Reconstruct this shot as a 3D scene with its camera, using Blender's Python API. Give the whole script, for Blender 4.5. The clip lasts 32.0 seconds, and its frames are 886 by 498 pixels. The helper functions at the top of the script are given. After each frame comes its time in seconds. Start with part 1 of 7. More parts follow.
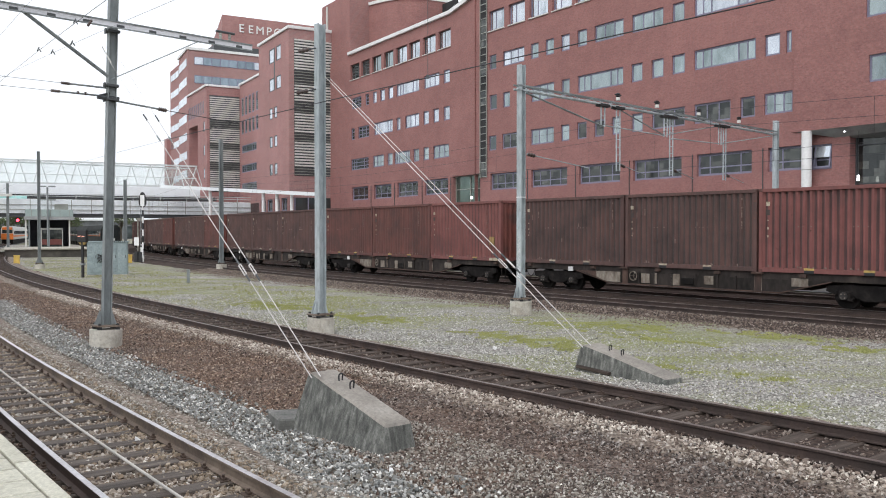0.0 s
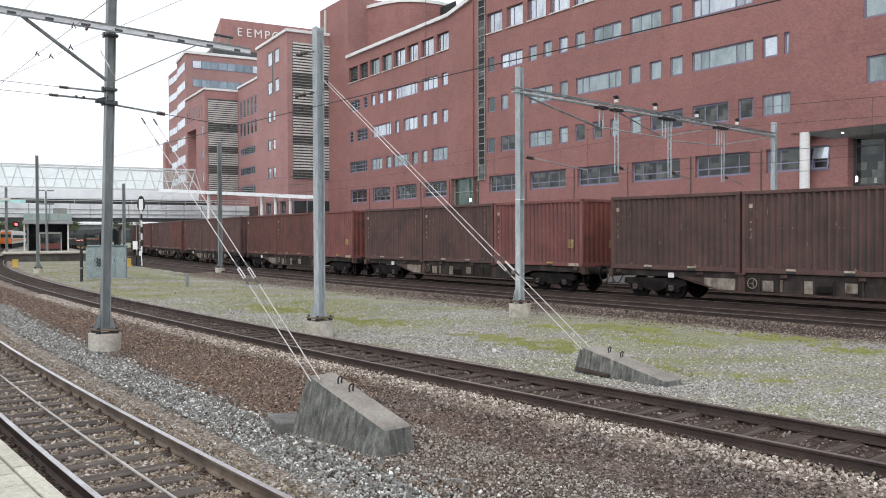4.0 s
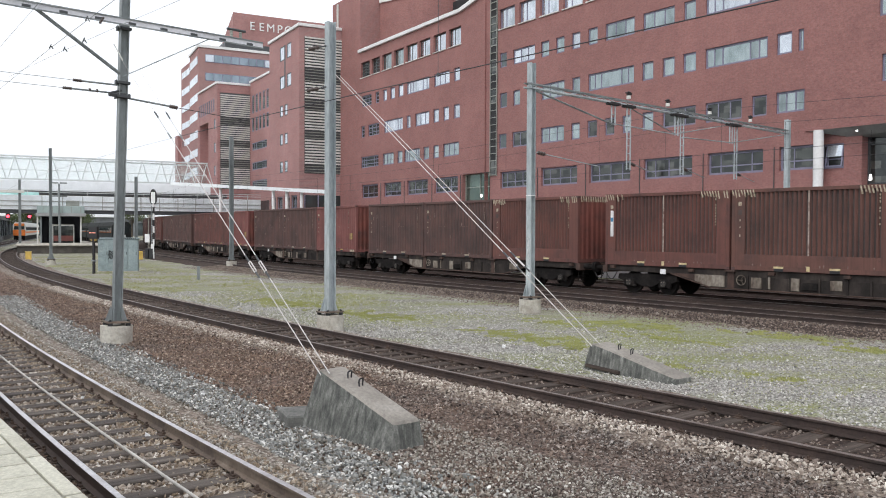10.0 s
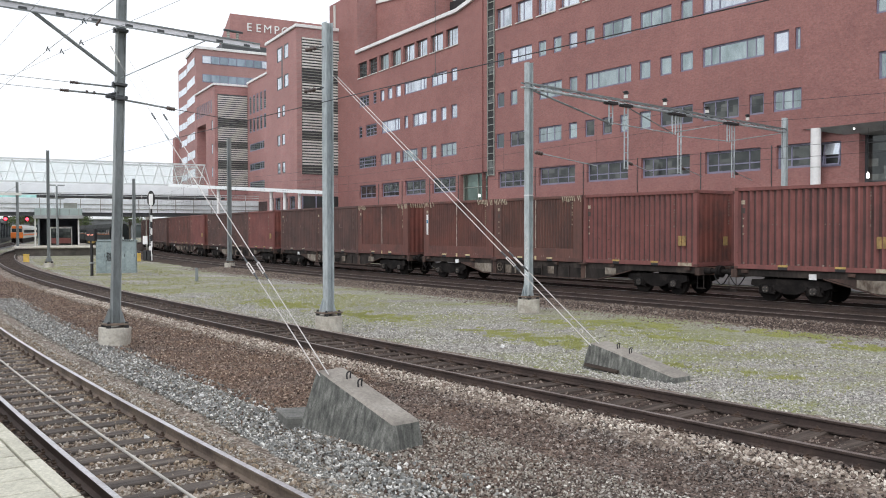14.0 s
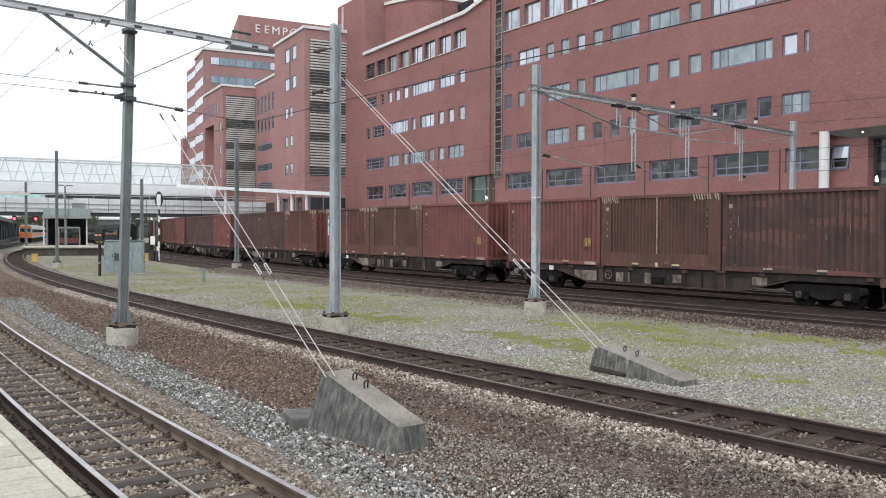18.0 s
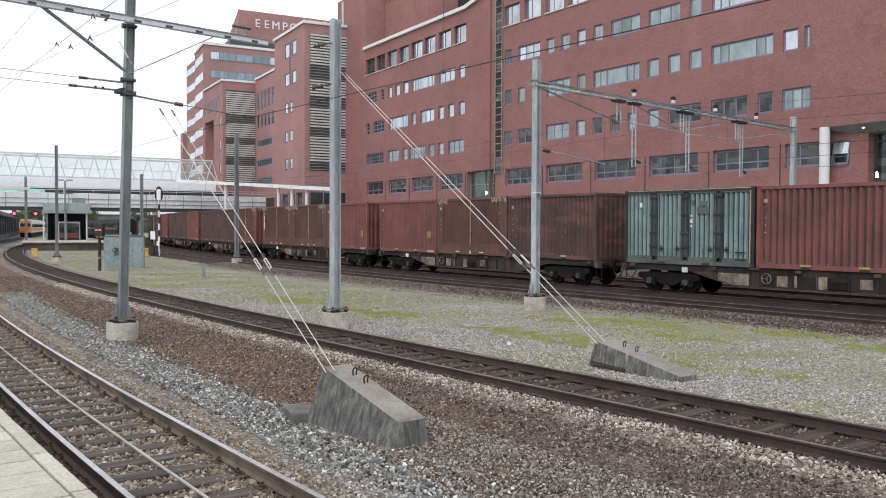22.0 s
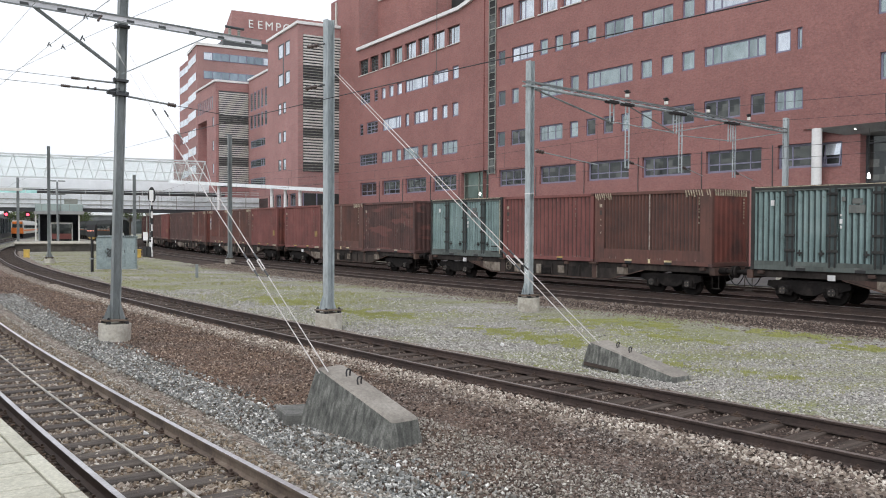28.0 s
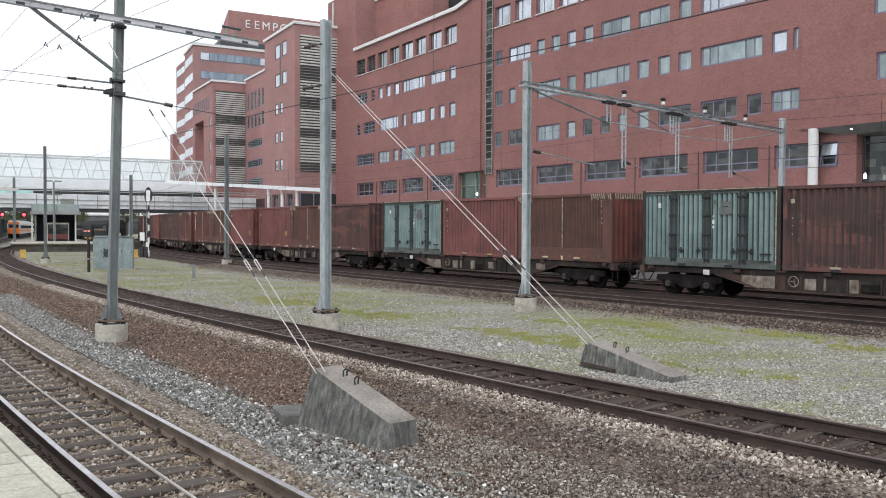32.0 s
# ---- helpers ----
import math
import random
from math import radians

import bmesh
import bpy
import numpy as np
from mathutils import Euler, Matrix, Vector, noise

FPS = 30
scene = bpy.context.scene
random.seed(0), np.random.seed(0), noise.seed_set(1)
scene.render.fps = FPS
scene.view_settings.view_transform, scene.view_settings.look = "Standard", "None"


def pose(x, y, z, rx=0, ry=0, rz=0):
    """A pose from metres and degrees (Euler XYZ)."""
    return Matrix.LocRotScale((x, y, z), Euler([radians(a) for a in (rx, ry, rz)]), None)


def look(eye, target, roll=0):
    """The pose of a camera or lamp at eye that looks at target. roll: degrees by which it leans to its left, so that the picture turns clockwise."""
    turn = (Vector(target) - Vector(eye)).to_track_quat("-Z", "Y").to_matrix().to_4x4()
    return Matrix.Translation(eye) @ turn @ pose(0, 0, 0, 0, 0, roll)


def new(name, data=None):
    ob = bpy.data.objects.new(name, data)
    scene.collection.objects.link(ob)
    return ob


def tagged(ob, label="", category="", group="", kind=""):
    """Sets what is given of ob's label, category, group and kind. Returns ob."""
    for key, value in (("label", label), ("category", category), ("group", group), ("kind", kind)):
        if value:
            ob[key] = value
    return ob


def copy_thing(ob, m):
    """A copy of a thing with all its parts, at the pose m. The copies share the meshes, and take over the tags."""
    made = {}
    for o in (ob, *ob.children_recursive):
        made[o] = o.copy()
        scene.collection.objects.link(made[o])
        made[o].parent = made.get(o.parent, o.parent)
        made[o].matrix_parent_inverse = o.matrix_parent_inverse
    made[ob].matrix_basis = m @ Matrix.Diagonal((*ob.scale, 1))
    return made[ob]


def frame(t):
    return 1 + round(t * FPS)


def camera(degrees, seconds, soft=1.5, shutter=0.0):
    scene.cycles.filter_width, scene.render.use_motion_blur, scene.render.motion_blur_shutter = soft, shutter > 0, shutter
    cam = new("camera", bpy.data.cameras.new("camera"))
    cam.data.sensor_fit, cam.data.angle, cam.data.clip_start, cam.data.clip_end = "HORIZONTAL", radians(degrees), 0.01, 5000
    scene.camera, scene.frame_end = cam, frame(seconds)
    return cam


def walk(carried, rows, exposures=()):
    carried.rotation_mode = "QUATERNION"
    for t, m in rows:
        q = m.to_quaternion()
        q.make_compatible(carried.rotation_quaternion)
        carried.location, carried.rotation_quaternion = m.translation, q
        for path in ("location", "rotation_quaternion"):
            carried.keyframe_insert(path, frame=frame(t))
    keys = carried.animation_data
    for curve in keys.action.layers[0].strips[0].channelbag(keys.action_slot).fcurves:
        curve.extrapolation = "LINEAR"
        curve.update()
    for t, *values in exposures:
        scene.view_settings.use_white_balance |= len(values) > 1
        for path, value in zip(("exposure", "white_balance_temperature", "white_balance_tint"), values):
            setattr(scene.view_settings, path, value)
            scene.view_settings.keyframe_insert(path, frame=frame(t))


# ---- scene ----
FOV = 55.19
EYE = (0.0, 0.0, 2.66)
cam = camera(FOV, 32.0, soft=1.0)
# seconds, turn of the hand-held camera (degrees about x, y, z)
SWAY = [
    (0, 88.853, 0.004, -0.386), (0.5, 88.862, 0.097, -0.357), (1, 88.909, 0.045, -0.402), (1.5, 89.007, 0.023, -0.446), (2, 89.063, 0.098, -0.490),
    (2.5, 89.108, 0.226, -0.496), (3, 89.097, 0.326, -0.487), (3.5, 89.056, 0.275, -0.462), (5.5, 88.950, -0.009, -0.416), (6, 88.786, -0.105, -0.273),
    (6.5, 88.720, -0.058, -0.164), (7, 88.761, -0.206, -0.084), (7.5, 88.823, -0.197, -0.014), (8, 88.848, -0.162, 0.026), (8.5, 88.808, -0.124, 0.134),
    (9, 88.741, -0.118, 0.238), (9.5, 88.704, -0.288, 0.253), (10, 88.720, -0.242, 0.258), (10.5, 88.773, -0.001, 0.218), (11, 88.762, 0.254, 0.107),
    (11.5, 88.757, 0.279, 0.101), (12, 88.740, 0.089, 0.058), (12.5, 88.756, 0.050, 0.024), (13, 88.797, -0.000, 0.000), (13.5, 88.782, 0.103, 0.028),
    (14, 88.731, 0.084, 0.132), (14.5, 88.731, 0.009, 0.262), (16.5, 88.756, -0.206, 0.482), (17, 88.817, -0.254, 0.483), (17.5, 88.844, -0.172, 0.546),
    (18, 88.855, -0.197, 0.596), (18.5, 88.802, -0.266, 0.664), (19, 88.678, -0.320, 0.709), (19.5, 88.529, -0.279, 0.782), (20, 88.399, -0.320, 0.841),
    (20.5, 88.354, -0.201, 0.851), (21, 88.355, -0.161, 0.805), (21.5, 88.457, -0.201, 0.712), (22, 88.534, -0.266, 0.595), (22.5, 88.587, -0.132, 0.545),
    (23, 88.678, -0.280, 0.491), (23.5, 88.777, -0.258, 0.422), (24, 88.818, -0.180, 0.397), (24.5, 88.798, -0.140, 0.357), (25, 88.705, -0.217, 0.401),
    (25.5, 88.627, -0.340, 0.402), (27.5, 88.606, -0.335, 0.233), (28, 88.596, -0.259, 0.159), (28.5, 88.612, -0.237, 0.069), (29, 88.642, -0.267, 0.010),
    (29.5, 88.565, -0.170, -0.020), (30, 88.534, -0.239, -0.030), (30.5, 88.493, -0.210, -0.069), (31, 88.540, -0.231, -0.085), (31.5, 88.556, -0.300, -0.070),
    (32, 88.606, -0.249, -0.040),
]
walk(cam, [(t, pose(*EYE, rx, ry, rz)) for t, rx, ry, rz in SWAY], [(0.0, 0.0, 6500.0, 10.0), (13.0, 0.0, 6500.0, 10.0), (20.0, -0.06, 6500.0, 10.0), (32.0, -0.08, 6500.0, 10.0)])

# ---- light: a bright overcast noon ----
world = bpy.data.worlds.new("overcast")
scene.world = world
world.use_nodes = True
wt = world.node_tree
wt.nodes.clear()
sky = wt.nodes.new("ShaderNodeTexSky")
sky.sky_type, sky.sun_disc = "NISHITA", False
sky.sun_elevation, sky.sun_rotation = radians(52), radians(200)
sky.dust_density, sky.air_density, sky.ozone_density = 4.0, 1.0, 1.0
grey = wt.nodes.new("ShaderNodeHueSaturation")
grey.inputs["Saturation"].default_value = 0.10
cloud = wt.nodes.new("ShaderNodeMix")
cloud.data_type = "RGBA"
cloud.inputs[0].default_value = 0.65
cloud.inputs[7].default_value = (9.5, 9.9, 10.6, 1)
back = wt.nodes.new("ShaderNodeBackground")
back.inputs["Strength"].default_value = 0.15
wout = wt.nodes.new("ShaderNodeOutputWorld")
wt.links.new(sky.outputs[0], grey.inputs["Color"])
wt.links.new(grey.outputs[0], cloud.inputs[6])
wt.links.new(cloud.outputs[2], back.inputs["Color"])
wt.links.new(back.outputs[0], wout.inputs["Surface"])
sun_data = bpy.data.lights.new("sun", "SUN")
sun_data.energy, sun_data.angle, sun_data.color = 0.9, radians(40), (1.0, 0.97, 0.93)
sun = new("sun", sun_data)
sun.matrix_world = look((-20, -40, 60), (0, 10, 0))


# ---- materials ----
def principled(name):
    m = bpy.data.materials.new(name)
    m.use_nodes = True
    nt = m.node_tree
    return m, nt, nt.nodes["Principled BSDF"]


def coords(nt, stretch=(1, 1, 1), rnd=True):
    tc = nt.nodes.new("ShaderNodeTexCoord")
    mp = nt.nodes.new("ShaderNodeMapping")
    mp.inputs["Scale"].default_value = stretch
    nt.links.new(tc.outputs["Object"], mp.inputs["Vector"])
    if not rnd:
        return mp.outputs[0]
    oi = nt.nodes.new("ShaderNodeObjectInfo")
    ml = nt.nodes.new("ShaderNodeMath")
    ml.operation, ml.inputs[1].default_value = "MULTIPLY", 37.0
    ad = nt.nodes.new("ShaderNodeVectorMath")
    ad.operation = "ADD"
    nt.links.new(oi.outputs["Random"], ml.inputs[0])
    nt.links.new(mp.outputs[0], ad.inputs[0])
    nt.links.new(ml.outputs[0], ad.inputs[1])
    return ad.outputs[0]


def noise_out(nt, vec, scale, detail=4.0, rough=0.6):
    n = nt.nodes.new("ShaderNodeTexNoise")
    n.inputs["Scale"].default_value, n.inputs["Detail"].default_value, n.inputs["Roughness"].default_value = scale, detail, rough
    nt.links.new(vec, n.inputs["Vector"])
    return n.outputs["Fac"]


def ramp(nt, fac, stops):
    r = nt.nodes.new("ShaderNodeValToRGB")
    while len(r.color_ramp.elements) < len(stops):
        r.color_ramp.elements.new(0.5)
    for el, (p, c) in zip(r.color_ramp.elements, stops):
        el.position, el.color = p, (*c, 1) if len(c) == 3 else c
    nt.links.new(fac, r.inputs["Fac"])
    return r.outputs["Color"]


def mix(nt, fac, a, b, mode="MIX"):
    m = nt.nodes.new("ShaderNodeMix")
    m.data_type, m.blend_type = "RGBA", mode
    for v, i in ((fac, 0), (a, 6), (b, 7)):
        if isinstance(v, (int, float)):
            m.inputs[i].default_value = v
        elif isinstance(v, tuple):
            m.inputs[i].default_value = (*v, 1)
        else:
            nt.links.new(v, m.inputs[i])
    return m.outputs[2]


def bump(nt, bs, height, strength=0.4, dist=0.02):
    b = nt.nodes.new("ShaderNodeBump")
    b.inputs["Strength"].default_value, b.inputs["Distance"].default_value = strength, dist
    nt.links.new(height, b.inputs["Height"])
    nt.links.new(b.outputs[0], bs.inputs["Normal"])


def weathered(name, base, dark, light, rough=0.75, metal=0.0, big=0.7, fine=14.0, stretch=(1, 1, 1), bmp=0.25, bdist=0.01, amount=0.75, rnd=True, spec=0.5):
    """Base colour with large stains, fine grain and a little relief."""
    m, nt, bs = principled(name)
    v = coords(nt, stretch, rnd)
    a = ramp(nt, noise_out(nt, v, big, 5), [(0.32, dark), (0.52, base), (0.74, light)])
    b = ramp(nt, noise_out(nt, v, fine, 6, 0.7), [(0.3, (0.55, 0.55, 0.55)), (0.7, (1.15, 1.15, 1.15))])
    c = mix(nt, amount, a, b, "MULTIPLY")
    nt.links.new(c, bs.inputs["Base Color"])
    bs.inputs["Roughness"].default_value, bs.inputs["Metallic"].default_value = rough, metal
    bs.inputs["Specular IOR Level"].default_value = spec
    bump(nt, bs, noise_out(nt, v, fine * 1.7, 5), bmp, bdist)
    return m


def yard_tone(nt, v):
    """Ochre sand on the west of the yard, dark brown grit on its east."""
    sp = nt.nodes.new("ShaderNodeSeparateXYZ")
    nt.links.new(v, sp.inputs[0])
    mr = nt.nodes.new("ShaderNodeMapRange")
    mr.inputs[1].default_value, mr.inputs[2].default_value = -3.0, 3.0
    mr.inputs[3].default_value, mr.inputs[4].default_value = 0.22, -0.16
    nt.links.new(sp.outputs[0], mr.inputs[0])
    ad = nt.nodes.new("ShaderNodeMath")
    ad.operation = "ADD"
    nt.links.new(mr.outputs[0], ad.inputs[0])
    nt.links.new(noise_out(nt, v, 0.8, 5, 0.65), ad.inputs[1])
    return ramp(nt, ad.outputs[0], [(0.30, (1.34, 1.47, 1.52)), (0.50, (1.22, 1.24, 1.22)), (0.80, (1.52, 1.41, 1.25))])


def stony(name, cols, cell=22.0, big=0.35, tint=(0.5, 0.5, 0.5), tint_fac=0.0, bmp=0.9, bdist=0.02, patch=None, warm=0.0):
    """Loose gravel: cells of uneven stones with dark gaps. patch: a second colour that lies over it in patches."""
    m, nt, bs = principled(name)
    v = coords(nt, rnd=False)
    vo = nt.nodes.new("ShaderNodeTexVoronoi")
    vo.inputs["Scale"].default_value = cell
    nt.links.new(v, vo.inputs["Vector"])
    sep = nt.nodes.new("ShaderNodeSeparateColor")
    nt.links.new(vo.outputs["Color"], sep.inputs[0])
    n = len(cols)
    base = ramp(nt, sep.outputs[0], [(i / max(1, n - 1), c) for i, c in enumerate(cols)])
    gap = ramp(nt, vo.outputs["Distance"], [(0.25, (1, 1, 1)), (0.75, (0.35, 0.33, 0.32))])
    c = mix(nt, 0.8, base, gap, "MULTIPLY")
    big_n = noise_out(nt, v, big, 5, 0.65)
    c = mix(nt, 0.7, c, ramp(nt, big_n, [(0.3, (0.7, 0.68, 0.66)), (0.7, (1.2, 1.2, 1.2))]), "MULTIPLY")
    if warm:
        c = mix(nt, warm, c, yard_tone(nt, v), "MULTIPLY")
    if tint_fac:
        c = mix(nt, tint_fac, c, tint)
    if patch:
        col, lo, hi, sc = patch
        mp = nt.nodes.new("ShaderNodeMapping")
        mp.inputs["Rotation"].default_value, mp.inputs["Scale"].default_value = (0, 0, radians(-128)), (0.42, 1.15, 1.0)
        nt.links.new(v, mp.inputs["Vector"])
        fac = ramp(nt, noise_out(nt, mp.outputs[0], sc, 7, 0.66), [(lo, (0, 0, 0)), (hi, (1, 1, 1))])
        fac = mix(nt, 1.0, fac, ramp(nt, noise_out(nt, v, 9.0, 4, 0.7), [(0.36, (0.25, 0.25, 0.25)), (0.62, (1, 1, 1))]), "MULTIPLY")
        fine = ramp(nt, noise_out(nt, v, 30, 3), [(0.35, tuple(0.55 * k for k in col)), (0.7, col)])
        c = mix(nt, fac, c, fine)
    nt.links.new(c, bs.inputs["Base Color"])
    bs.inputs["Roughness"].default_value, bs.inputs["Specular IOR Level"].default_value = 0.92, 0.2
    inv = nt.nodes.new("ShaderNodeMath")
    inv.operation, inv.inputs[0].default_value = "SUBTRACT", 1.0
    nt.links.new(vo.outputs["Distance"], inv.inputs[1])
    bump(nt, bs, inv.outputs[0], bmp, bdist)
    return m


def island_stone(name, cols, rough=0.9, warm=0.0):
    m, nt, bs = principled(name)
    g = nt.nodes.new("ShaderNodeNewGeometry")
    c = ramp(nt, g.outputs["Random Per Island"], [(i / (len(cols) - 1), c) for i, c in enumerate(cols)])
    v = coords(nt, rnd=False)
    if warm:
        c = mix(nt, warm, c, yard_tone(nt, v), "MULTIPLY")
    c = mix(nt, 0.5, c, ramp(nt, noise_out(nt, v, 45, 4), [(0.3, (0.6, 0.6, 0.6)), (0.7, (1.2, 1.2, 1.2))]), "MULTIPLY")
    nt.links.new(c, bs.inputs["Base Color"])
    bs.inputs["Roughness"].default_value, bs.inputs["Specular IOR Level"].default_value = rough, 0.25
    return m


def brickwork(name, c1, c2, mortar):
    m, nt, bs = principled(name)
    tc = nt.nodes.new("ShaderNodeTexCoord")
    sp = nt.nodes.new("ShaderNodeSeparateXYZ")
    cb = nt.nodes.new("ShaderNodeCombineXYZ")
    nt.links.new(tc.outputs["Object"], sp.inputs[0])
    nt.links.new(sp.outputs[0], cb.inputs[0])
    nt.links.new(sp.outputs[2], cb.inputs[1])
    br = nt.nodes.new("ShaderNodeTexBrick")
    for k, val in (("Scale", 1.0), ("Brick Width", 0.22), ("Row Height", 0.065), ("Mortar Size", 0.006), ("Bias", 0.0)):
        br.inputs[k].default_value = val
    br.inputs["Color1"].default_value, br.inputs["Color2"].default_value, br.inputs["Mortar"].default_value = (*c1, 1), (*c2, 1), (*mortar, 1)
    nt.links.new(cb.outputs[0], br.inputs["Vector"])
    v = tc.outputs["Object"]
    c = mix(nt, 0.75, br.outputs["Color"], ramp(nt, noise_out(nt, v, 0.16, 5), [(0.3, (0.80, 0.78, 0.78)), (0.7, (1.13, 1.12, 1.12))]), "MULTIPLY")
    lie = nt.nodes.new("ShaderNodeMapping")
    lie.inputs["Scale"].default_value = (1.0, 1.0, 1.15)
    nt.links.new(v, lie.inputs["Vector"])
    c = mix(nt, 0.6, c, ramp(nt, noise_out(nt, lie.outputs[0], 0.9, 7, 0.72), [(0.3, (0.80, 0.80, 0.83)), (0.7, (1.17, 1.16, 1.13))]), "MULTIPLY")
    c = mix(nt, 0.5, c, ramp(nt, noise_out(nt, lie.outputs[0], 6.5, 4, 0.8), [(0.34, (0.66, 0.65, 0.68)), (0.5, (1.0, 1.0, 1.0)), (0.68, (1.30, 1.33, 1.34))]), "MULTIPLY")
    pale = ramp(nt, noise_out(nt, lie.outputs[0], 11.0, 2, 0.6), [(0.66, (0, 0, 0)), (0.74, (0.55, 0.55, 0.55))])
    c = mix(nt, pale, c, (0.40, 0.29, 0.27))
    nt.links.new(c, bs.inputs["Base Color"])
    bs.inputs["Roughness"].default_value = 0.85
    bump(nt, bs, br.outputs["Fac"], -0.3, 0.01)
    return m


def window_glass(name, tint, metal=0.75, rough=0.04):
    m, nt, bs = principled(name)
    oi = nt.nodes.new("ShaderNodeObjectInfo")
    c = ramp(nt, oi.outputs["Random"], [(0.0, tuple(0.78 * k for k in tint)), (0.5, tint), (1.0, tuple(min(1, 1.12 * k) for k in tint))])
    # Soft blotches stand for curtains and reflections, painted into the tint.
    c = mix(nt, 0.8, c, ramp(nt, noise_out(nt, coords(nt, (1.6, 1.6, 0.5)), 0.7, 4, 0.6), [(0.34, (0.62, 0.66, 0.64)), (0.5, (0.98, 0.98, 0.97)), (0.68, (1.22, 1.2, 1.16))]), "MULTIPLY")
    nt.links.new(c, bs.inputs["Base Color"])
    bs.inputs["Metallic"].default_value, bs.inputs["Roughness"].default_value = metal, rough
    bump(nt, bs, noise_out(nt, coords(nt), 1.2, 2), 0.03, 0.05)
    return m


def plain(name, col, rough=0.6, metal=0.0, grain=0.25, scale=9.0):
    return weathered(name, col, tuple(k * (1 - grain) for k in col), tuple(min(1, k * (1 + grain)) for k in col), rough, metal, 0.9, scale, bmp=0.1, amount=0.3)


def glow(name, col, strength):
    m, nt, bs = principled(name)
    bs.inputs["Base Color"].default_value = (*col, 1)
    bs.inputs["Emission Color"].default_value = (*col, 1)
    bs.inputs["Emission Strength"].default_value = strength
    return m


def corten(name, base, dark, light, rust, streak=0.5):
    """Weathered container paint: stains, rust at random, streaks that run down."""
    m, nt, bs = principled(name)
    v = coords(nt, rnd=True)
    vs = coords(nt, (5.0, 5.0, 0.22), True)
    a = ramp(nt, noise_out(nt, v, 0.9, 6, 0.62), [(0.3, dark), (0.52, base), (0.76, light)])
    a = mix(nt, streak, a, ramp(nt, noise_out(nt, vs, 1.6, 5, 0.7), [(0.3, (0.62, 0.6, 0.6)), (0.68, (1.12, 1.1, 1.1))]), "MULTIPLY")
    spots = ramp(nt, noise_out(nt, v, 5.5, 7, 0.72), [(0.60, (0, 0, 0)), (0.70, (1, 1, 1))])
    a = mix(nt, spots, a, rust)
    nt.links.new(a, bs.inputs["Base Color"])
    bs.inputs["Roughness"].default_value, bs.inputs["Specular IOR Level"].default_value = 0.68, 0.35
    bump(nt, bs, noise_out(nt, v, 20, 5), 0.15, 0.01)
    return m


BRICK = brickwork("red_brick", (0.330, 0.152, 0.139), (0.275, 0.125, 0.114), (0.28, 0.165, 0.155))
# Paler copy of the brick, with distance haze mixed into its colour.
BRICK_HAZED = brickwork("red_brick_hazed", (0.40, 0.207, 0.195), (0.335, 0.170, 0.162), (0.35, 0.235, 0.225))
COPING = plain("white_coping", (0.78, 0.78, 0.78), 0.6, 0, 0.08)
FRAME_BLUE = plain("blue_grey_frame", (0.215, 0.21, 0.295), 0.5, 0, 0.15)
FRAME_DARK = plain("dark_frame", (0.06, 0.065, 0.07), 0.5, 0, 0.2)
SILL = plain("sill_stone", (0.62, 0.60, 0.58), 0.7, 0, 0.12)
GLASS = window_glass("coated_glass", (0.31, 0.365, 0.375), 0.75)
# Brighter copy of the coated glass, tinted for strong sky reflection.
GLASS_BRIGHT = window_glass("bright_glass", (0.55, 0.59, 0.645), 0.8)
GLASS_DARK = window_glass("dark_glass", (0.10, 0.12, 0.125), 0.6)
GLASS_BLUE = window_glass("blue_glass", (0.235, 0.29, 0.34), 0.7)
GLASS_VIEW = window_glass("glass_with_painted_view", (0.20, 0.23, 0.235), 0.55)
nt = GLASS_VIEW.node_tree
# Light and dark blocks paint rooms and reflections into the glass colour.
cells = nt.nodes.new("ShaderNodeTexBrick")
for key, val in (("Scale", 1.0), ("Brick Width", 0.62), ("Row Height", 0.44), ("Mortar Size", 0.0), ("Bias", -0.25)):
    cells.inputs[key].default_value = val
cells.inputs["Color1"].default_value, cells.inputs["Color2"].default_value = (0, 0, 0, 1), (1, 1, 1, 1)
across_xz = nt.nodes.new("ShaderNodeSeparateXYZ")
flat_xz = nt.nodes.new("ShaderNodeCombineXYZ")
nt.links.new(coords(nt), across_xz.inputs[0])
nt.links.new(across_xz.outputs[0], flat_xz.inputs[0])
nt.links.new(across_xz.outputs[2], flat_xz.inputs[1])
nt.links.new(flat_xz.outputs[0], cells.inputs["Vector"])
painted_view = ramp(nt, cells.outputs["Color"], [(0.0, (0.045, 0.05, 0.05)), (0.45, (0.09, 0.097, 0.09)), (0.75, (0.14, 0.145, 0.135)), (1.0, (0.25, 0.26, 0.25))])
painted_view = mix(nt, 0.5, painted_view, ramp(nt, noise_out(nt, coords(nt), 3.0, 5, 0.7), [(0.3, (0.5, 0.5, 0.5)), (0.7, (1.4, 1.4, 1.4))]), "MULTIPLY")
nt.links.new(painted_view, nt.nodes["Principled BSDF"].inputs["Base Color"])
GLASS_BAY = window_glass("green_bay_glass", (0.15, 0.205, 0.18), 0.6)
# Near-black paint stands for unlit depth behind windows and openings.
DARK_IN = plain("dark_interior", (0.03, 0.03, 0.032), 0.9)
SLAT_W = plain("pale_slat", (0.66, 0.655, 0.62), 0.55, 0, 0.12)
SLAT_G = plain("grey_slat", (0.30, 0.31, 0.28), 0.6, 0, 0.2)
WHITE_PAINT = plain("white_paint", (0.8, 0.8, 0.8), 0.5, 0, 0.06)
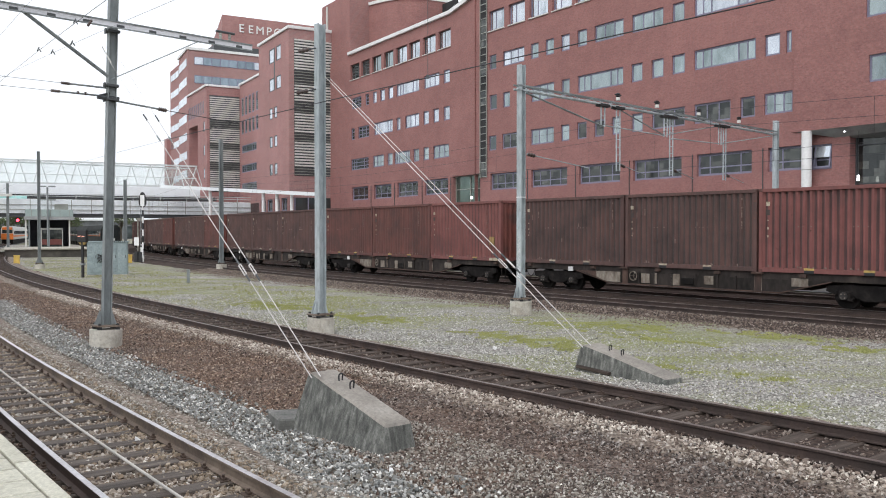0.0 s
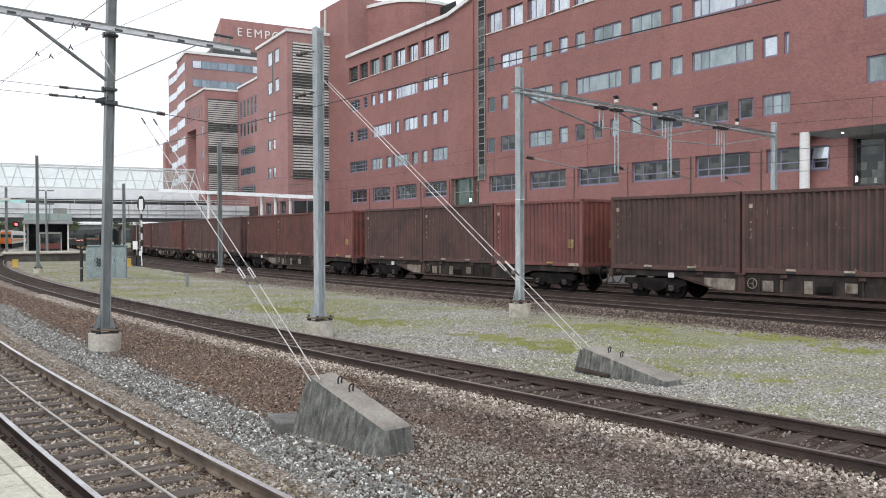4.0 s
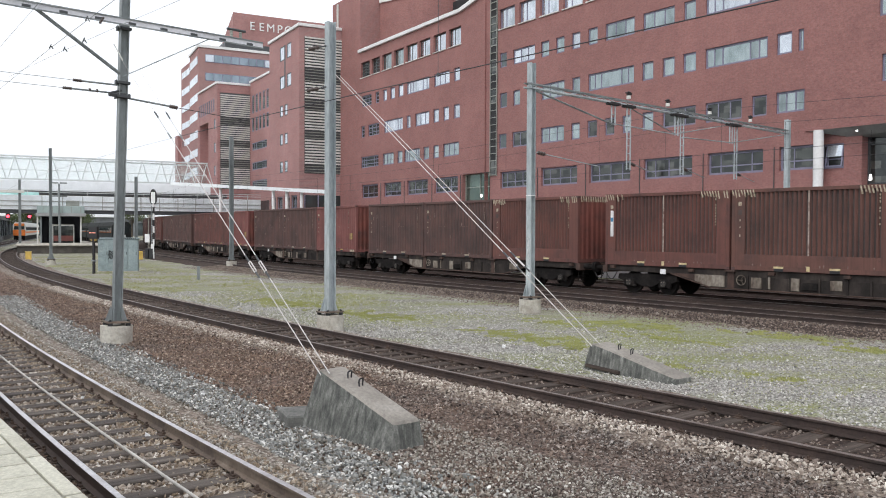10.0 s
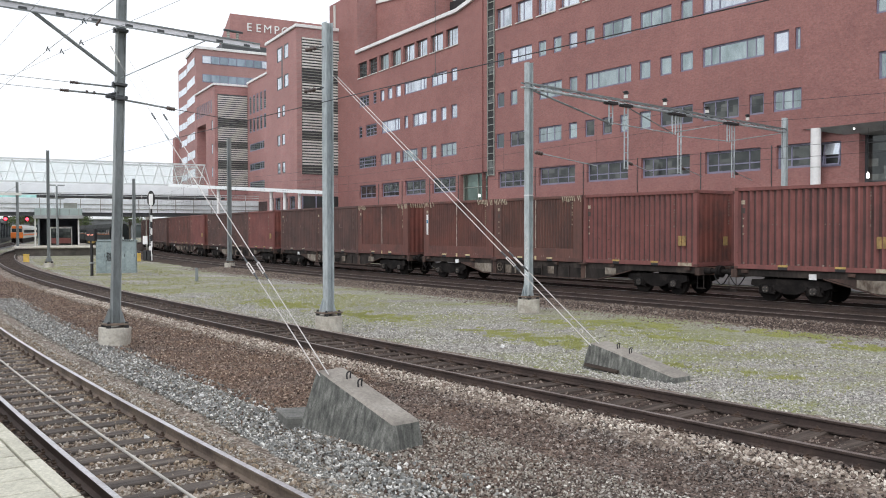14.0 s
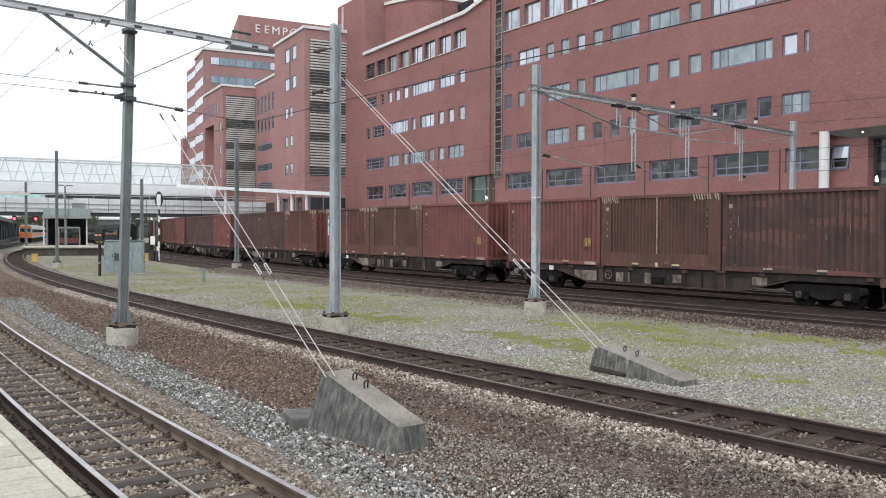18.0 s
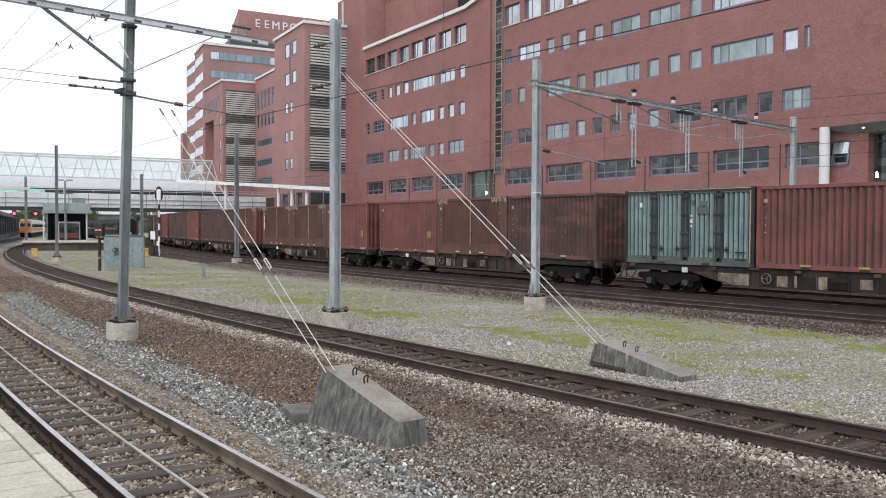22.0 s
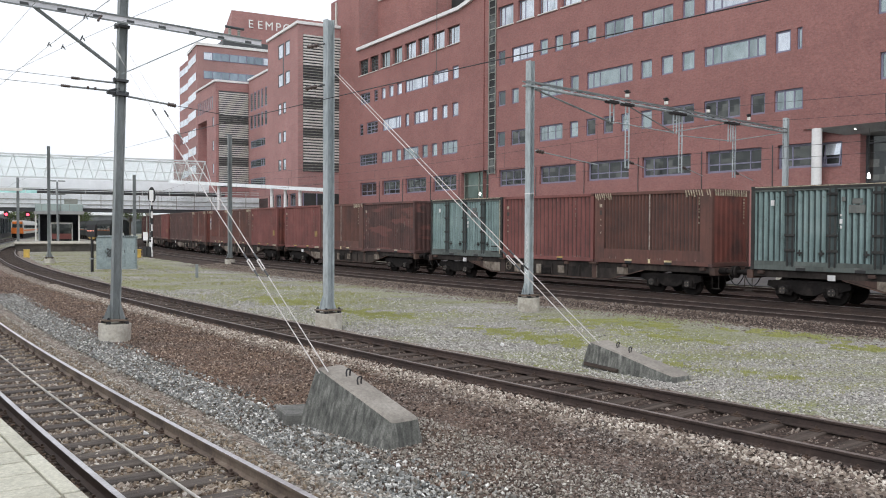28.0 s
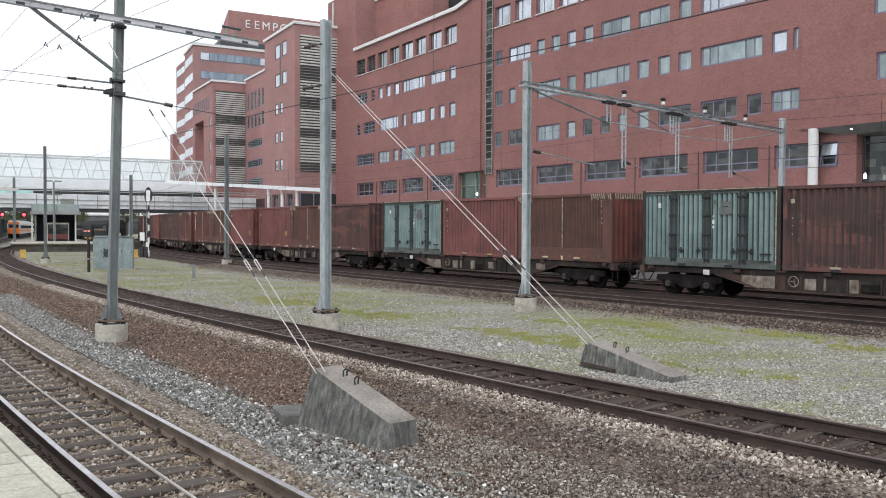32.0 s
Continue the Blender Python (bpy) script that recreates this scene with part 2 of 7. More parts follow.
STEEL_GALV = weathered("galvanised_steel", (0.44, 0.49, 0.51), (0.30, 0.345, 0.365), (0.60, 0.64, 0.65), 0.5, 0.15, 0.8, 9, (1, 1, 0.35), 0.12)
STEEL_GREY = weathered("grey_painted_steel", (0.24, 0.265, 0.27), (0.14, 0.16, 0.165), (0.36, 0.385, 0.39), 0.55, 0.1, 0.8, 9, (1, 1, 0.35), 0.12)
WIRE_DARK = plain("dark_wire", (0.05, 0.05, 0.055), 0.6, 0.4)
# Pale lilac tint holds the sky glare on the crossbeam.
BEAM_GLARE = weathered("glare_pale_beam", (0.68, 0.68, 0.72), (0.54, 0.545, 0.58), (0.76, 0.76, 0.80), 0.5, 0.05, 0.8, 9, bmp=0.1, amount=0.3)
WIRE_LIGHT = plain("pale_wire", (0.58, 0.555, 0.545), 0.45, 0.3, 0.1)
INSUL = plain("brown_insulator", (0.07, 0.05, 0.045), 0.35)
CONCRETE = weathered("mossy_concrete", (0.145, 0.147, 0.138), (0.062, 0.065, 0.062), (0.28, 0.285, 0.27), 0.9, 0, 1.0, 9, (14, 14, 0.8), 0.7, 0.01, 0.6)
nt = CONCRETE.node_tree
bs = nt.nodes["Principled BSDF"]
worn = bs.inputs["Base Color"].links[0].from_socket
worn = mix(nt, 0.8, worn, ramp(nt, noise_out(nt, coords(nt), 3.0, 6, 0.7), [(0.32, (0.55, 0.58, 0.56)), (0.66, (1.35, 1.33, 1.30))]), "MULTIPLY")
worn = mix(nt, 0.7, worn, ramp(nt, noise_out(nt, coords(nt), 42.0, 4, 0.7), [(0.32, (0.55, 0.55, 0.55)), (0.68, (1.35, 1.35, 1.35))]), "MULTIPLY")
nt.links.new(worn, bs.inputs["Base Color"])
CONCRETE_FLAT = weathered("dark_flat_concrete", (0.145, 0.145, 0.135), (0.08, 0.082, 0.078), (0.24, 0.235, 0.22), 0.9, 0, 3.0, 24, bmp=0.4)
CONCRETE_TOP = weathered("brown_concrete_top", (0.275, 0.25, 0.222), (0.19, 0.175, 0.155), (0.36, 0.335, 0.30), 0.9, 0, 1.5, 18, bmp=0.35)
CONCRETE_PALE = weathered("pale_concrete", (0.52, 0.49, 0.43), (0.36, 0.33, 0.28), (0.62, 0.60, 0.54), 0.9, 0, 2.2, 14, bmp=0.35)
TILE = weathered("platform_tile", (0.53, 0.515, 0.43), (0.42, 0.405, 0.335), (0.60, 0.585, 0.50), 0.85, 0, 1.1, 30, bmp=0.2)
PLAT_WALL = weathered("platform_wall", (0.10, 0.09, 0.08), (0.06, 0.055, 0.05), (0.15, 0.14, 0.12), 0.95)
RAIL_SIDE = weathered("rusty_rail", (0.062, 0.042, 0.036), (0.038, 0.028, 0.025), (0.09, 0.062, 0.052), 0.75, 0.2, 1.2, 16)
RAIL_TOP = weathered("worn_rail_top", (0.60, 0.58, 0.59), (0.45, 0.42, 0.42), (0.7, 0.69, 0.7), 0.3, 0.85, 1.2, 16, bmp=0.05)
RAIL_TOP_RUST = weathered("dull_rail_top", (0.20, 0.165, 0.15), (0.13, 0.10, 0.092), (0.27, 0.235, 0.22), 0.5, 0.5, 1.2, 16, bmp=0.05)
SLEEPER = weathered("oak_sleeper", (0.092, 0.075, 0.065), (0.042, 0.035, 0.032), (0.165, 0.14, 0.12), 0.9, 0, 1.5, 9, (0.35, 4, 4), 0.7, 0.015)
SLEEPER_OLD = weathered("dirty_old_sleeper", (0.085, 0.067, 0.058), (0.045, 0.036, 0.032), (0.14, 0.112, 0.097), 0.95, 0, 1.8, 9, (0.35, 4, 4), 0.7, 0.015, spec=0.15)
PLATE_RUST = weathered("rusty_plate", (0.085, 0.056, 0.042), (0.05, 0.035, 0.029), (0.125, 0.083, 0.062), 0.8, 0.3)
GROUND = stony("grey_gravel", [(0.22, 0.21, 0.19), (0.46, 0.45, 0.42), (0.14, 0.13, 0.12), (0.62, 0.60, 0.57), (0.33, 0.32, 0.29)], 24.0, 0.25, patch=((0.27, 0.295, 0.105), 0.425, 0.60, 0.34))
BROWN = stony("brown_gravel", [(0.10, 0.066, 0.053), (0.18, 0.13, 0.112), (0.036, 0.026, 0.024), (0.24, 0.19, 0.165), (0.10, 0.066, 0.053)], 27.0, 0.5, warm=0.9)
BALLAST = stony("track_ballast", [(0.22, 0.172, 0.14), (0.34, 0.29, 0.245), (0.14, 0.108, 0.09), (0.43, 0.385, 0.34)], 20.0, 0.6)
BALLAST_FAR = stony("freight_ballast", [(0.062, 0.042, 0.035), (0.10, 0.072, 0.06), (0.034, 0.025, 0.022)], 20.0, 0.6)
PAVE_FAR = weathered("asphalt", (0.10, 0.10, 0.10), (0.07, 0.07, 0.07), (0.14, 0.14, 0.14), 0.9)
STONE_GREY = island_stone("grey_ballast_stone", [(0.065, 0.068, 0.068), (0.34, 0.345, 0.335), (0.13, 0.136, 0.135), (0.76, 0.75, 0.72), (0.075, 0.075, 0.07), (0.24, 0.215, 0.18), (0.17, 0.175, 0.17), (0.42, 0.415, 0.39)])
STONE_OCHRE = island_stone("ochre_stone", [(0.12, 0.09, 0.066), (0.31, 0.245, 0.18), (0.20, 0.152, 0.11), (0.44, 0.375, 0.30), (0.08, 0.06, 0.048)])
RAIL_TAN = weathered("dusty_tan_rail", (0.165, 0.125, 0.098), (0.085, 0.065, 0.055), (0.23, 0.185, 0.15), 0.8, 0.1, 1.6, 18)
STONE_BROWN = island_stone("brown_stone", [(0.032, 0.024, 0.022), (0.16, 0.112, 0.092), (0.05, 0.037, 0.033), (0.35, 0.295, 0.265), (0.028, 0.021, 0.019), (0.21, 0.16, 0.136), (0.08, 0.058, 0.05)], 0.9, 0.9)
STONE_PALE = island_stone("pale_stone", [(0.18, 0.135, 0.11), (0.52, 0.46, 0.40), (0.22, 0.17, 0.14), (0.72, 0.67, 0.60), (0.36, 0.30, 0.25), (0.12, 0.09, 0.078)])
STONE_TRACK = island_stone("track_stone", [(0.13, 0.10, 0.078), (0.38, 0.33, 0.28), (0.22, 0.165, 0.12), (0.64, 0.60, 0.55), (0.10, 0.075, 0.063), (0.27, 0.205, 0.145)])
STONE_MID = island_stone("light_grey_stone", [(0.22, 0.21, 0.20), (0.52, 0.51, 0.48), (0.14, 0.135, 0.125), (0.68, 0.66, 0.63), (0.36, 0.35, 0.32)])
GRASS = island_stone("grass_blade", [(0.21, 0.22, 0.08), (0.31, 0.32, 0.12), (0.40, 0.38, 0.18), (0.27, 0.285, 0.095)], 0.7)
RED_A = corten("red_container_paint", (0.205, 0.080, 0.073), (0.145, 0.066, 0.062), (0.25, 0.102, 0.091), (0.10, 0.045, 0.036))
RED_B = corten("dull_red_container_paint", (0.135, 0.060, 0.052), (0.088, 0.047, 0.043), (0.175, 0.07, 0.058), (0.09, 0.045, 0.035), 0.7)
DARK_A = corten("dark_brown_container_paint", (0.108, 0.063, 0.057), (0.072, 0.047, 0.044), (0.15, 0.08, 0.068), (0.15, 0.06, 0.045), 0.7)
DARK_B = corten("dark_purple_container_paint", (0.10, 0.056, 0.052), (0.062, 0.042, 0.04), (0.15, 0.07, 0.06), (0.17, 0.06, 0.045), 0.8)
BROWN_C = corten("brown_ribbed_paint", (0.142, 0.063, 0.053), (0.088, 0.047, 0.043), (0.175, 0.070, 0.056), (0.09, 0.045, 0.035), 0.6)
DARK_C = corten("dull_brown_ribbed_paint", (0.135, 0.066, 0.054), (0.085, 0.05, 0.045), (0.165, 0.078, 0.062), (0.08, 0.045, 0.037), 0.6)
nt = DARK_B.node_tree
bs = nt.nodes["Principled BSDF"]
worn = bs.inputs["Base Color"].links[0].from_socket
bare = ramp(nt, noise_out(nt, coords(nt, (0.32, 0.32, 1.2)), 1.25, 4, 0.5), [(0.55, (0, 0, 0)), (0.60, (0.85, 0.85, 0.85))])
nt.links.new(mix(nt, bare, worn, (0.168, 0.076, 0.066)), bs.inputs["Base Color"])
# Dark groove tone: grime, and the shade of the ribs mixed into the colour.
GROOVE = corten("sooty_shaded_groove", (0.072, 0.057, 0.054), (0.048, 0.040, 0.038), (0.098, 0.073, 0.067), (0.10, 0.055, 0.045), 0.6)
STONE_VERGE_PALE = island_stone("mixed_ballast_stone", [(0.10, 0.09, 0.08), (0.36, 0.33, 0.29), (0.19, 0.165, 0.14), (0.62, 0.59, 0.54), (0.13, 0.115, 0.10), (0.30, 0.26, 0.215), (0.44, 0.42, 0.385)])
STONE_VERGE = island_stone("verge_stone", [(0.10, 0.075, 0.062), (0.24, 0.19, 0.16), (0.15, 0.112, 0.092), (0.34, 0.29, 0.255), (0.075, 0.057, 0.05)])
RED_END = corten("bare_red_end_paint", (0.175, 0.060, 0.048), (0.075, 0.040, 0.036), (0.235, 0.080, 0.062), (0.10, 0.045, 0.036), 0.6)
# Grimy red, darkened further as painted rib shade.
RED_IN = corten("grimy_shaded_red_groove", (0.098, 0.054, 0.053), (0.066, 0.041, 0.040), (0.13, 0.066, 0.062), (0.08, 0.042, 0.036), 0.6)
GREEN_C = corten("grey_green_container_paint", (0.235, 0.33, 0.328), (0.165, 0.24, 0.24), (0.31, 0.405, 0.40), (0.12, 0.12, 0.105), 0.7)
# Green grooves likewise: grime plus shade laid into the colour.
GREEN_IN = corten("grimy_shaded_green_groove", (0.055, 0.078, 0.08), (0.036, 0.05, 0.052), (0.085, 0.112, 0.112), (0.06, 0.055, 0.05), 0.7)
GREY_C = corten("grimy_grey_rail", (0.125, 0.135, 0.13), (0.075, 0.08, 0.078), (0.18, 0.19, 0.18), (0.09, 0.065, 0.05), 0.7)
BLACK_C = corten("sooty_steel", (0.036, 0.037, 0.036), (0.02, 0.02, 0.02), (0.065, 0.066, 0.063), (0.08, 0.055, 0.045))
WAGON = weathered("grimy_wagon_steel", (0.042, 0.035, 0.032), (0.018, 0.016, 0.015), (0.092, 0.074, 0.064), 0.8, 0.1, 1.3, 8, (1, 1, 0.4), 0.3, spec=0.2)
WAGON_RUST = weathered("rusty_wagon_steel", (0.085, 0.05, 0.04), (0.045, 0.032, 0.028), (0.14, 0.085, 0.066), 0.85, 0.1, 1.3, 8, (1, 1, 0.4), 0.3)
WAGON_PALE = weathered("dusty_wagon_plate", (0.25, 0.215, 0.178), (0.10, 0.075, 0.06), (0.40, 0.365, 0.32), 0.85, 0, 3.2, 12, (1, 1, 0.6), 0.3, spec=0.25)
BOGIE = weathered("sooty_bogie", (0.017, 0.015, 0.0145), (0.009, 0.008, 0.008), (0.042, 0.036, 0.033), 0.85, 0.0, 2.0, 10, spec=0.12)
WHEEL = weathered("wheel_steel", (0.016, 0.014, 0.013), (0.009, 0.008, 0.008), (0.03, 0.026, 0.024), 0.8, 0.0, 2.0, 10, spec=0.15)
YELLOW = weathered("faded_yellow_paint", (0.50, 0.35, 0.10), (0.30, 0.20, 0.08), (0.62, 0.46, 0.16), 0.7, 0, 3, 14)
MARK_PALE = weathered("scraped_pale_paint", (0.46, 0.40, 0.30), (0.25, 0.18, 0.13), (0.58, 0.52, 0.42), 0.8, 0, 6, 25)
YELLOW_DULL = weathered("dirty_yellow_label", (0.34, 0.225, 0.085), (0.20, 0.13, 0.06), (0.44, 0.31, 0.12), 0.7, 0, 3, 14)
MARK_FAINT = weathered("faint_chipped_paint", (0.22, 0.155, 0.13), (0.14, 0.09, 0.075), (0.32, 0.25, 0.215), 0.8, 0, 6, 25)
STRIP_PALE = weathered("scuffed_strip_paint", (0.44, 0.37, 0.32), (0.22, 0.14, 0.12), (0.54, 0.47, 0.42), 0.8, 0, 5, 25)
MARK_WHITE = plain("white_marking", (0.75, 0.75, 0.75), 0.7)
ORANGE = plain("orange_paint", (0.75, 0.20, 0.03), 0.5)
CAB_GREY = weathered("grey_green_cabinet", (0.30, 0.37, 0.38), (0.24, 0.30, 0.31), (0.37, 0.43, 0.44), 0.6, 0, 2, 12)
BLACK = plain("black_paint", (0.02, 0.02, 0.022), 0.55)
LED_RED = glow("red_lamp", (1.0, 0.05, 0.08), 6.0)
LED_ORANGE = glow("amber_display", (1.0, 0.38, 0.26), 1.0)
LAMP_WHITE = glow("ceiling_spot", (1.0, 1.0, 1.0), 4.0)
TRUSS = plain("pale_truss_steel", (0.62, 0.65, 0.65), 0.5, 0.1, 0.08)
FASCIA = plain("grey_white_fascia", (0.84, 0.87, 0.89), 0.5, 0, 0.06)
BRIDGE_GLASS = window_glass("greenish_bridge_glass", (0.70, 0.82, 0.80), 0.2, 0.15)
BRIDGE_GLASS.node_tree.nodes["Principled BSDF"].inputs["Alpha"].default_value = 0.13


# ---- mesh building ----
class Shape:
    """Gathers vertices and faces of one mesh."""

    def __init__(self):
        self.v, self.f, self.mi, self.slot = [], [], [], 0

    def add(self, verts, faces):
        n = len(self.v)
        self.v += [tuple(p) for p in verts]
        self.f += [tuple(i + n for i in q) for q in faces]
        self.mi += [self.slot] * len(faces)
        return self

    def box(self, x0, x1, y0, y1, z0, z1, c=0.0):
        """A box; c: its chamfer."""
        if not c:
            v = [(x, y, z) for z in (z0, z1) for y in (y0, y1) for x in (x0, x1)]
            return self.add(v, [(0, 2, 3, 1), (4, 5, 7, 6), (0, 1, 5, 4), (2, 6, 7, 3), (0, 4, 6, 2), (1, 3, 7, 5)])
        bm = bmesh.new()
        bmesh.ops.create_cube(bm, size=1.0, matrix=Matrix.Translation(((x0 + x1) / 2, (y0 + y1) / 2, (z0 + z1) / 2)) @ Matrix.Diagonal((x1 - x0, y1 - y0, z1 - z0, 1)))
        bmesh.ops.bevel(bm, geom=bm.edges[:], offset=c, segments=1, affect="EDGES")
        bm.verts.index_update()
        self.add([p.co for p in bm.verts], [[p.index for p in q.verts] for q in bm.faces])
        bm.free()
        return self

    def prism(self, pts, z0, z1, axis="z"):
        """Extrudes a counter-clockwise outline."""
        n = len(pts)
        def at(p, h):
            return {"z": (p[0], p[1], h), "y": (p[0], h, p[1]), "x": (h, p[0], p[1])}[axis]
        v = [at(p, z0) for p in pts] + [at(p, z1) for p in pts]
        return self.add(v, [tuple(range(n))[::-1], tuple(range(n, 2 * n))] + [(i, (i + 1) % n, n + (i + 1) % n, n + i) for i in range(n)])

    def tube(self, a, b, r, seg=8, r2=None, caps=True):
        a, b = Vector(a), Vector(b)
        d = (b - a).normalized()
        s = d.orthogonal().normalized()
        t = d.cross(s)
        r2 = r if r2 is None else r2
        ring = lambda p, q: [p + q * (math.cos(2 * math.pi * i / seg) * s + math.sin(2 * math.pi * i / seg) * t) for i in range(seg)]
        f = [(i, (i + 1) % seg, seg + (i + 1) % seg, seg + i) for i in range(seg)]
        if caps:
            f += [tuple(range(seg))[::-1], tuple(range(seg, 2 * seg))]
        return self.add(ring(a, r) + ring(b, r2), f)

    def path(self, pts, r, seg=6):
        """One bent tube through all the points."""
        pts = [Vector(p) for p in pts]
        rings, side = [], None
        for i, p in enumerate(pts):
            d = (pts[min(i + 1, len(pts) - 1)] - pts[max(i - 1, 0)]).normalized()
            side = d.orthogonal().normalized() if side is None else (side - d * side.dot(d)).normalized()
            t = d.cross(side)
            rings.append([p + r * (math.cos(2 * math.pi * k / seg) * side + math.sin(2 * math.pi * k / seg) * t) for k in range(seg)])
        return self.sweep(rings)

    def sweep(self, rings, closed=True, caps=True):
        """Joins equal rings of points into a skin."""
        n, k = len(rings[0]), len(rings)
        f = []
        for j in range(k - 1):
            for i in range(n if closed else n - 1):
                f.append((j * n + i, j * n + (i + 1) % n, (j + 1) * n + (i + 1) % n, (j + 1) * n + i))
        if caps and closed:
            f += [tuple(range(n))[::-1], tuple(range((k - 1) * n, k * n))]
        return self.add([p for r in rings for p in r], f)

    def mesh(self, name, *mats):
        me = bpy.data.meshes.new(name)
        me.from_pydata(self.v, [], self.f)
        for m in mats:
            me.materials.append(m)
        if any(self.mi):
            me.polygons.foreach_set("material_index", self.mi)
        bm = bmesh.new()
        bm.from_mesh(me)
        bmesh.ops.recalc_face_normals(bm, faces=bm.faces[:])
        bm.to_mesh(me)
        bm.free()
        return me


def part(name, shape, mat, parent=None, label="", m=None):
    """One mesh object under a thing or a part."""
    if isinstance(shape, Shape):
        shape = shape.mesh(name, *(mat if isinstance(mat, tuple) else (mat,)))
    ob = new(name, shape)
    if parent is not None:
        ob.parent = parent
    if m is not None:
        ob.matrix_basis = m
    if label:
        tagged(ob, label)
    return ob


def thing(name, m, label, category, group="", kind=""):
    ob = new(name)
    ob.empty_display_size = 0.2
    ob.matrix_basis = m
    return tagged(ob, label, category, group, kind)


def setting(name, shape, mat, label, category="", m=None):
    ob = part(name, shape, mat, None, m=m)
    return tagged(ob, label, category or name.replace("_", " "), "", "structure")


# ---- the lines of the tracks ----
class Line:
    """A gently curved track centre: start, heading in degrees, curvature."""

    def __init__(self, x, y, deg, k):
        self.x, self.y, self.a, self.k = x, y, radians(deg), k

    def at(self, s, off=0.0, z=0.0):
        """The point s metres along, off metres to the left."""
        a, k = self.a, self.k
        th = a + k * s
        x = self.x + (math.sin(th) - math.sin(a)) / k
        y = self.y - (math.cos(th) - math.cos(a)) / k
        return Vector((x - math.sin(th) * off, y + math.cos(th) * off, z))

    def turn(self, s):
        return self.a + self.k * s


NEAR = Line(-3.4205, 9.8273, 127.495, -0.003192)
MID = Line(19.503, -5.336, 132.983, -0.002469)
FACE = Line(12.024, 31.132, 128.71, -0.002486)
HALF = 1.25
GAP_2, GAP_3 = 4.2, -4.9


def freight(s, off=0.0, z=0.0):
    return FACE.at(s, off - HALF, z)


def steps(a, b, d):
    n = max(2, int(round((b - a) / d)) + 1)
    return [a + (b - a) * i / (n - 1) for i in range(n)]


# ---- ground ----
def strip(line, s0, s1, o0, o1, z, ds=0.7, n=7, edge=0.25, drop=0.06, rise=0.0, seed=1):
    """A bed of loose stone along a line, with uneven edges that run down to the ground."""
    rng = random.Random(seed)
    rings = []
    for s in steps(s0, s1, ds):
        a, b = o0 + rng.uniform(-edge, edge), o1 + rng.uniform(-edge, edge)
        ring = []
        for i in range(n):
            u = i / (n - 1)
            zz = z + rise * math.sin(math.pi * u) + rng.uniform(-0.012, 0.012) - (drop + 0.02 if i in (0, n - 1) else drop * 0.35 if n > 5 and i in (1, n - 2) else 0)
            ring.append(line(s, a + (b - a) * u, zz))
        rings.append(ring)
    return Shape().sweep(rings, closed=False)


g = Shape()
xs, ys = [-1500, -300, -120, -60, -30, -15, 0, 15, 30, 60, 120, 300, 1500], [-1500, -300, -60, -20, 0, 15, 30, 45, 60, 90, 130, 300, 1500]
g.add([(x, y, -0.26) for y in ys for x in xs], [(j * 13 + i, j * 13 + i + 1, j * 13 + i + 14, j * 13 + i + 13) for j in range(12) for i in range(12)])
setting("ground", g, GROUND, "pale grey gravel ground with mossy green patches between the tracks", "ground")
setting("gravel_path", strip(NEAR.at, -30, 60, -6.6, 1.5, -0.225, 0.6, 15, 0.2, 0.05, seed=2), BROWN, "fine reddish brown gravel between two tracks", "gravel")
setting("ballast_bed", strip(NEAR.at, -30, 60, -1.25, 1.45, -0.205, 0.5, 7, 0.1, 0.03, seed=3), BALLAST, "brown and pale ballast of the platform track", "ballast")
setting("ballast_bed", strip(MID.at, 0, 175, -1.6, 1.2, -0.197, 0.6, 9, 0.15, 0.05, seed=4), BALLAST_FAR, "dark brown ballast of the middle track", "ballast")
setting("ballast_bed", strip(NEAR.at, -30, 60, -1.65, -0.80, -0.150, 0.35, 8, 0.1, 0.06, seed=31), BALLAST, "dirty brown ballast shoulder beside the shiny rail", "ballast")
setting("ballast_bed", strip(NEAR.at, -30, 60, 0.83, 1.60, -0.155, 0.35, 6, 0.05, 0.03, seed=32), BALLAST_FAR, "dark ballast between rail and platform wall", "ballast")
setting("ballast_bed", strip(MID.at, 0, 175, 0.80, 1.65, -0.158, 0.4, 8, 0.12, 0.08, seed=33), BALLAST, "pale stony shoulder of the middle track", "ballast")
setting("ballast_bed", strip(MID.at, 0, 175, -1.75, -0.80, -0.152, 0.4, 8, 0.12, 0.10, seed=34), BALLAST, "stony far shoulder of the middle track", "ballast")
setting("ballast_bed", strip(freight, -45, 190, -7.5, 6.7, -0.150, 0.9, 17, 0.3, 0.10, seed=5), BALLAST_FAR, "brown ballast under the freight tracks", "ballast")

RAIL_PROFILE = [(-0.07, -0.159), (0.07, -0.159), (0.07, -0.146), (0.014, -0.128), (0.009, -0.05), (0.035, -0.036), (0.035, -0.006), (0.028, 0.0), (-0.028, 0.0), (-0.035, -0.006), (-0.035, -0.036), (-0.009, -0.05), (-0.014, -0.128), (-0.07, -0.146)]


def rail(line, s0, s1, off, ds=1.2):
    sh = Shape()
    rings = [[line(s, off + p[0], p[1]) for p in RAIL_PROFILE] for s in steps(s0, s1, ds)]
    n = len(RAIL_PROFILE)
    sh.sweep(rings)
    sh.mi = [1 if (i % n in (6, 7, 8) and i < n * (len(rings) - 1)) else 0 for i in range(len(sh.f))]
    return sh


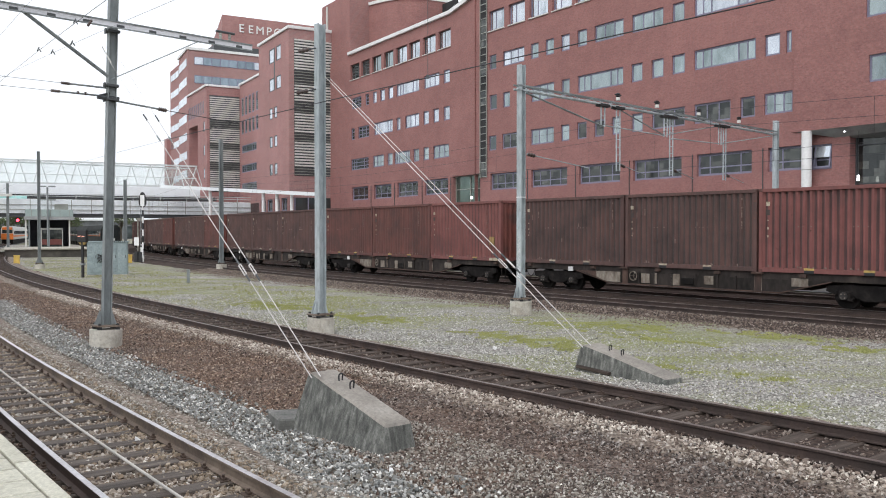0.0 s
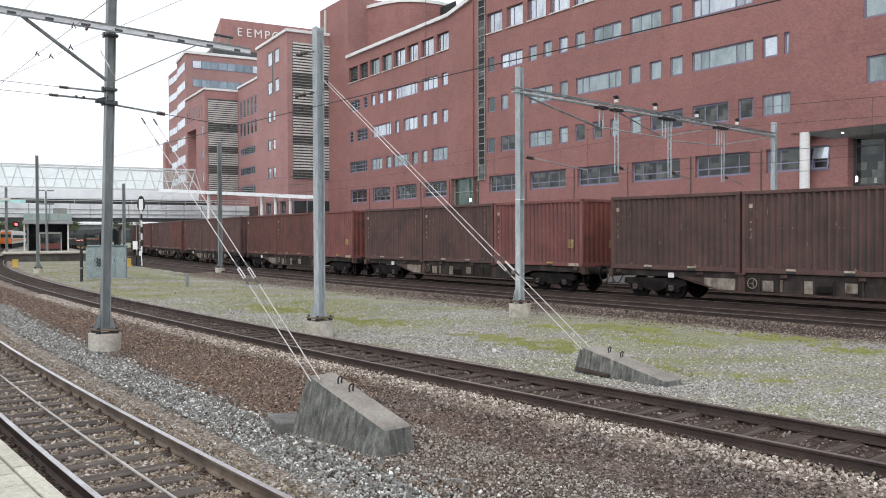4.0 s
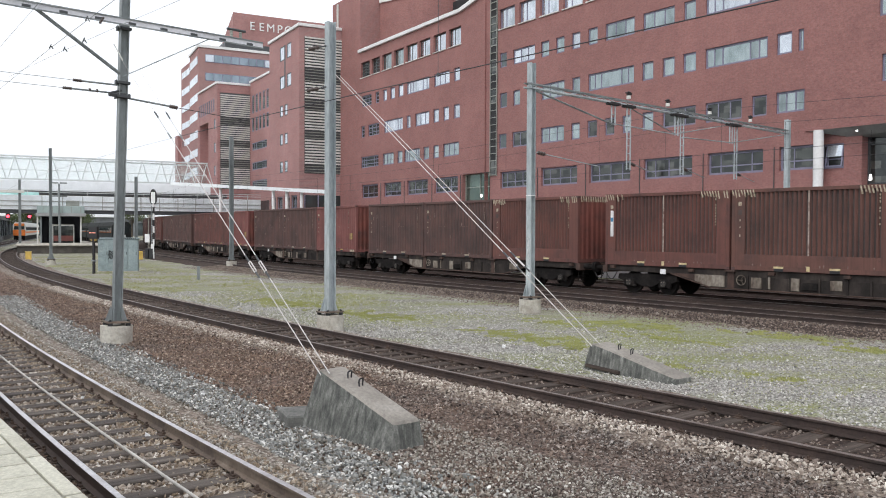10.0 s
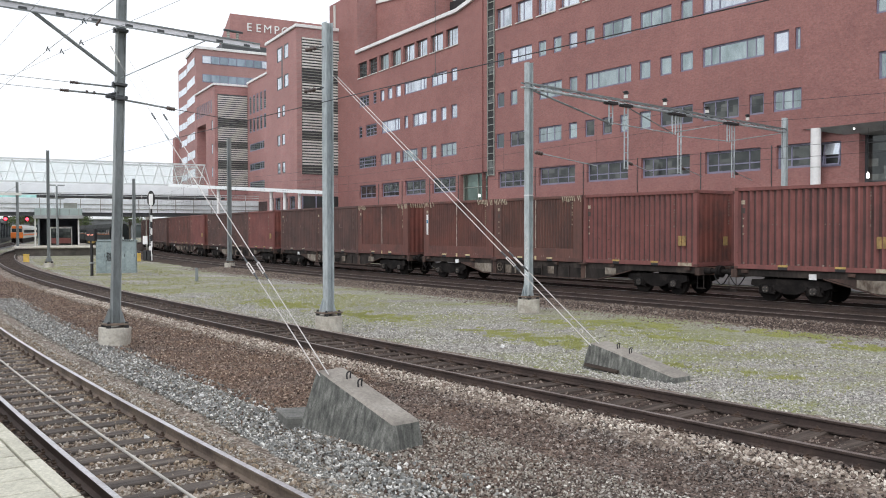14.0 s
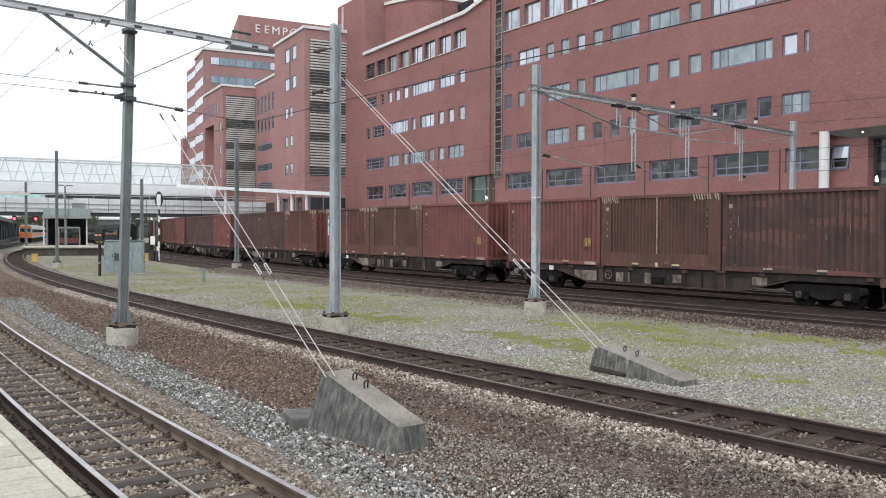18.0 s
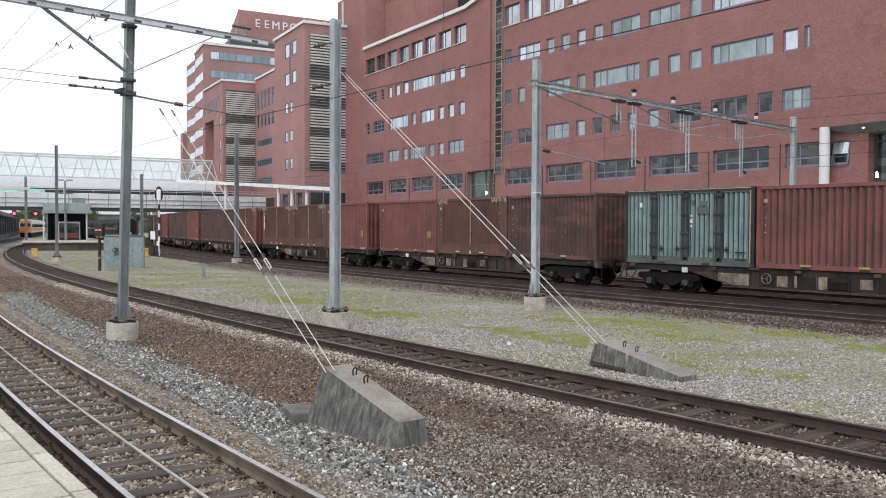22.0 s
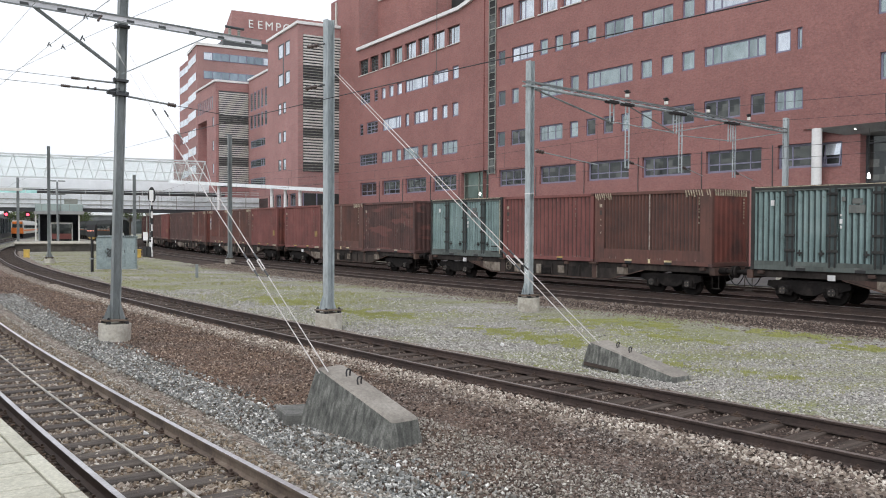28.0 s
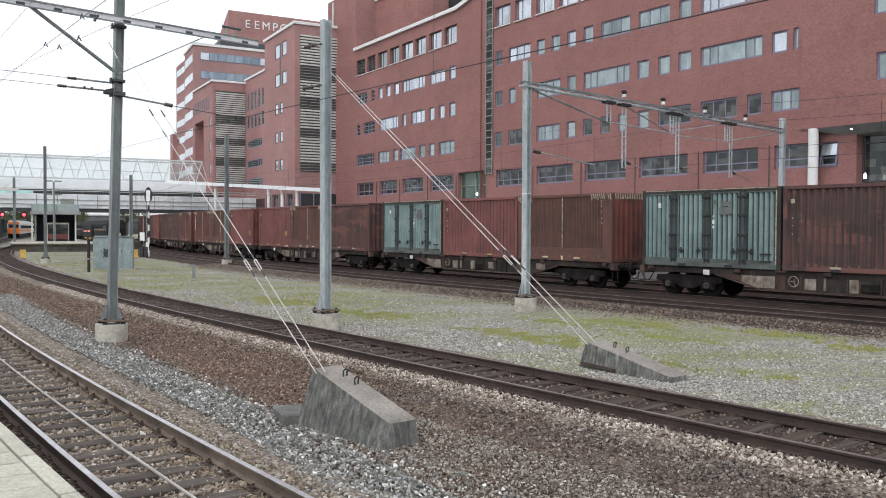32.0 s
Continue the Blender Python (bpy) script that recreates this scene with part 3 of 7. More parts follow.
SLEEPER_ME = Shape().box(-1.3, 1.3, -0.125, 0.125, -0.31, -0.158, 0.012).mesh("sleeper", SLEEPER)
OLD_ME = Shape().box(-1.3, 1.3, -0.125, 0.125, -0.31, -0.158, 0.014).mesh("old_sleeper", SLEEPER_OLD)
PLATE_ME = Shape().box(-0.17, 0.17, -0.08, 0.08, -0.158, -0.144, 0.004).box(-0.125, -0.08, -0.05, 0.05, -0.146, -0.118, 0.006).box(0.08, 0.125, -0.05, 0.05, -0.146, -0.118, 0.006).tube((-0.10, 0, -0.12), (-0.10, 0, -0.09), 0.018, 6).tube((0.10, 0, -0.12), (0.10, 0, -0.09), 0.018, 6).mesh("baseplate", PLATE_RUST)


def across(line, s, off=0.0):
    """Pose at a place of a line: x across the track to its left, y along it."""
    p, q = line(s, off), line(s + 0.5, off)
    return Matrix.Translation(p) @ Matrix.Rotation(math.atan2(q.y - p.y, q.x - p.x) - math.pi / 2, 4, "Z")


def railway(line, s0, s1, near0, near1, top, label, pads=True, step=0.62, side=RAIL_SIDE):
    t = thing("railway_track", Matrix(), label, "railway track")
    for off in (-0.7535, 0.7535):
        part("rail", rail(line, s0, s1, off), (side if off < 0 else RAIL_SIDE, top), t)
    rest = Shape()
    rng = random.Random(7)
    for s in steps(s0, s1, step):
        m = across(line, s) @ pose(rng.uniform(-0.03, 0.03), 0, rng.uniform(-0.008, 0.004), 0, 0, rng.uniform(-1.2, 1.2))
        if near0 <= s <= near1:
            sl = part("sleeper", SLEEPER_ME if side is RAIL_TAN else OLD_ME, None, t, m=m)
            if pads:
                for x in (-0.7535, 0.7535):
                    part("baseplate", PLATE_ME, None, sl, m=pose(x, 0, 0))
        else:
            n = len(rest.v)
            rest.box(-1.3, 1.3, -0.125, 0.125, -0.31, -0.158)
            rest.v[n:] = [tuple(m @ Vector(p)) for p in rest.v[n:]]
    if rest.v:
        tagged(part("sleeper_row", rest, SLEEPER_OLD, t), kind="stuff")
    return t


track_near = railway(NEAR.at, -30, 60, -9, 40, RAIL_TOP, "platform track with shiny rails on oak sleepers", side=RAIL_TAN)
conduit = Shape().path([NEAR.at(s, 0.02 - 0.004 * (s - 5), -0.10) for s in steps(-29, 55, 1.0)], 0.017, 8)
part("cable_pipe", conduit, plain("pale_pipe", (0.50, 0.48, 0.45), 0.5, 0.2), track_near, "pale thin cable pipe between the rails")
railway(MID.at, 0, 175, 8, 70, RAIL_TOP_RUST, "middle track with dull rusty rails on dark oak sleepers")
railway(lambda s, o=0.0, z=0.0: freight(s, o + GAP_2, z), -45, 190, -20, 40, RAIL_TOP_RUST, "empty freight track with dark rusty rails", False)
railway(lambda s, o=0.0, z=0.0: freight(s, o, z), -45, 190, -20, 40, RAIL_TOP, "freight track under the container train", False)
railway(lambda s, o=0.0, z=0.0: freight(s, o + GAP_3, z), -45, 190, 500, 501, RAIL_TOP_RUST, "track behind the container train", False)


def side_line(s, o=0.0, z=0.0):
    """The straight track of the parked train past the far platform."""
    return Vector((-101.5 + 0.3955 * s - 0.918 * o, 200.8 - 0.9184 * s - 0.3955 * o, z))


setting("track_bed", Shape().sweep([[side_line(s, 2.3, -0.21), side_line(s, -2.3, -0.21)] for s in steps(-72, 112, 8)], closed=False), PAVE_FAR, "dark ballast bed past the far platform", "track bed")
railway(side_line, -72, 112, 500, 501, RAIL_TOP_RUST, "far track of the parked orange train", False)
setting("road", Shape().sweep([[freight(s, -9.2, -0.2), freight(s, -22, -0.2)] for s in steps(-45, 120, 6)], closed=False), PAVE_FAR, "dark asphalt road behind the tracks", "road")

# ---- platform ----
plat = Shape().sweep([[NEAR.at(s, 1.72, -0.28), NEAR.at(s, 1.72, 0.735), NEAR.at(s, 9.0, 0.735), NEAR.at(s, 9.0, -0.28)] for s in steps(-30, 60, 2)])
plat.mi = [1 if i % 4 == 1 else 0 for i in range(len(plat.f))]
platform = setting("platform", plat, (PLAT_WALL, PLAT_WALL), "platform with pale concrete tiles beside the track", "platform")
COPE_ME = Shape().box(-0.062, 0.062, -0.604, 0.604, 0.735, 0.782, 0.006).mesh("coping_tile", TILE)
TILE_ME = Shape().box(-0.288, 0.288, -0.178, 0.178, 0.735, 0.780, 0.005).mesh("paving_tile", TILE)
rng = random.Random(5)
for i in range(20):
    part("coping_tile", COPE_ME, None, platform, m=across(NEAR.at, -11.53 + 1.23 * i, 1.755) @ pose(0, 0, rng.uniform(-0.002, 0.002)))
for i in range(58):
    s = -11.78 + i * 0.38
    for j in range(4):
        part("paving_tile", TILE_ME, None, platform, m=across(NEAR.at, s + (0.19 if j % 2 else 0.0), 2.125 + 0.60 * j) @ pose(0, 0, rng.uniform(-0.002, 0.002), rng.uniform(-0.15, 0.15), rng.uniform(-0.15, 0.15)))


def paving(s0, s1, rows):
    """The rest of the paving, laid in the same bond."""
    sh = Shape()
    for j in rows:
        s = s0 + (0.19 if j % 2 else 0.0)
        while s < s1:
            m = across(NEAR.at, s, 2.125 + 0.60 * j)
            n = len(sh.v)
            sh.box(-0.288, 0.288, -0.178, 0.178, 0.735, 0.780)
            sh.v[n:] = [tuple(m @ Vector(p)) for p in sh.v[n:]]
            s += 0.38
    return sh


for s0, s1, rows in ((-29.64, -11.97, range(4)), (10.26, 59, range(4)), (-29.64, 59, range(4, 11))):
    tagged(part("paving", paving(s0, s1, rows), TILE, platform), kind="stuff")


# ---- buildings ----
def plan(p, deg):
    """Pose of a facade: x along it to the near end, y into the house."""
    return Matrix.Translation((p[0], p[1], 0)) @ Matrix.Rotation(-radians(deg), 4, "Z")


def enlarged(m, k):
    """A pose enlarged by k about the height of the eye."""
    return Matrix.Translation((0, 0, EYE[2])) @ Matrix.Scale(k, 4) @ Matrix.Translation((0, 0, -EYE[2])) @ m


def wall_shape(u0, u1, z0, z1, holes, depth=0.4, y=0.0):
    """A wall with openings that go through it."""
    us = sorted({u0, u1, *[h[0] for h in holes], *[h[0] + h[2] for h in holes]})
    zs = sorted({z0, z1, *[h[1] for h in holes], *[h[1] + h[3] for h in holes]})
    sh = Shape()
    inside = lambda u, z: any(h[0] < u < h[0] + h[2] and h[1] < z < h[1] + h[3] for h in holes)
    for a, b in zip(us[:-1], us[1:]):
        if a < u0 or b > u1:
            continue
        for c, d in zip(zs[:-1], zs[1:]):
            if not inside((a + b) / 2, (c + d) / 2):
                sh.add([(a, y, c), (b, y, c), (b, y, d), (a, y, d)], [(0, 1, 2, 3)])
    for u, z, w, h in holes:
        q = [(u, z), (u + w, z), (u + w, z + h), (u, z + h)]
        for i in range(4):
            (a, c), (b, d) = q[i], q[(i + 1) % 4]
            sh.add([(a, y, c), (b, y, d), (b, y + depth, d), (a, y + depth, c)], [(0, 1, 2, 3)])
    return sh


def window(house, u, z, w, h, bars=(), rows=(), glass=GLASS, frame_mat=FRAME_BLUE, recess=0.14, sill=False, y=0.0, fw=0.12):
    """A window in a wall: frame with its bars, panes, sill."""
    sh = Shape()
    y0, y1 = y + recess, y + recess + 0.07
    rect = lambda k, yy: [(u + k, yy, z + k), (u + w - k, yy, z + k), (u + w - k, yy, z + h - k), (u + k, yy, z + h - k)]
    sh.sweep([rect(0, y1), rect(0, y0), rect(fw, y0), rect(fw, y1)], caps=False)
    cuts = [0.0, *bars, 1.0]
    ob = part("window", sh, frame_mat, house)
    for b in bars:
        part("mullion", Shape().box(u + w * b - 0.045, u + w * b + 0.045, y0 + 0.004, y1, z + fw, z + h - fw), frame_mat, ob)
    for r in rows:
        part("transom", Shape().box(u + fw, u + w - fw, y0 + 0.008, y1 - 0.004, z + h * r - 0.04, z + h * r + 0.04), frame_mat, ob)
    for a, b in zip(cuts[:-1], cuts[1:]):
        part("pane", Shape().box(u + w * a + 0.03, u + w * b - 0.03, y1 - 0.045, y1 - 0.02, z + 0.05, z + h - 0.05), glass, ob)
    if sill:
        part("sill", Shape().box(u - 0.08, u + w + 0.08, y - 0.10, y + 0.06, z - 0.10, z - 0.003, 0.015), SILL, ob)
    return ob


def bars_for(w):
    return () if w < 1.25 else (0.5,) if w < 1.9 else (0.34, 0.67) if w < 3.2 else (0.14, 0.28, 0.72, 0.86)


rng = random.Random(11)
pick = lambda *k: rng.choice(k)

# near office wing
FACADE = plan((14.121, 61.315), 56.0)
house = thing("office_wing", FACADE, "large red brick office wing with rows of blue-framed windows", "office building")
rows_n = [
    (20.42, 1.75, [(-17.09, 2.19), (-14.29, 2.16), (-11.53, 2.31), (-8.7, 2.27), (-5.96, 2.24), (-3.27, 2.21), (-0.56, 2.17), (2.11, 2.14)]),
    (17.0, 1.28, [(-16.97, 0.98), (-15.08, 2.89), (-11.38, 1.01), (-9.52, 1.02), (-7.65, 0.99), (-5.79, 1.06), (-3.9, 2.97), (-0.11, 2.91), (3.59, 1.04), (5.45, 4.7), (10.83, 1.05)]),
    (13.45, 1.31, [(-16.97, 1.04), (-15.08, 0.97), (-11.29, 2.83), (-7.59, 0.95), (-5.74, 4.8), (-0.17, 1.08), (1.75, 1.08), (3.57, 1.11), (5.45, 4.75), (10.83, 1.07), (12.3, 0.37)]),
    (9.87, 1.30, [(-17.07, 1.1), (-15.14, 2.89), (-11.35, 2.87), (-7.65, 0.99), (-5.79, 1.06), (-3.9, 1.02), (-2.07, 0.85), (-0.11, 1.06), (1.8, 2.89), (5.5, 2.86), (9.1, 1.08), (10.83, 1.93)]),
    (6.36, 1.46, [(-16.83, 3.76), (-11.29, 4.39), (-5.56, 4.33), (0.06, 4.39), (5.72, 4.25), (11.1, 2.4)]),
]
holes = [(u, z, w, h) for z, h, l in rows_n for u, w in l]
part("wall", wall_shape(-18.32, 12.9, 8.61, 27.0, [h for h in holes if h[1] > 9]), BRICK, house)
part("ground_floor_wall", wall_shape(-18.32, 13.52, -0.3, 8.607, [h for h in holes if h[1] < 9]), BRICK, house)
for i, (z, h, l) in enumerate(rows_n):
    for u, w in l:
        if i == 0:
            window(house, u, z, w, h, (0.36,), (), pick(GLASS, GLASS_BRIGHT, GLASS_BRIGHT), FRAME_BLUE, 0.22, True)
        elif i == 4:
            window(house, u, z, w, h, (0.22, 0.5, 0.78) if w > 3 else (0.38,), (0.38,), GLASS_VIEW, FRAME_BLUE, 0.2, False, fw=0.15)
        else:
            window(house, u, z, w, h, bars_for(w), (), GLASS_DARK if u < -16 else pick(GLASS, GLASS, GLASS, GLASS_BRIGHT) if i < 3 else pick(GLASS, GLASS, GLASS_VIEW, GLASS_VIEW), FRAME_BLUE, 0.1)
part("end_wall", Shape().box(-18.32, -17.92, 0.004, 16, -0.3, 27.0), BRICK, house)
part("roof", Shape().box(-18.3, 32, 0.4, 16, 26.6, 26.9), PAVE_FAR, house)
part("back_wall", Shape().box(-17.9, 32, 15.6, 15.98, -0.3, 26.6), BRICK, house)
# black sheet behind the windows paints the shade of the rooms
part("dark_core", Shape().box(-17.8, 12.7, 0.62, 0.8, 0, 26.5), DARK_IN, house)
for u in (-11.71, -5.91, -0.28, 5.39, 10.78):
    part("downpipe", Shape().tube((u, -0.04, -0.2), (u, -0.04, 7.85), 0.03, 8), FRAME_DARK, house)
# ground floor set back under the overhang: window with an open sash, brick pier, glazed entrance
part("recessed_wall", wall_shape(13.5, 16.0, -0.3, 8.6, [(13.5, 6.36, 1.42, 1.46)], 0.3, 0.6), BRICK, house)
window(house, 13.5, 6.36, 1.42, 1.46, (0.25,), (0.38,), GLASS_VIEW, FRAME_BLUE, 0.12, False, 0.6, 0.13)
sash = part("open_sash", Shape().prism([(-0.24, 6.45), (-0.19, 6.45), (0.05, 7.72), (0.0, 7.72)], 0.0, 0.07, "x").prism([(-0.24, 6.45), (-0.19, 6.45), (0.05, 7.72), (0.0, 7.72)], 0.98, 1.05, "x").prism([(-0.24, 6.45), (-0.19, 6.45), (-0.175, 6.53), (-0.225, 6.53)], 0.07, 0.98, "x"), FRAME_BLUE, house, "tilted open window sash", Matrix.Translation((13.84, 0.66, 0)))
part("sash_pane", Shape().prism([(-0.13, 7.05), (-0.115, 7.05), (0.015, 7.70), (0.0, 7.70)], 0.07, 0.98, "x"), GLASS_BRIGHT, sash, "sky-lit glass of the tilted sash")
part("pier_side", Shape().box(15.7, 16.0, 0.604, 1.3, -0.3, 8.6), BRICK, house)
part("entrance_glass", Shape().box(15.7, 34, 1.302, 1.4, -0.3, 8.6), GLASS_VIEW, house, "tall dark glazed entrance")
for u in (16.06, 17.8, 19.4, 21.0):
    part("mullion", Shape().box(u - 0.05, u + 0.05, 1.2, 1.298, -0.3, 8.6), FRAME_DARK, house)
for z in (5.4, 7.6):
    part("transom", Shape().box(16.02, 34, 1.21, 1.29, z, z + 0.07), FRAME_DARK, house)
column = part("column", Shape().tube((13.72, -0.02, -0.2), (13.72, -0.02, 8.6), 0.29, 20), WHITE_PAINT, house, "round white column under the overhang")
for z in (2.1, 4.2, 6.3):
    part("joint_ring", Shape().tube((13.72, -0.02, z), (13.72, -0.02, z + 0.04), 0.296, 20), SLAT_G, column)
part("pendant_lamp", Shape().tube((16.7, 0.3, 5.55), (16.7, 0.3, 5.78), 0.085, 10, 0.075).tube((16.7, 0.3, 5.78), (16.7, 0.3, 5.88), 0.075, 10, 0.03), LAMP_WHITE, house)
part("lamp_cord", Shape().tube((16.7, 0.3, 5.88), (16.7, 0.3, 8.6), 0.008, 5), FRAME_DARK, house)
oh = [(17.46, 10.91, 1.5, 1.5), (17.28, 14.5, 1.5, 1.4)]
part("overhang_wall", wall_shape(12.9, 34.0, 8.61, 27.0, oh, 0.4, -0.1), BRICK, house)
for u, z, w, h in oh:
    window(house, u, z, w, h, (), (), GLASS, FRAME_BLUE, 0.1, y=-0.1)
part("overhang_side", Shape().box(12.9, 13.1, -0.098, 0.02, 8.61, 27.0), BRICK, house)
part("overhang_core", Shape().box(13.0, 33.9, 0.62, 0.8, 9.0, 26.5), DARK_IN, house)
lower, upper = [[(13.0, -0.08, 8.62), (34, -0.08, 8.62), (34, 1.3, 8.62), (17.4, 1.3, 7.95), (15.2, 0.62, 8.12), (13.3, 0.62, 8.56)], [(13.0, -0.08, 8.66), (34, -0.08, 8.66), (34, 1.3, 8.66), (17.4, 1.3, 7.99), (15.2, 0.62, 8.16), (13.3, 0.62, 8.60)]]
part("soffit", Shape().add(lower, [(0, 5, 4), (0, 4, 1), (1, 4, 3), (1, 3, 2)]).add(upper, [(0, 4, 5), (0, 1, 4), (1, 3, 4), (1, 2, 3)]), plain("grey_soffit", (0.30, 0.31, 0.30), 0.35), house, "smooth grey soffit panels")
for u, y in ((15.9, 0.25), (19.5, 0.5)):
    part("ceiling_spot", Shape().tube((u, y, 8.36), (u, y, 8.46), 0.06, 10), LAMP_WHITE, house)

# glazed stair strip between the two wings
strip_t = thing("stair_tower", FACADE, "narrow dark glazed stair strip between brick wings", "stair tower")
for z in steps(7.6, 26.8, 1.28)[:-1]:
    part("glass_panel", Shape().box(-18.25, -17.3, -0.06, 0.0, z, z + 1.27), DARK_IN if rng.random() < 0.7 else GLASS_VIEW, strip_t)
for z in steps(7.6, 26.8, 0.64):
    part("rung", Shape().box(-18.27, -17.28, -0.12, -0.062, z - 0.035, z + 0.035), SLAT_G, strip_t)
for u in (-18.27, -17.32):
    part("post", Shape().box(u, u + 0.07, -0.13, -0.05, 7.5, 27.0), SLAT_G, strip_t)

# middle wing, a little turned
house = thing("office_wing", plan((3.906, 77.106), 58.5), "red brick office wing with a white roof edge", "office building")
rows_m = [
    (20.48, 1.74, [(-26.99, 2.33), (-24.17, 2.09), (-21.52, 2.27), (-18.64, 2.17), (-15.92, 2.41), (-13.11, 2.25), (-10.21, 2.41), (-7.29, 2.25)]),
    (17.03, 1.27, [(-26.7, 2.54), (-23.15, 0.9), (-21.31, 0.97), (-19.54, 1.09), (-17.68, 1.15), (-15.79, 4.79), (-10.08, 2.99), (-6.32, 1.13)]),
    (13.45, 1.35, [(-26.85, 0.92), (-25.01, 2.8), (-21.04, 4.37), (-15.79, 0.87), (-13.91, 2.91), (-10.21, 1.11), (-8.26, 1.07), (-6.32, 1.13)]),
    (9.88, 1.30, [(-26.85, 4.49), (-21.31, 2.61), (-17.82, 1.15), (-16.26, 3.35), (-12.19, 1.19), (-10.21, 1.11), (-8.26, 2.94)]),
    (6.35, 1.54, [(-26.7, 4.21), (-21.04, 4.1), (-15.65, 4.39), (-9.89, 4.4)]),
]
holes = [(u, z, w, h) for z, h, l in rows_m for u, w in l] + [(-4.72, 5.0, 3.8, 2.95)]
part("wall", wall_shape(-34.06, -0.91, -0.3, 23.45, holes), BRICK, house)
part("recess_wall", Shape().box(-0.906, 0.62, 0.12, 0.6, 8.0, 29.0), BRICK, house)
part("bay_soffit", Shape().box(-0.9, 0.62, 0.02, 0.6, 7.955, 7.998), FRAME_DARK, house)
for i, (z, h, l) in enumerate(rows_m):
    for u, w in l:
        west = u < -22
        if i == 0:
            window(house, u, z, w, h, (0.38,), (0.3, 0.5, 0.7) if u < -23 else (), GLASS_DARK if u < -23 else pick(GLASS_BRIGHT, GLASS_BRIGHT, GLASS_BRIGHT, GLASS), FRAME_DARK, 0.25, True)
        elif i == 4:
            window(house, u, z, w, h, (0.34, 0.67), (0.35,), GLASS_VIEW, FRAME_BLUE, 0.2, False, fw=0.15)
        else:
            window(house, u, z, w, h, bars_for(w), (0.33, 0.66) if west else (), GLASS_DARK if west else (GLASS_BRIGHT if i < 3 else GLASS), FRAME_BLUE, 0.1)
part("glass_bay", Shape().box(-4.7, 0.62, 0.45, 0.5, 5.0, 7.95), GLASS_BAY, house, "greenish glazed corner bay")
for u in (-4.68, -2.2, 0.0):
    part("mullion", Shape().box(u, u + 0.07, 0.36, 0.449, 5.0, 7.95), SLAT_G, house)
for z in (5.3, 6.65, 7.86):
    part("transom", Shape().box(-4.7, 0.62, 0.34, 0.44, z, z + 0.07), SLAT_G, house)
part("bay_lamp", Shape().tube((-2.0, 0.40, 5.75), (-2.0, 0.40, 6.0), 0.08, 10), LAMP_WHITE, house)
for u in (-21.7, -16.2, -10.35, -4.95):
    part("downpipe", Shape().tube((u, -0.04, -0.2), (u, -0.04, 7.9), 0.035, 8), FRAME_DARK, house)
part("raised_corner", Shape().prism([(-5.1, 23.45), (-0.91, 23.45), (-0.91, 24.2), (-1.6, 24.08)], 0.0, 0.4, "y"), BRICK, house)
part("coping", Shape().box(-27.4, -5.07, -0.25, 0.55, 23.45, 23.82, 0.03), COPING, house, "white roof edge")
part("coping", Shape().prism([(-5.07, 23.45), (-0.92, 24.17), (-0.92, 24.54), (-5.07, 23.82)], -0.25, 0.45, "y"), COPING, house, "white sloped roof edge")
part("end_wall", Shape().box(-1.31, -0.912, 0.004, 14, 8.0, 27.0).box(-1.31, -0.912, 0.7, 14, -0.3, 7.998), BRICK, house)
part("end_wall", Shape().box(-34.06, -33.7, 0.4, 14, -0.3, 23.4), BRICK, house)
part("roof", Shape().box(-34.0, -1.3, 0.4, 14, 23.1, 23.3), PAVE_FAR, house)
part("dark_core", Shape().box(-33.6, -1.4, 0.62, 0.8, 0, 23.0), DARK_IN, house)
part("stair_head", Shape().box(-35.5, -27.5, 0.15, 6.5, 23.3, 30.9), BRICK, house)
drum = [(-27.48, 2.7), (-26.4, 3.0), (-24.6, 3.6), (-23.2, 4.4), (-22.2, 5.6), (-21.6, 7.2), (-21.4, 9.2), (-21.6, 13.0), (-27.48, 13.0)]
part("penthouse", Shape().prism(drum, 23.3, 29.7), BRICK, house, "rounded brick roof house")
part("penthouse_coping", Shape().prism([(u + 0.12, y - 0.14) for u, y in drum], 29.7, 30.05), COPING, house, "white roof edge")
# black panel stands in for the shaded recess beside the drum
part("dark_opening", Shape().box(-21.4, -18.2, 9.25, 9.4, 23.3, 29.4), DARK_IN, house)
part("grey_gutter", Shape().box(-33.9, -33.6, -0.02, 0.14, 23.6, 30.6), SLAT_W, house)

# two louvred towers with a wing between them
house = thing("louvred_tower_wing", enlarged(plan((-15.54, 89.30), 61.0), 1.148), "stepped red brick wing with two louvred towers", "office building")


def louvres(house, x, y0, y1, z0, z1, bands):
    part("louvre_backing", Shape().box(x - 0.35, x + 0.012, y0, y1, z0, z1), FRAME_DARK, house)
    z = z0 + 0.1
    while z < z1 - 0.1:
        pale = any(a <= z <= b for a, b in bands)
        part("slat", Shape().box(x + 0.014, x + 0.12, y0 + 0.03, y1 - 0.03, z, z + (0.16 if pale else 0.07), 0.01), SLAT_W if pale else SLAT_G, house)
        z += 0.30


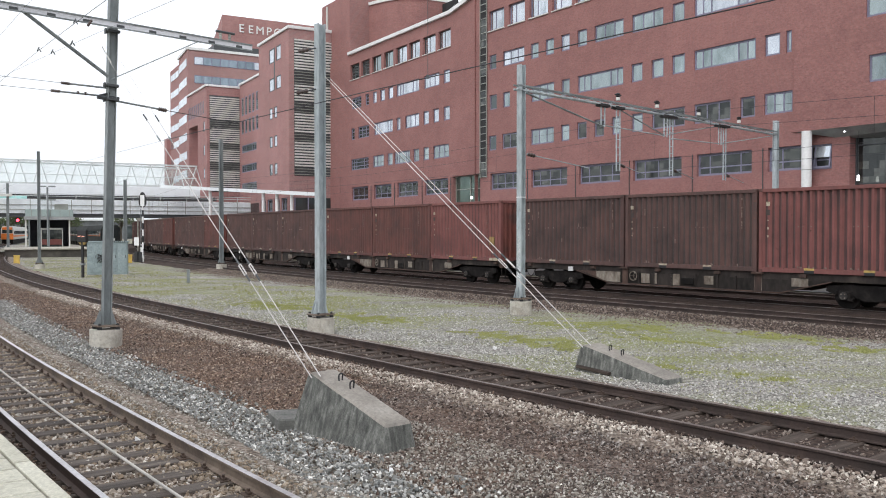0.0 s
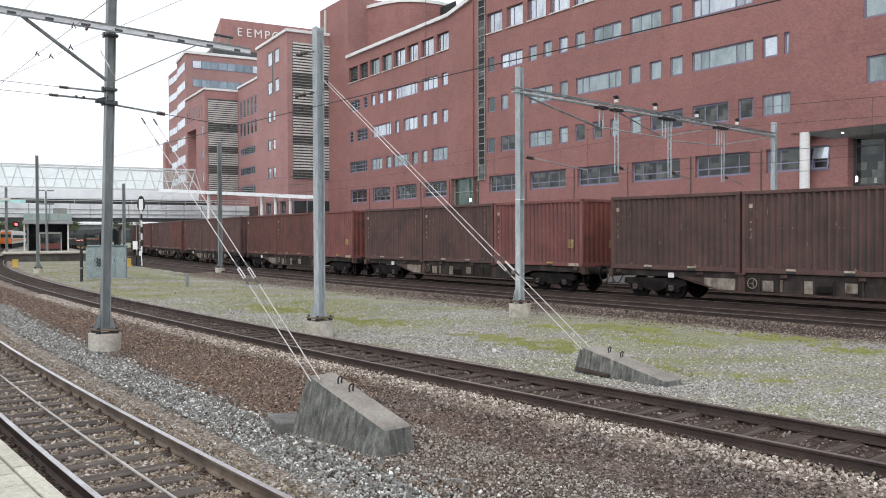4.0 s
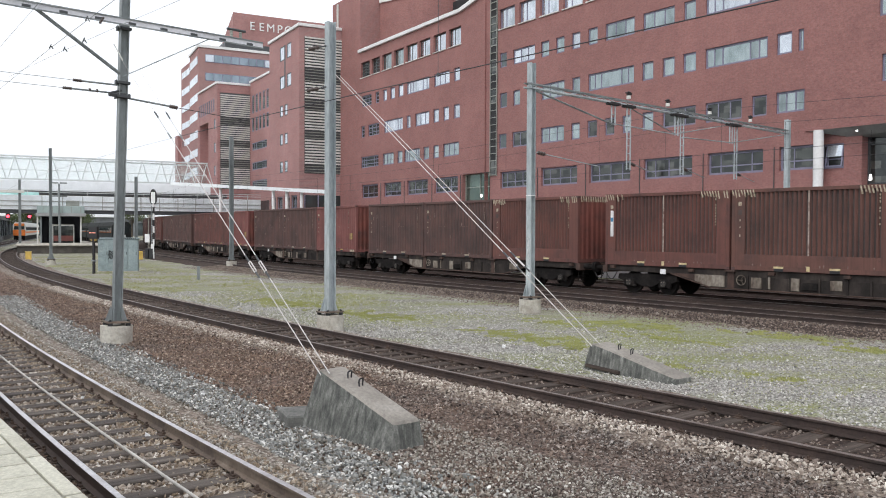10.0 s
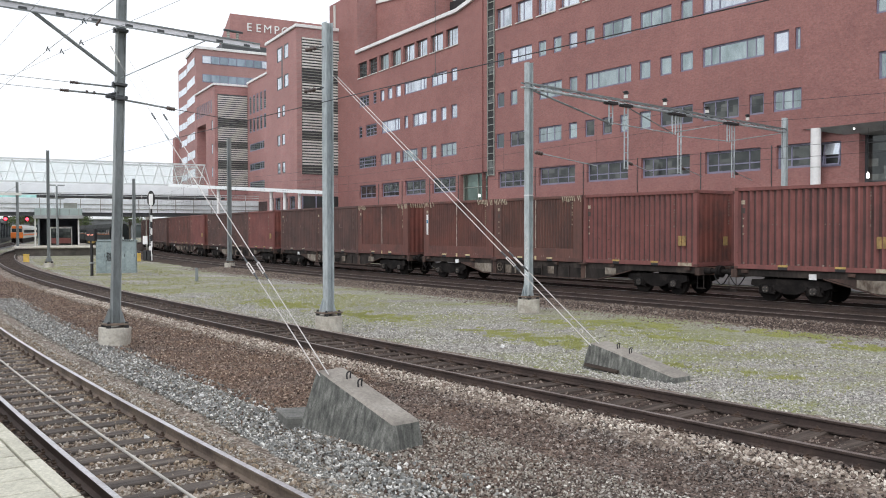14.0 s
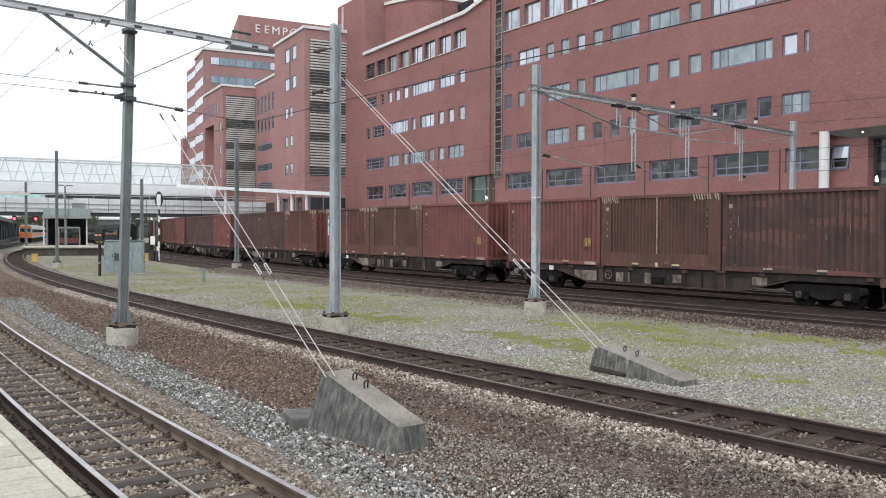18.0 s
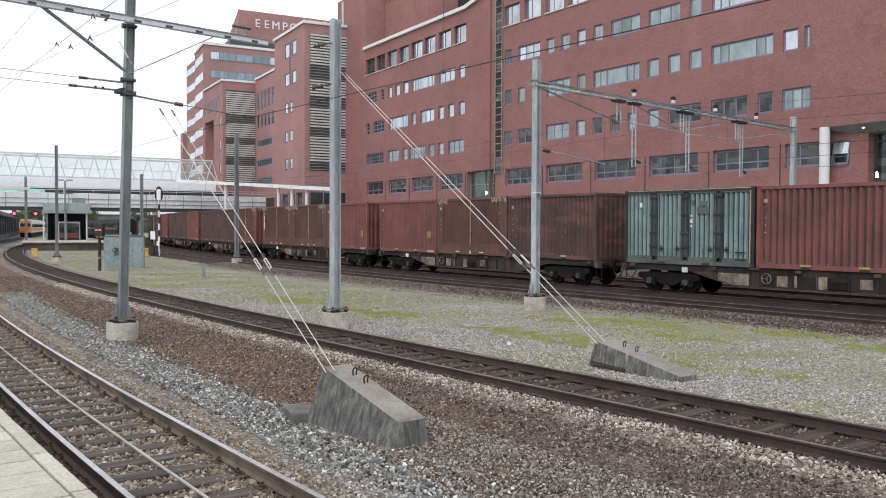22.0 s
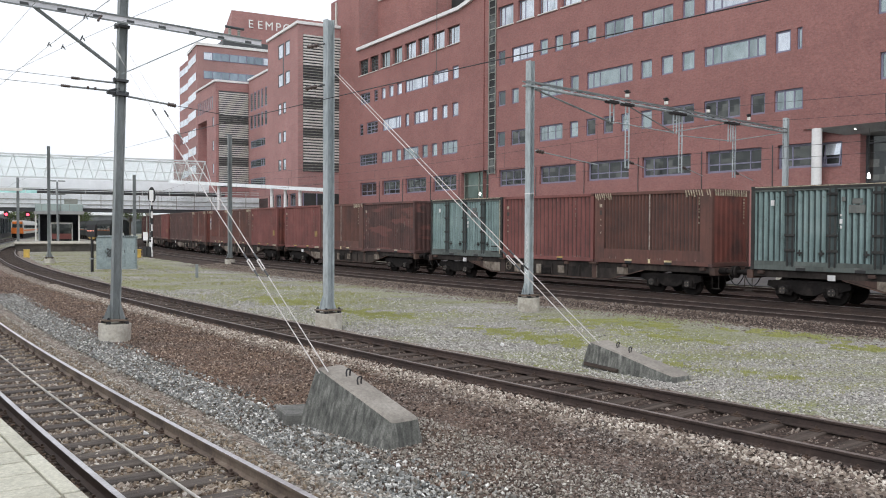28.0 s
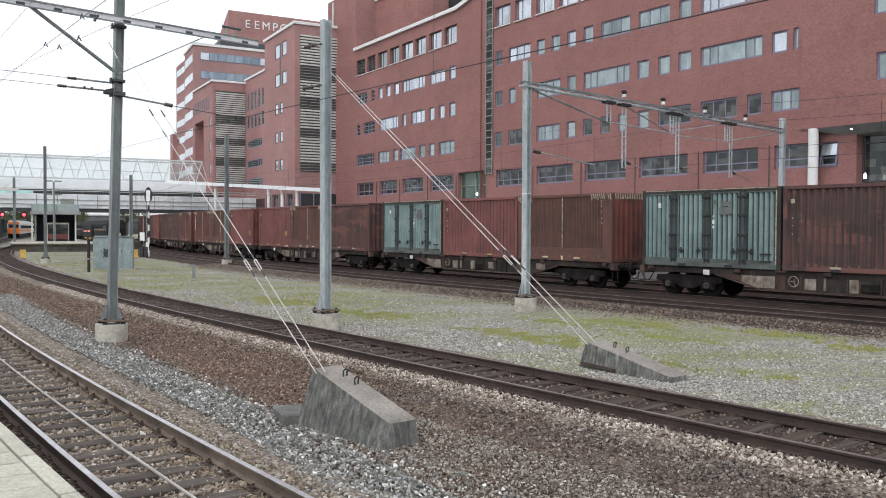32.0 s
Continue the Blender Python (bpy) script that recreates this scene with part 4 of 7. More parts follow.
t1_left = [(-6.6, 21.3, 1.75, 1.6), (-4.2, 21.3, 1.55, 1.6), (-6.6, 18.2, 1.75, 1.45), (-4.2, 18.2, 1.55, 1.45)] + [(u, z, 1.05, 1.25) for z in (15.15, 12.0, 8.95) for u in (-6.6, -4.95)]
t1_low = [(-10.1 + 2.45 * i, 3.0, 2.0, 3.3) for i in range(4)]
part("tower_wall", wall_shape(-10.46, 0.0, -0.3, 24.0, t1_left + t1_low), BRICK_HAZED, house)
for u, z, w, h in t1_low:
    window(house, u, z, w, h, (0.5,), (0.6,), GLASS_DARK, FRAME_BLUE, 0.15)
part("side_glazing", Shape().box(0.004, 0.06, 0.5, 6.5, 3.0, 6.3), GLASS_DARK, house)
for y in (0.5, 2.0, 3.5, 5.0, 6.4):
    part("side_mullion", Shape().box(0.062, 0.12, y, y + 0.12, 3.0, 6.3), FRAME_BLUE, house)
for u, z, w, h in t1_left:
    window(house, u, z, w, h, (), (), GLASS_BRIGHT, FRAME_DARK, 0.02)
part("tower_side", Shape().box(-0.4, 0.0, 0.004, 8, -0.3, 24.0), BRICK_HAZED, house)
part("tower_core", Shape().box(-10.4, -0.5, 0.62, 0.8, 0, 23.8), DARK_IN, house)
part("tower_end", Shape().box(-10.46, -10.1, 0.4, 8, -0.3, 24.0), BRICK_HAZED, house)
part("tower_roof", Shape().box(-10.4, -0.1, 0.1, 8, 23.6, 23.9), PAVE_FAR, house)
part("coping", Shape().box(-10.6, 0.14, -0.18, 0.25, 24.0, 24.32, 0.03), COPING, house, "white roof edge")
part("coping", Shape().box(-0.25, 0.14, 0.26, 8.0, 24.0, 24.32, 0.03), COPING, house, "white roof edge")
louvres(house, 0.0, 0.55, 4.78, 8.6, 23.0, [(19.6, 23), (16.3, 18.1), (13.05, 15.1), (9.5, 12.1)])
# flat dark strip on the wall, painted as a shadow line
part("shadow_gap", Shape().box(-5.0, -4.6, -0.012, -0.004, 18.2, 22.9), FRAME_DARK, house)
l2 = [(-34.7 + 1.72 * i, 19.2, 1.05, 2.6) for i in range(6)] + [(-34.7 + 1.72 * i, 16.6, 1.05, 2.0) for i in range(6)] + [(-34.6, z, 7.0, 1.1) for z in (13.9, 11.1, 8.5)]
part("link_wall", wall_shape(-35.63, -10.0, -0.3, 23.7, l2, 0.4, 4.93), BRICK_HAZED, house)
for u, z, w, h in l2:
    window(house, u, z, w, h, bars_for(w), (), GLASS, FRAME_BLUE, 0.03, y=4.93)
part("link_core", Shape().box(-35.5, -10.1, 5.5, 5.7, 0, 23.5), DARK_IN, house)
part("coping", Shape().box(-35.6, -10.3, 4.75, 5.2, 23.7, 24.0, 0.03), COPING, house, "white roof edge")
part("tower_wall", wall_shape(-47.2, -35.63, -0.3, 23.3, [(-46.6, -0.2, 5.6, 18.6)] + [(-46.9 + 1.25 * i, 19.6, 0.75, 1.9) for i in range(8)] + [(-37.6, z, 0.8, 1.5) for z in (17.0, 13.6, 10.3)], 1.6, 0.2), BRICK_HAZED, house)
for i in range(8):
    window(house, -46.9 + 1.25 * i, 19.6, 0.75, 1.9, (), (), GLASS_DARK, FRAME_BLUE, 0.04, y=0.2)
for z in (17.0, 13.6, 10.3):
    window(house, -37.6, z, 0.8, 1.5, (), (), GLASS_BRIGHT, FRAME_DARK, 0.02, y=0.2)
part("portal_back", Shape().box(-47.1, -35.9, 1.8, 2.0, -0.3, 23.2), BRICK_HAZED, house)
part("tower_side", Shape().box(-36.0, -35.63, 0.204, 8, -0.3, 23.3), BRICK_HAZED, house)
part("tower_end", Shape().box(-47.2, -46.9, 0.6, 8, -0.3, 23.3), BRICK_HAZED, house)
part("coping", Shape().box(-47.35, -35.5, 0.0, 0.45, 23.3, 23.6, 0.03), COPING, house, "white roof edge")
part("coping", Shape().box(-35.9, -35.5, 0.46, 8, 23.3, 23.6, 0.03), COPING, house, "white roof edge")
louvres(house, -35.63, 0.6, 4.9, 8.4, 22.1, [(18.7, 22.1), (15.3, 17.5), (12.6, 14.5), (8.6, 11.4)])
part("ground_floor_glass", Shape().box(-34.5, -11, 4.85, 4.92, 2.5, 6.6), GLASS_DARK, house)

# tall tower behind with the name on its roof house
tower = thing("office_tower", enlarged(plan((-43.9, 150.0), 61.0), 1.13), "tall red brick tower with blue window bands and white letters", "office tower")
part("body", Shape().prism([(0, 0), (0, 34), (-10.2, 34), (-10.2, 0.65)], -0.3, 34.75), BRICK_HAZED, tower)
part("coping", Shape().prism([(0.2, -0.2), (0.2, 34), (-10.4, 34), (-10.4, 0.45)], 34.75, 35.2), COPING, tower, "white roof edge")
part("side_bay", Shape().prism([(-10.2, 0.75), (-10.2, 30), (-19.0, 30), (-19.0, 0.9)], -0.3, 34.0), BRICK_HAZED, tower)
part("side_bay", Shape().prism([(-19.0, 0.2), (-19.0, 30), (-21.5, 30), (-21.5, 0.2)], -0.3, 21.0), BRICK_HAZED, tower)
for i in range(8):
    z = 32.25 - 3.28 * i
    b = part("window_band", Shape().box(0.004, 0.05, 1.15, 30, z, z + 1.4), FRAME_BLUE, tower)
    for y in steps(1.2, 28.9, 1.55):
        part("pane", Shape().box(0.052, 0.07, y, y + 1.4, z + 0.1, z + 1.3), GLASS_BLUE if rng.random() > 0.10 else GLASS_BRIGHT, b)
    face = lambda x, d: (x, (-x) * 0.0637 - d)
    back = lambda x, d: (x, 0.75 + (-x - 10.2) * 0.017 - d)
    part("window_band", Shape().prism([face(-0.9, 0.06), face(-0.9, -0.01), face(-9.7, -0.01), face(-9.7, 0.06)], z - 0.25, z + 1.15), GLASS_BRIGHT, tower)
    part("window_band", Shape().prism([back(-10.6, 0.06), back(-10.6, -0.01), back(-18.2, -0.01), back(-18.2, 0.06)], z - 0.45, z + 0.75), GLASS_BRIGHT, tower)
part("roof_house", Shape().prism([(-14, 35.1), (-1.0, 35.1), (-1.0, 41.9)], 6.4, 34, "y"), BRICK_HAZED, tower)
part("dark_gap", Shape().box(-13.5, -0.6, 4.8, 33, 35.1, 36.3), FRAME_DARK, tower)
for i, ch in enumerate("EEMPO"):
    fc = bpy.data.curves.new("letter", "FONT")
    fc.body, fc.size, fc.extrude, fc.align_x = ch, 2.1, 0.06, "CENTER"
    tmp = new("letter_curve", fc)
    me = bpy.data.meshes.new_from_object(tmp.evaluated_get(bpy.context.evaluated_depsgraph_get()))
    bpy.data.objects.remove(tmp)
    me.materials.clear()
    me.materials.append(WHITE_PAINT)
    part("letter", me, None, tower, "white roof letter", Matrix.Translation((-0.92, 9.9 + 1.72 * i, 39.1)) @ Matrix.Rotation(radians(90), 4, "Z") @ Matrix.Rotation(radians(90), 4, "X"))


# ---- masts, beams and wires ----
def h_section(w, d, z0, z1, t=0.018, taper=1.0):
    """An H-shaped steel post with its flanges facing x."""
    a, b, c = w / 2, d / 2, d / 2 - t
    return Shape().prism([(-b, -a), (-c, -a), (-c, -t / 2), (c, -t / 2), (c, -a), (b, -a), (b, a), (c, a), (c, t / 2), (-c, t / 2), (-c, a), (-b, a)], z0, z1)


def mast(x, y, top, deg, label, steel=STEEL_GALV, w=0.25, base=True, base_z=0.22, size=0.78, lean=0.0):
    t = thing("catenary_mast", pose(x, y, 0, 0, lean, deg), label, "catenary mast", "catenary masts")
    part("post", h_section(w, w, base_z + 0.112, top), steel, t)
    if base:
        b = part("foundation", Shape().prism([(size / 2 * k * math.cos(a), size / 2 * k * math.sin(a)) for k, a in [((1.0 if i % 2 else 0.985), math.pi / 10 * i) for i in range(20)]], -0.3, base_z), CONCRETE_PALE, t, "weathered pale concrete foundation")
        part("base_plate", Shape().box(-0.31, 0.31, -0.27, 0.27, base_z + 0.07, base_z + 0.11, 0.006), RAIL_TAN, t, "dusty steel base plate")
        for sx in (-0.22, 0.22):
            for sy in (-0.22, 0.22):
                part("bolt", Shape().tube((sx, sy, base_z), (sx, sy, base_z + 0.16), 0.024, 6).tube((sx, sy, base_z + 0.112), (sx, sy, base_z + 0.14), 0.042, 6).tube((sx, sy, base_z), (sx, sy, base_z + 0.066), 0.06, 8), BLACK, t)
        for s in (-1, 1):
            part("gusset", Shape().prism([(s * 0.125, base_z + 0.112), (s * 0.26, base_z + 0.112), (s * 0.125, base_z + 0.50)][::s], -0.012, 0.012, "y"), steel, t)
            part("gusset", Shape().prism([(s * 0.125, base_z + 0.112), (s * 0.26, base_z + 0.112), (s * 0.125, base_z + 0.50)][::s], 0.10, 0.12, "y"), steel, t)
    return t


def insulator(sh, a, b, r=0.055, n=4):
    a, b = Vector(a), Vector(b)
    ax = (b - a).normalized()
    s = ax.orthogonal().normalized()
    t = ax.cross(s)
    prof = [(0.0, 0.4)] + [((i + f) / n, q) for i in range(n) for f, q in ((0.15, 0.7), (0.5, 1.0), (0.85, 0.7))] + [(1.0, 0.4)]
    rings = [[a + (b - a) * f + r * q * (math.cos(0.785 * k) * s + math.sin(0.785 * k) * t) for k in range(8)] for f, q in prof]
    return sh.sweep(rings)


HEAD = 37.0
m1 = mast(-8.345, 21.35, 9.6, HEAD, "tall grey steel catenary mast on a pale concrete foot", STEEL_GREY, 0.21, lean=1.65)
m2 = mast(-3.34, 24.26, 8.57, HEAD + 4, "galvanised steel anchor mast on a concrete foot", STEEL_GALV, 0.235)
m3 = mast(2.97, 30.06, 8.57, HEAD + 6, "galvanised steel mast carrying a long crossbeam", STEEL_GALV, 0.225)
m4 = mast(17.49, 43.77, 8.40, HEAD + 6, "pale steel mast behind the freight train", STEEL_GALV, 0.24)
mast(-16.4, 64.5, 9.70, 31, "slender grey mast beside the freight track", STEEL_GREY, 0.28)
mast(-31.6, 67.5, 9.05, 30, "dark slender mast beside the curving track", STEEL_GREY, 0.22, base_z=0.1)
mast(-36.7, 100.0, 8.8, 30, "dark mast near the footbridge", STEEL_GREY, 0.34, base_z=0.05)
mast(-53.14, 105.3, 8.74, 30, "dark mast standing on the far platform", STEEL_GREY, 0.3, False, 0.67)
gb = thing("gantry_beam", pose(-53.14, 105.1, 7.05, 0, 0, 27), "pale steel gantry beam clamped to the dark platform mast", "gantry beam")
part("beam", Shape().box(-14, 0.6, -0.15, 0.04, 0, 0.34, 0.02), SLAT_W, gb)
for x in (-0.25, 0.25):
    part("clamp", Shape().box(x - 0.04, x + 0.04, 0.042, 0.35, 0.05, 0.29), STEEL_GREY, gb)
chalk = Shape().path([(-0.121, 0.075 * (1 if i % 2 else -1) * (0.6 + 0.4 * math.sin(i * 2.1)), 1.05 + 0.062 * i) for i in range(24)], 0.011, 4)
chalk.path([(-0.121, 0.05 * math.cos(i * 1.3), 1.9 + 0.05 * i + 0.05 * math.sin(i * 2.2)) for i in range(10)], 0.010, 4)
part("scrawl", chalk, MARK_WHITE, m3, "chalky white unreadable scrawl")
part("band", Shape().box(-0.118, 0.118, -0.118, 0.118, 3.88, 3.91), MARK_WHITE, m3)


def beam_between(t, a, b, h=0.16, w=0.16, steel=STEEL_GALV, clips=0):
    """A ladder beam of two rails and cross bars between two places in the thing's parent space."""
    inv = t.matrix_basis.inverted()
    a, b = Vector(a), Vector(b)
    side = (b - a).cross(Vector((0, 0, 1))).normalized() * w / 2
    for k in (-1, 1):
        sh = Shape()
        for z in (0.0, h):
            p, q = a + side * k + Vector((0, 0, z)), b + side * k + Vector((0, 0, z))
            if z:
                part("top_rail", Shape().tube(inv @ p, inv @ q, 0.032, 4), STEEL_GREY, t)
            else:
                sh.tube(inv @ p, inv @ q, 0.04, 4)
        part("beam_rail", sh, steel, t)
    n = max(3, int((b - a).length / 0.75))
    for i in range(n):
        p, q = a + (b - a) * (i / n), a + (b - a) * ((i + 1) / n)
        for k in (-1, 1):
            part("lacing_bar", Shape().tube(inv @ (p + side * k + Vector((0, 0, 0 if i % 2 else h))), inv @ (q + side * k + Vector((0, 0, h if i % 2 else 0))), 0.013, 5), steel, t)
        part("spacer", Shape().tube(inv @ (p + side), inv @ (p - side), 0.016, 5), steel, t)
    for i in range(clips):
        p = a + (b - a) * ((i + 0.5) / clips)
        part("clip", Shape().box(-0.09, 0.09, -0.05, 0.05, -0.07, 0.05, 0.01), INSUL, t, m=inv @ Matrix.Translation(p) @ Matrix.Rotation(math.atan2((b - a).y, (b - a).x), 4, "Z"))


def rod(t, name, pts, r, mat, label="", seg=6):
    inv = t.matrix_basis.inverted()
    return part(name, Shape().path([inv @ Vector(p) for p in pts], r, seg), mat, t, label)


# crossbeam over the near tracks
A0, A1 = Vector((-14.2, 15.25, 7.70)), Vector((-5.2, 23.82, 7.70))
box_beam = Shape()
ua = (A1 - A0).normalized()
sa = Vector((-ua.y, ua.x, 0)) * 0.06
box_beam.sweep([[m1.matrix_basis.inverted() @ (p + k * sa + Vector((0, 0, z))) for k, z in ((-1, 0.03), (1, 0.03), (1, 0.15), (-1, 0.15))] for p in (A0, A1)])
part("crossbeam", box_beam, BEAM_GLARE, m1, "pale grey box crossbeam")
for k, z in ((-1, 0.165), (1, 0.165), (-1, 0.012)):
    part("edge_angle", Shape().tube(m1.matrix_basis.inverted() @ (A0 + k * sa * 1.1 + Vector((0, 0, z))), m1.matrix_basis.inverted() @ (A1 + k * sa * 1.1 + Vector((0, 0, z))), 0.022, 4), STEEL_GREY, m1)
for i in range(15):
    q = A0 + (A1 - A0) * ((i + 0.5) / 15)
    part("clip", Shape().box(-0.10, 0.10, -0.068, 0.068, 0.022, 0.10, 0.01), FRAME_DARK, m1, m=m1.matrix_basis.inverted() @ Matrix.Translation(q) @ Matrix.Rotation(math.atan2(ua.y, ua.x), 4, "Z"))
rod(m1, "strut", [(-8.24, 21.34, 6.56), (-9.55, 19.65, 7.76)], 0.042, STEEL_GREY)
rod(m1, "brace", [(-8.2, 21.45, 6.50), (-6.31, 22.71, 7.75)], 0.014, STEEL_GALV)
rod(m1, "bracket", [(-8.45, 21.2, 6.02), (-8.05, 21.55, 6.02)], 0.055, FRAME_DARK)
u = (A1 - A0).normalized()
for z0, z1, cut in ((6.27, 6.25, 0.20), (6.06, 6.03, 0.25)):
    o = Vector((-8.36, 21.3, 0))
    far = o - u * 4.6 + Vector((0, 0, z1))
    nearp = o + u * 0.16 + Vector((0, 0, z0))
    rod(m1, "cross_arm", [nearp, nearp + (far - nearp) * cut], 0.022, STEEL_GREY)
    rod(m1, "cross_wire", [nearp + (far - nearp) * (cut + 0.045), far], 0.006, STEEL_GREY)
    inv = m1.matrix_basis.inverted()
    part("insulator", insulator(Shape(), inv @ (nearp + (far - nearp) * cut), inv @ (nearp + (far - nearp) * (cut + 0.045)), 0.042, 5), INSUL, m1)
rod(m1, "bracket_arm", [(-8.22, 21.4, 6.14), (-8.45, 21.2, 6.04)], 0.03, FRAME_DARK)
for k in (0.42, 0.6):
    part("pin_insulator", insulator(Shape(), inv @ (o - u * k + Vector((0, 0, 6.03))), inv @ (o - u * k + Vector((0, 0, 6.11))), 0.035, 2), INSUL, m1)
p0, p1 = Vector((-8.2, 21.45, 5.98)), Vector((-3.45, 24.2, 6.85))
rod(m1, "cross_arm", [p0, p0 + Vector((0.9, 0.85, -0.10))], 0.024, STEEL_GREY)
inv = m1.matrix_basis.inverted()
part("insulator", insulator(Shape(), inv @ (p0 + Vector((0.9, 0.85, -0.10))), inv @ (p0 + Vector((1.07, 1.0, -0.12))), 0.06), INSUL, m1)
rod(m1, "cross_wire", [p0 + Vector((1.07, 1.0, -0.12)), p0 + Vector((2.6, 2.6, -0.26))], 0.009, WIRE_DARK)
for dx in (0.0, 0.28):
    q = A1 - u * (0.95 - dx) + Vector((0, 0, 0.17))
    part("insulator", insulator(Shape(), inv @ q, inv @ (q + Vector((0, 0, 0.20))), 0.05, 3), SLAT_G, m1)
rod(m1, "top_bar", [A1 - u * 1.08 + Vector((0, 0, 0.40)), A1 - u * 0.52 + Vector((0, 0, 0.40))], 0.035, FRAME_DARK)
rod(m1, "thin_arm", [(-8.30, 21.15, 7.25), (-8.08, 21.15, 6.85)], 0.014, SLAT_W)
for z in (7.66, 6.30, 5.95):
    part("clamp", Shape().box(-0.15, 0.15, -0.15, 0.15, z, z + 0.07, 0.01).box(-0.19, -0.15, -0.06, 0.06, z - 0.03, z + 0.10, 0.008), FRAME_DARK, m1)

# crossbeam over the freight tracks with its hangers
B0, B1 = Vector((2.97, 30.06, 7.68)), Vector((17.49, 43.77, 7.68))
beam_between(m3, B0 + (B0 - B1).normalized() * 0.3, B1, 0.15, 0.18, STEEL_GALV, 0)
ub = (B1 - B0).normalized()


def hanger(t, d, z_low, twin=0.12):
    sh = Shape()
    inv = t.matrix_basis.inverted()
    c = B0 + ub * d
    side = ub * twin
    for k in (-1, 1):
        sh.tube(inv @ (c + side * k), inv @ (c + side * k + Vector((0, 0, z_low - 7.68))), 0.03, 6)
    n = int((7.68 - z_low) / 0.3)
    for i in range(n + 1):
        z = 7.6 - i * (7.55 - z_low) / max(1, n)
        sh.tube(inv @ Vector((*(c - side).xy, z)), inv @ Vector((*(c + side).xy, z)), 0.014, 5)
    part("hanger", sh, STEEL_GALV, t)
    part("hanger_head", Shape().box(-0.34, 0.34, -0.12, 0.12, -0.10, 0.02, 0.012), BLACK, t, m=inv @ Matrix.Translation(c) @ Matrix.Rotation(math.atan2(ub.y, ub.x), 4, "Z"))
    return c


c_low = {}
for key, d, z in (("a", 4.88, 6.80), ("b", 5.92, 5.10), ("c", 9.45, 6.75), ("d", 9.90, 5.10), ("e", 14.15, 6.75), ("f", 14.60, 5.10)):
    c_low[key] = hanger(m3, d, z)
for d in (5.9, 8.75, 12.2, 16.0):
    q = B0 + ub * d + Vector((0, 0, 0.26))
    inv = m3.matrix_basis.inverted()
    part("insulator", insulator(Shape(), inv @ (q + Vector((0, 0, 0.13))), inv @ (q + Vector((0, 0, 0.30))), 0.10, 2), BLACK, m3)
    part("insulator_pot", Shape().tube(inv @ q, inv @ (q + Vector((0, 0, 0.13))), 0.09, 10, 0.085), SLAT_W, m3)
    part("cross_pin", Shape().tube(inv @ (q + ub * -0.2 + Vector((0, 0, 0.22))), inv @ (q + ub * 0.2 + Vector((0, 0, 0.22))), 0.03, 6), BLACK, m3)
for (d0, z0, d1, z1) in ((0.2, 7.62, 4.9, 6.82), (5.95, 7.6, 9.4, 6.8), (9.5, 6.85, 13.6, 7.55), (14.3, 6.82, 19.6, 7.6), (5.1, 6.86, 9.4, 6.80), (9.9, 6.72, 14.1, 6.80)):
    rod(m3, "stay", [B0 + ub * d0 + Vector((0, 0, z0 - 7.68)), B0 + ub * d1 + Vector((0, 0, z1 - 7.68))], 0.034 if d0 < 1 else 0.024, STEEL_GREY if z0 > 7 and d0 < 6 else STEEL_GALV)
rod(m3, "registration_arm", [B0 + ub * 0.15 + Vector((0.1, 0, -2.25)), B0 + ub * 4.0 + Vector((0, 0, -2.55))], 0.02, STEEL_GALV)
inv = m3.matrix_basis.inverted()
part("insulator", insulator(Shape(), inv @ (B0 + ub * 0.2 + Vector((0.1, 0, -2.25))), inv @ (B0 + ub * 0.6 + Vector((0.1, 0, -2.29))), 0.08, 3), INSUL, m3)
for key in ("b", "d", "f"):
    c = c_low[key]
    rod(m3, "registration_arm", [c + Vector((0.15, 0.1, -2.32)), c + ub * 1.9 + Vector((0, 0, -2.62))], 0.016, STEEL_GALV)
    part("insulator", insulator(Shape(), inv @ (c + Vector((0.12, 0.1, -2.31))), inv @ (c + ub * 0.45 + Vector((0, 0, -2.38))), 0.07, 3), INSUL, m3)
# side arms of the anchor mast
for z, dx in ((7.88, -0.45), (6.72, -0.5)):
    q = Vector((-3.45, 24.2, z))
    inv = m2.matrix_basis.inverted()
    rod(m2, "side_arm", [q, q + Vector((dx, -0.3, -0.16))], 0.022, FRAME_DARK)
    part("insulator", insulator(Shape(), inv @ (q + Vector((dx * 0.4, -0.12, -0.06))), inv @ (q + Vector((dx, -0.3, -0.16))), 0.07, 3), INSUL, m2)


def wire(name, pts, r, mat, label):
    sh = Shape()
    sh.path(pts, r, 5)
    return tagged(part(name, sh, mat), label, "overhead wire", "overhead wires")


def catenary(line, s0, s1, off, z_c, z_m, span, phase, label, r=0.012, drops=True, mat=WIRE_DARK):
    """Contact wire, sagging carrier and droppers along a track."""
    t = thing("overhead_line", Matrix(), label, "overhead line", "overhead lines")
    zig = lambda s: off + 0.2 * math.sin(s * math.pi / span + phase)
    sag = lambda s: z_m - 0.55 * math.sin(math.pi * (((s - phase * 10) % span) / span))
    part("contact_wire", Shape().path([line(s, zig(s), z_c) for s in steps(s0, s1, 4)], r, 5), mat, t)
    part("carrier_wire", Shape().path([line(s, zig(s), sag(s)) for s in steps(s0, s1, 2)], r, 5), mat, t)
    if drops:
        for s in steps(s0 + 2, s1 - 2, 5.5):
            part("dropper", Shape().tube(line(s, zig(s), z_c), line(s, zig(s), sag(s)), 0.006, 4), mat, t)
    return t


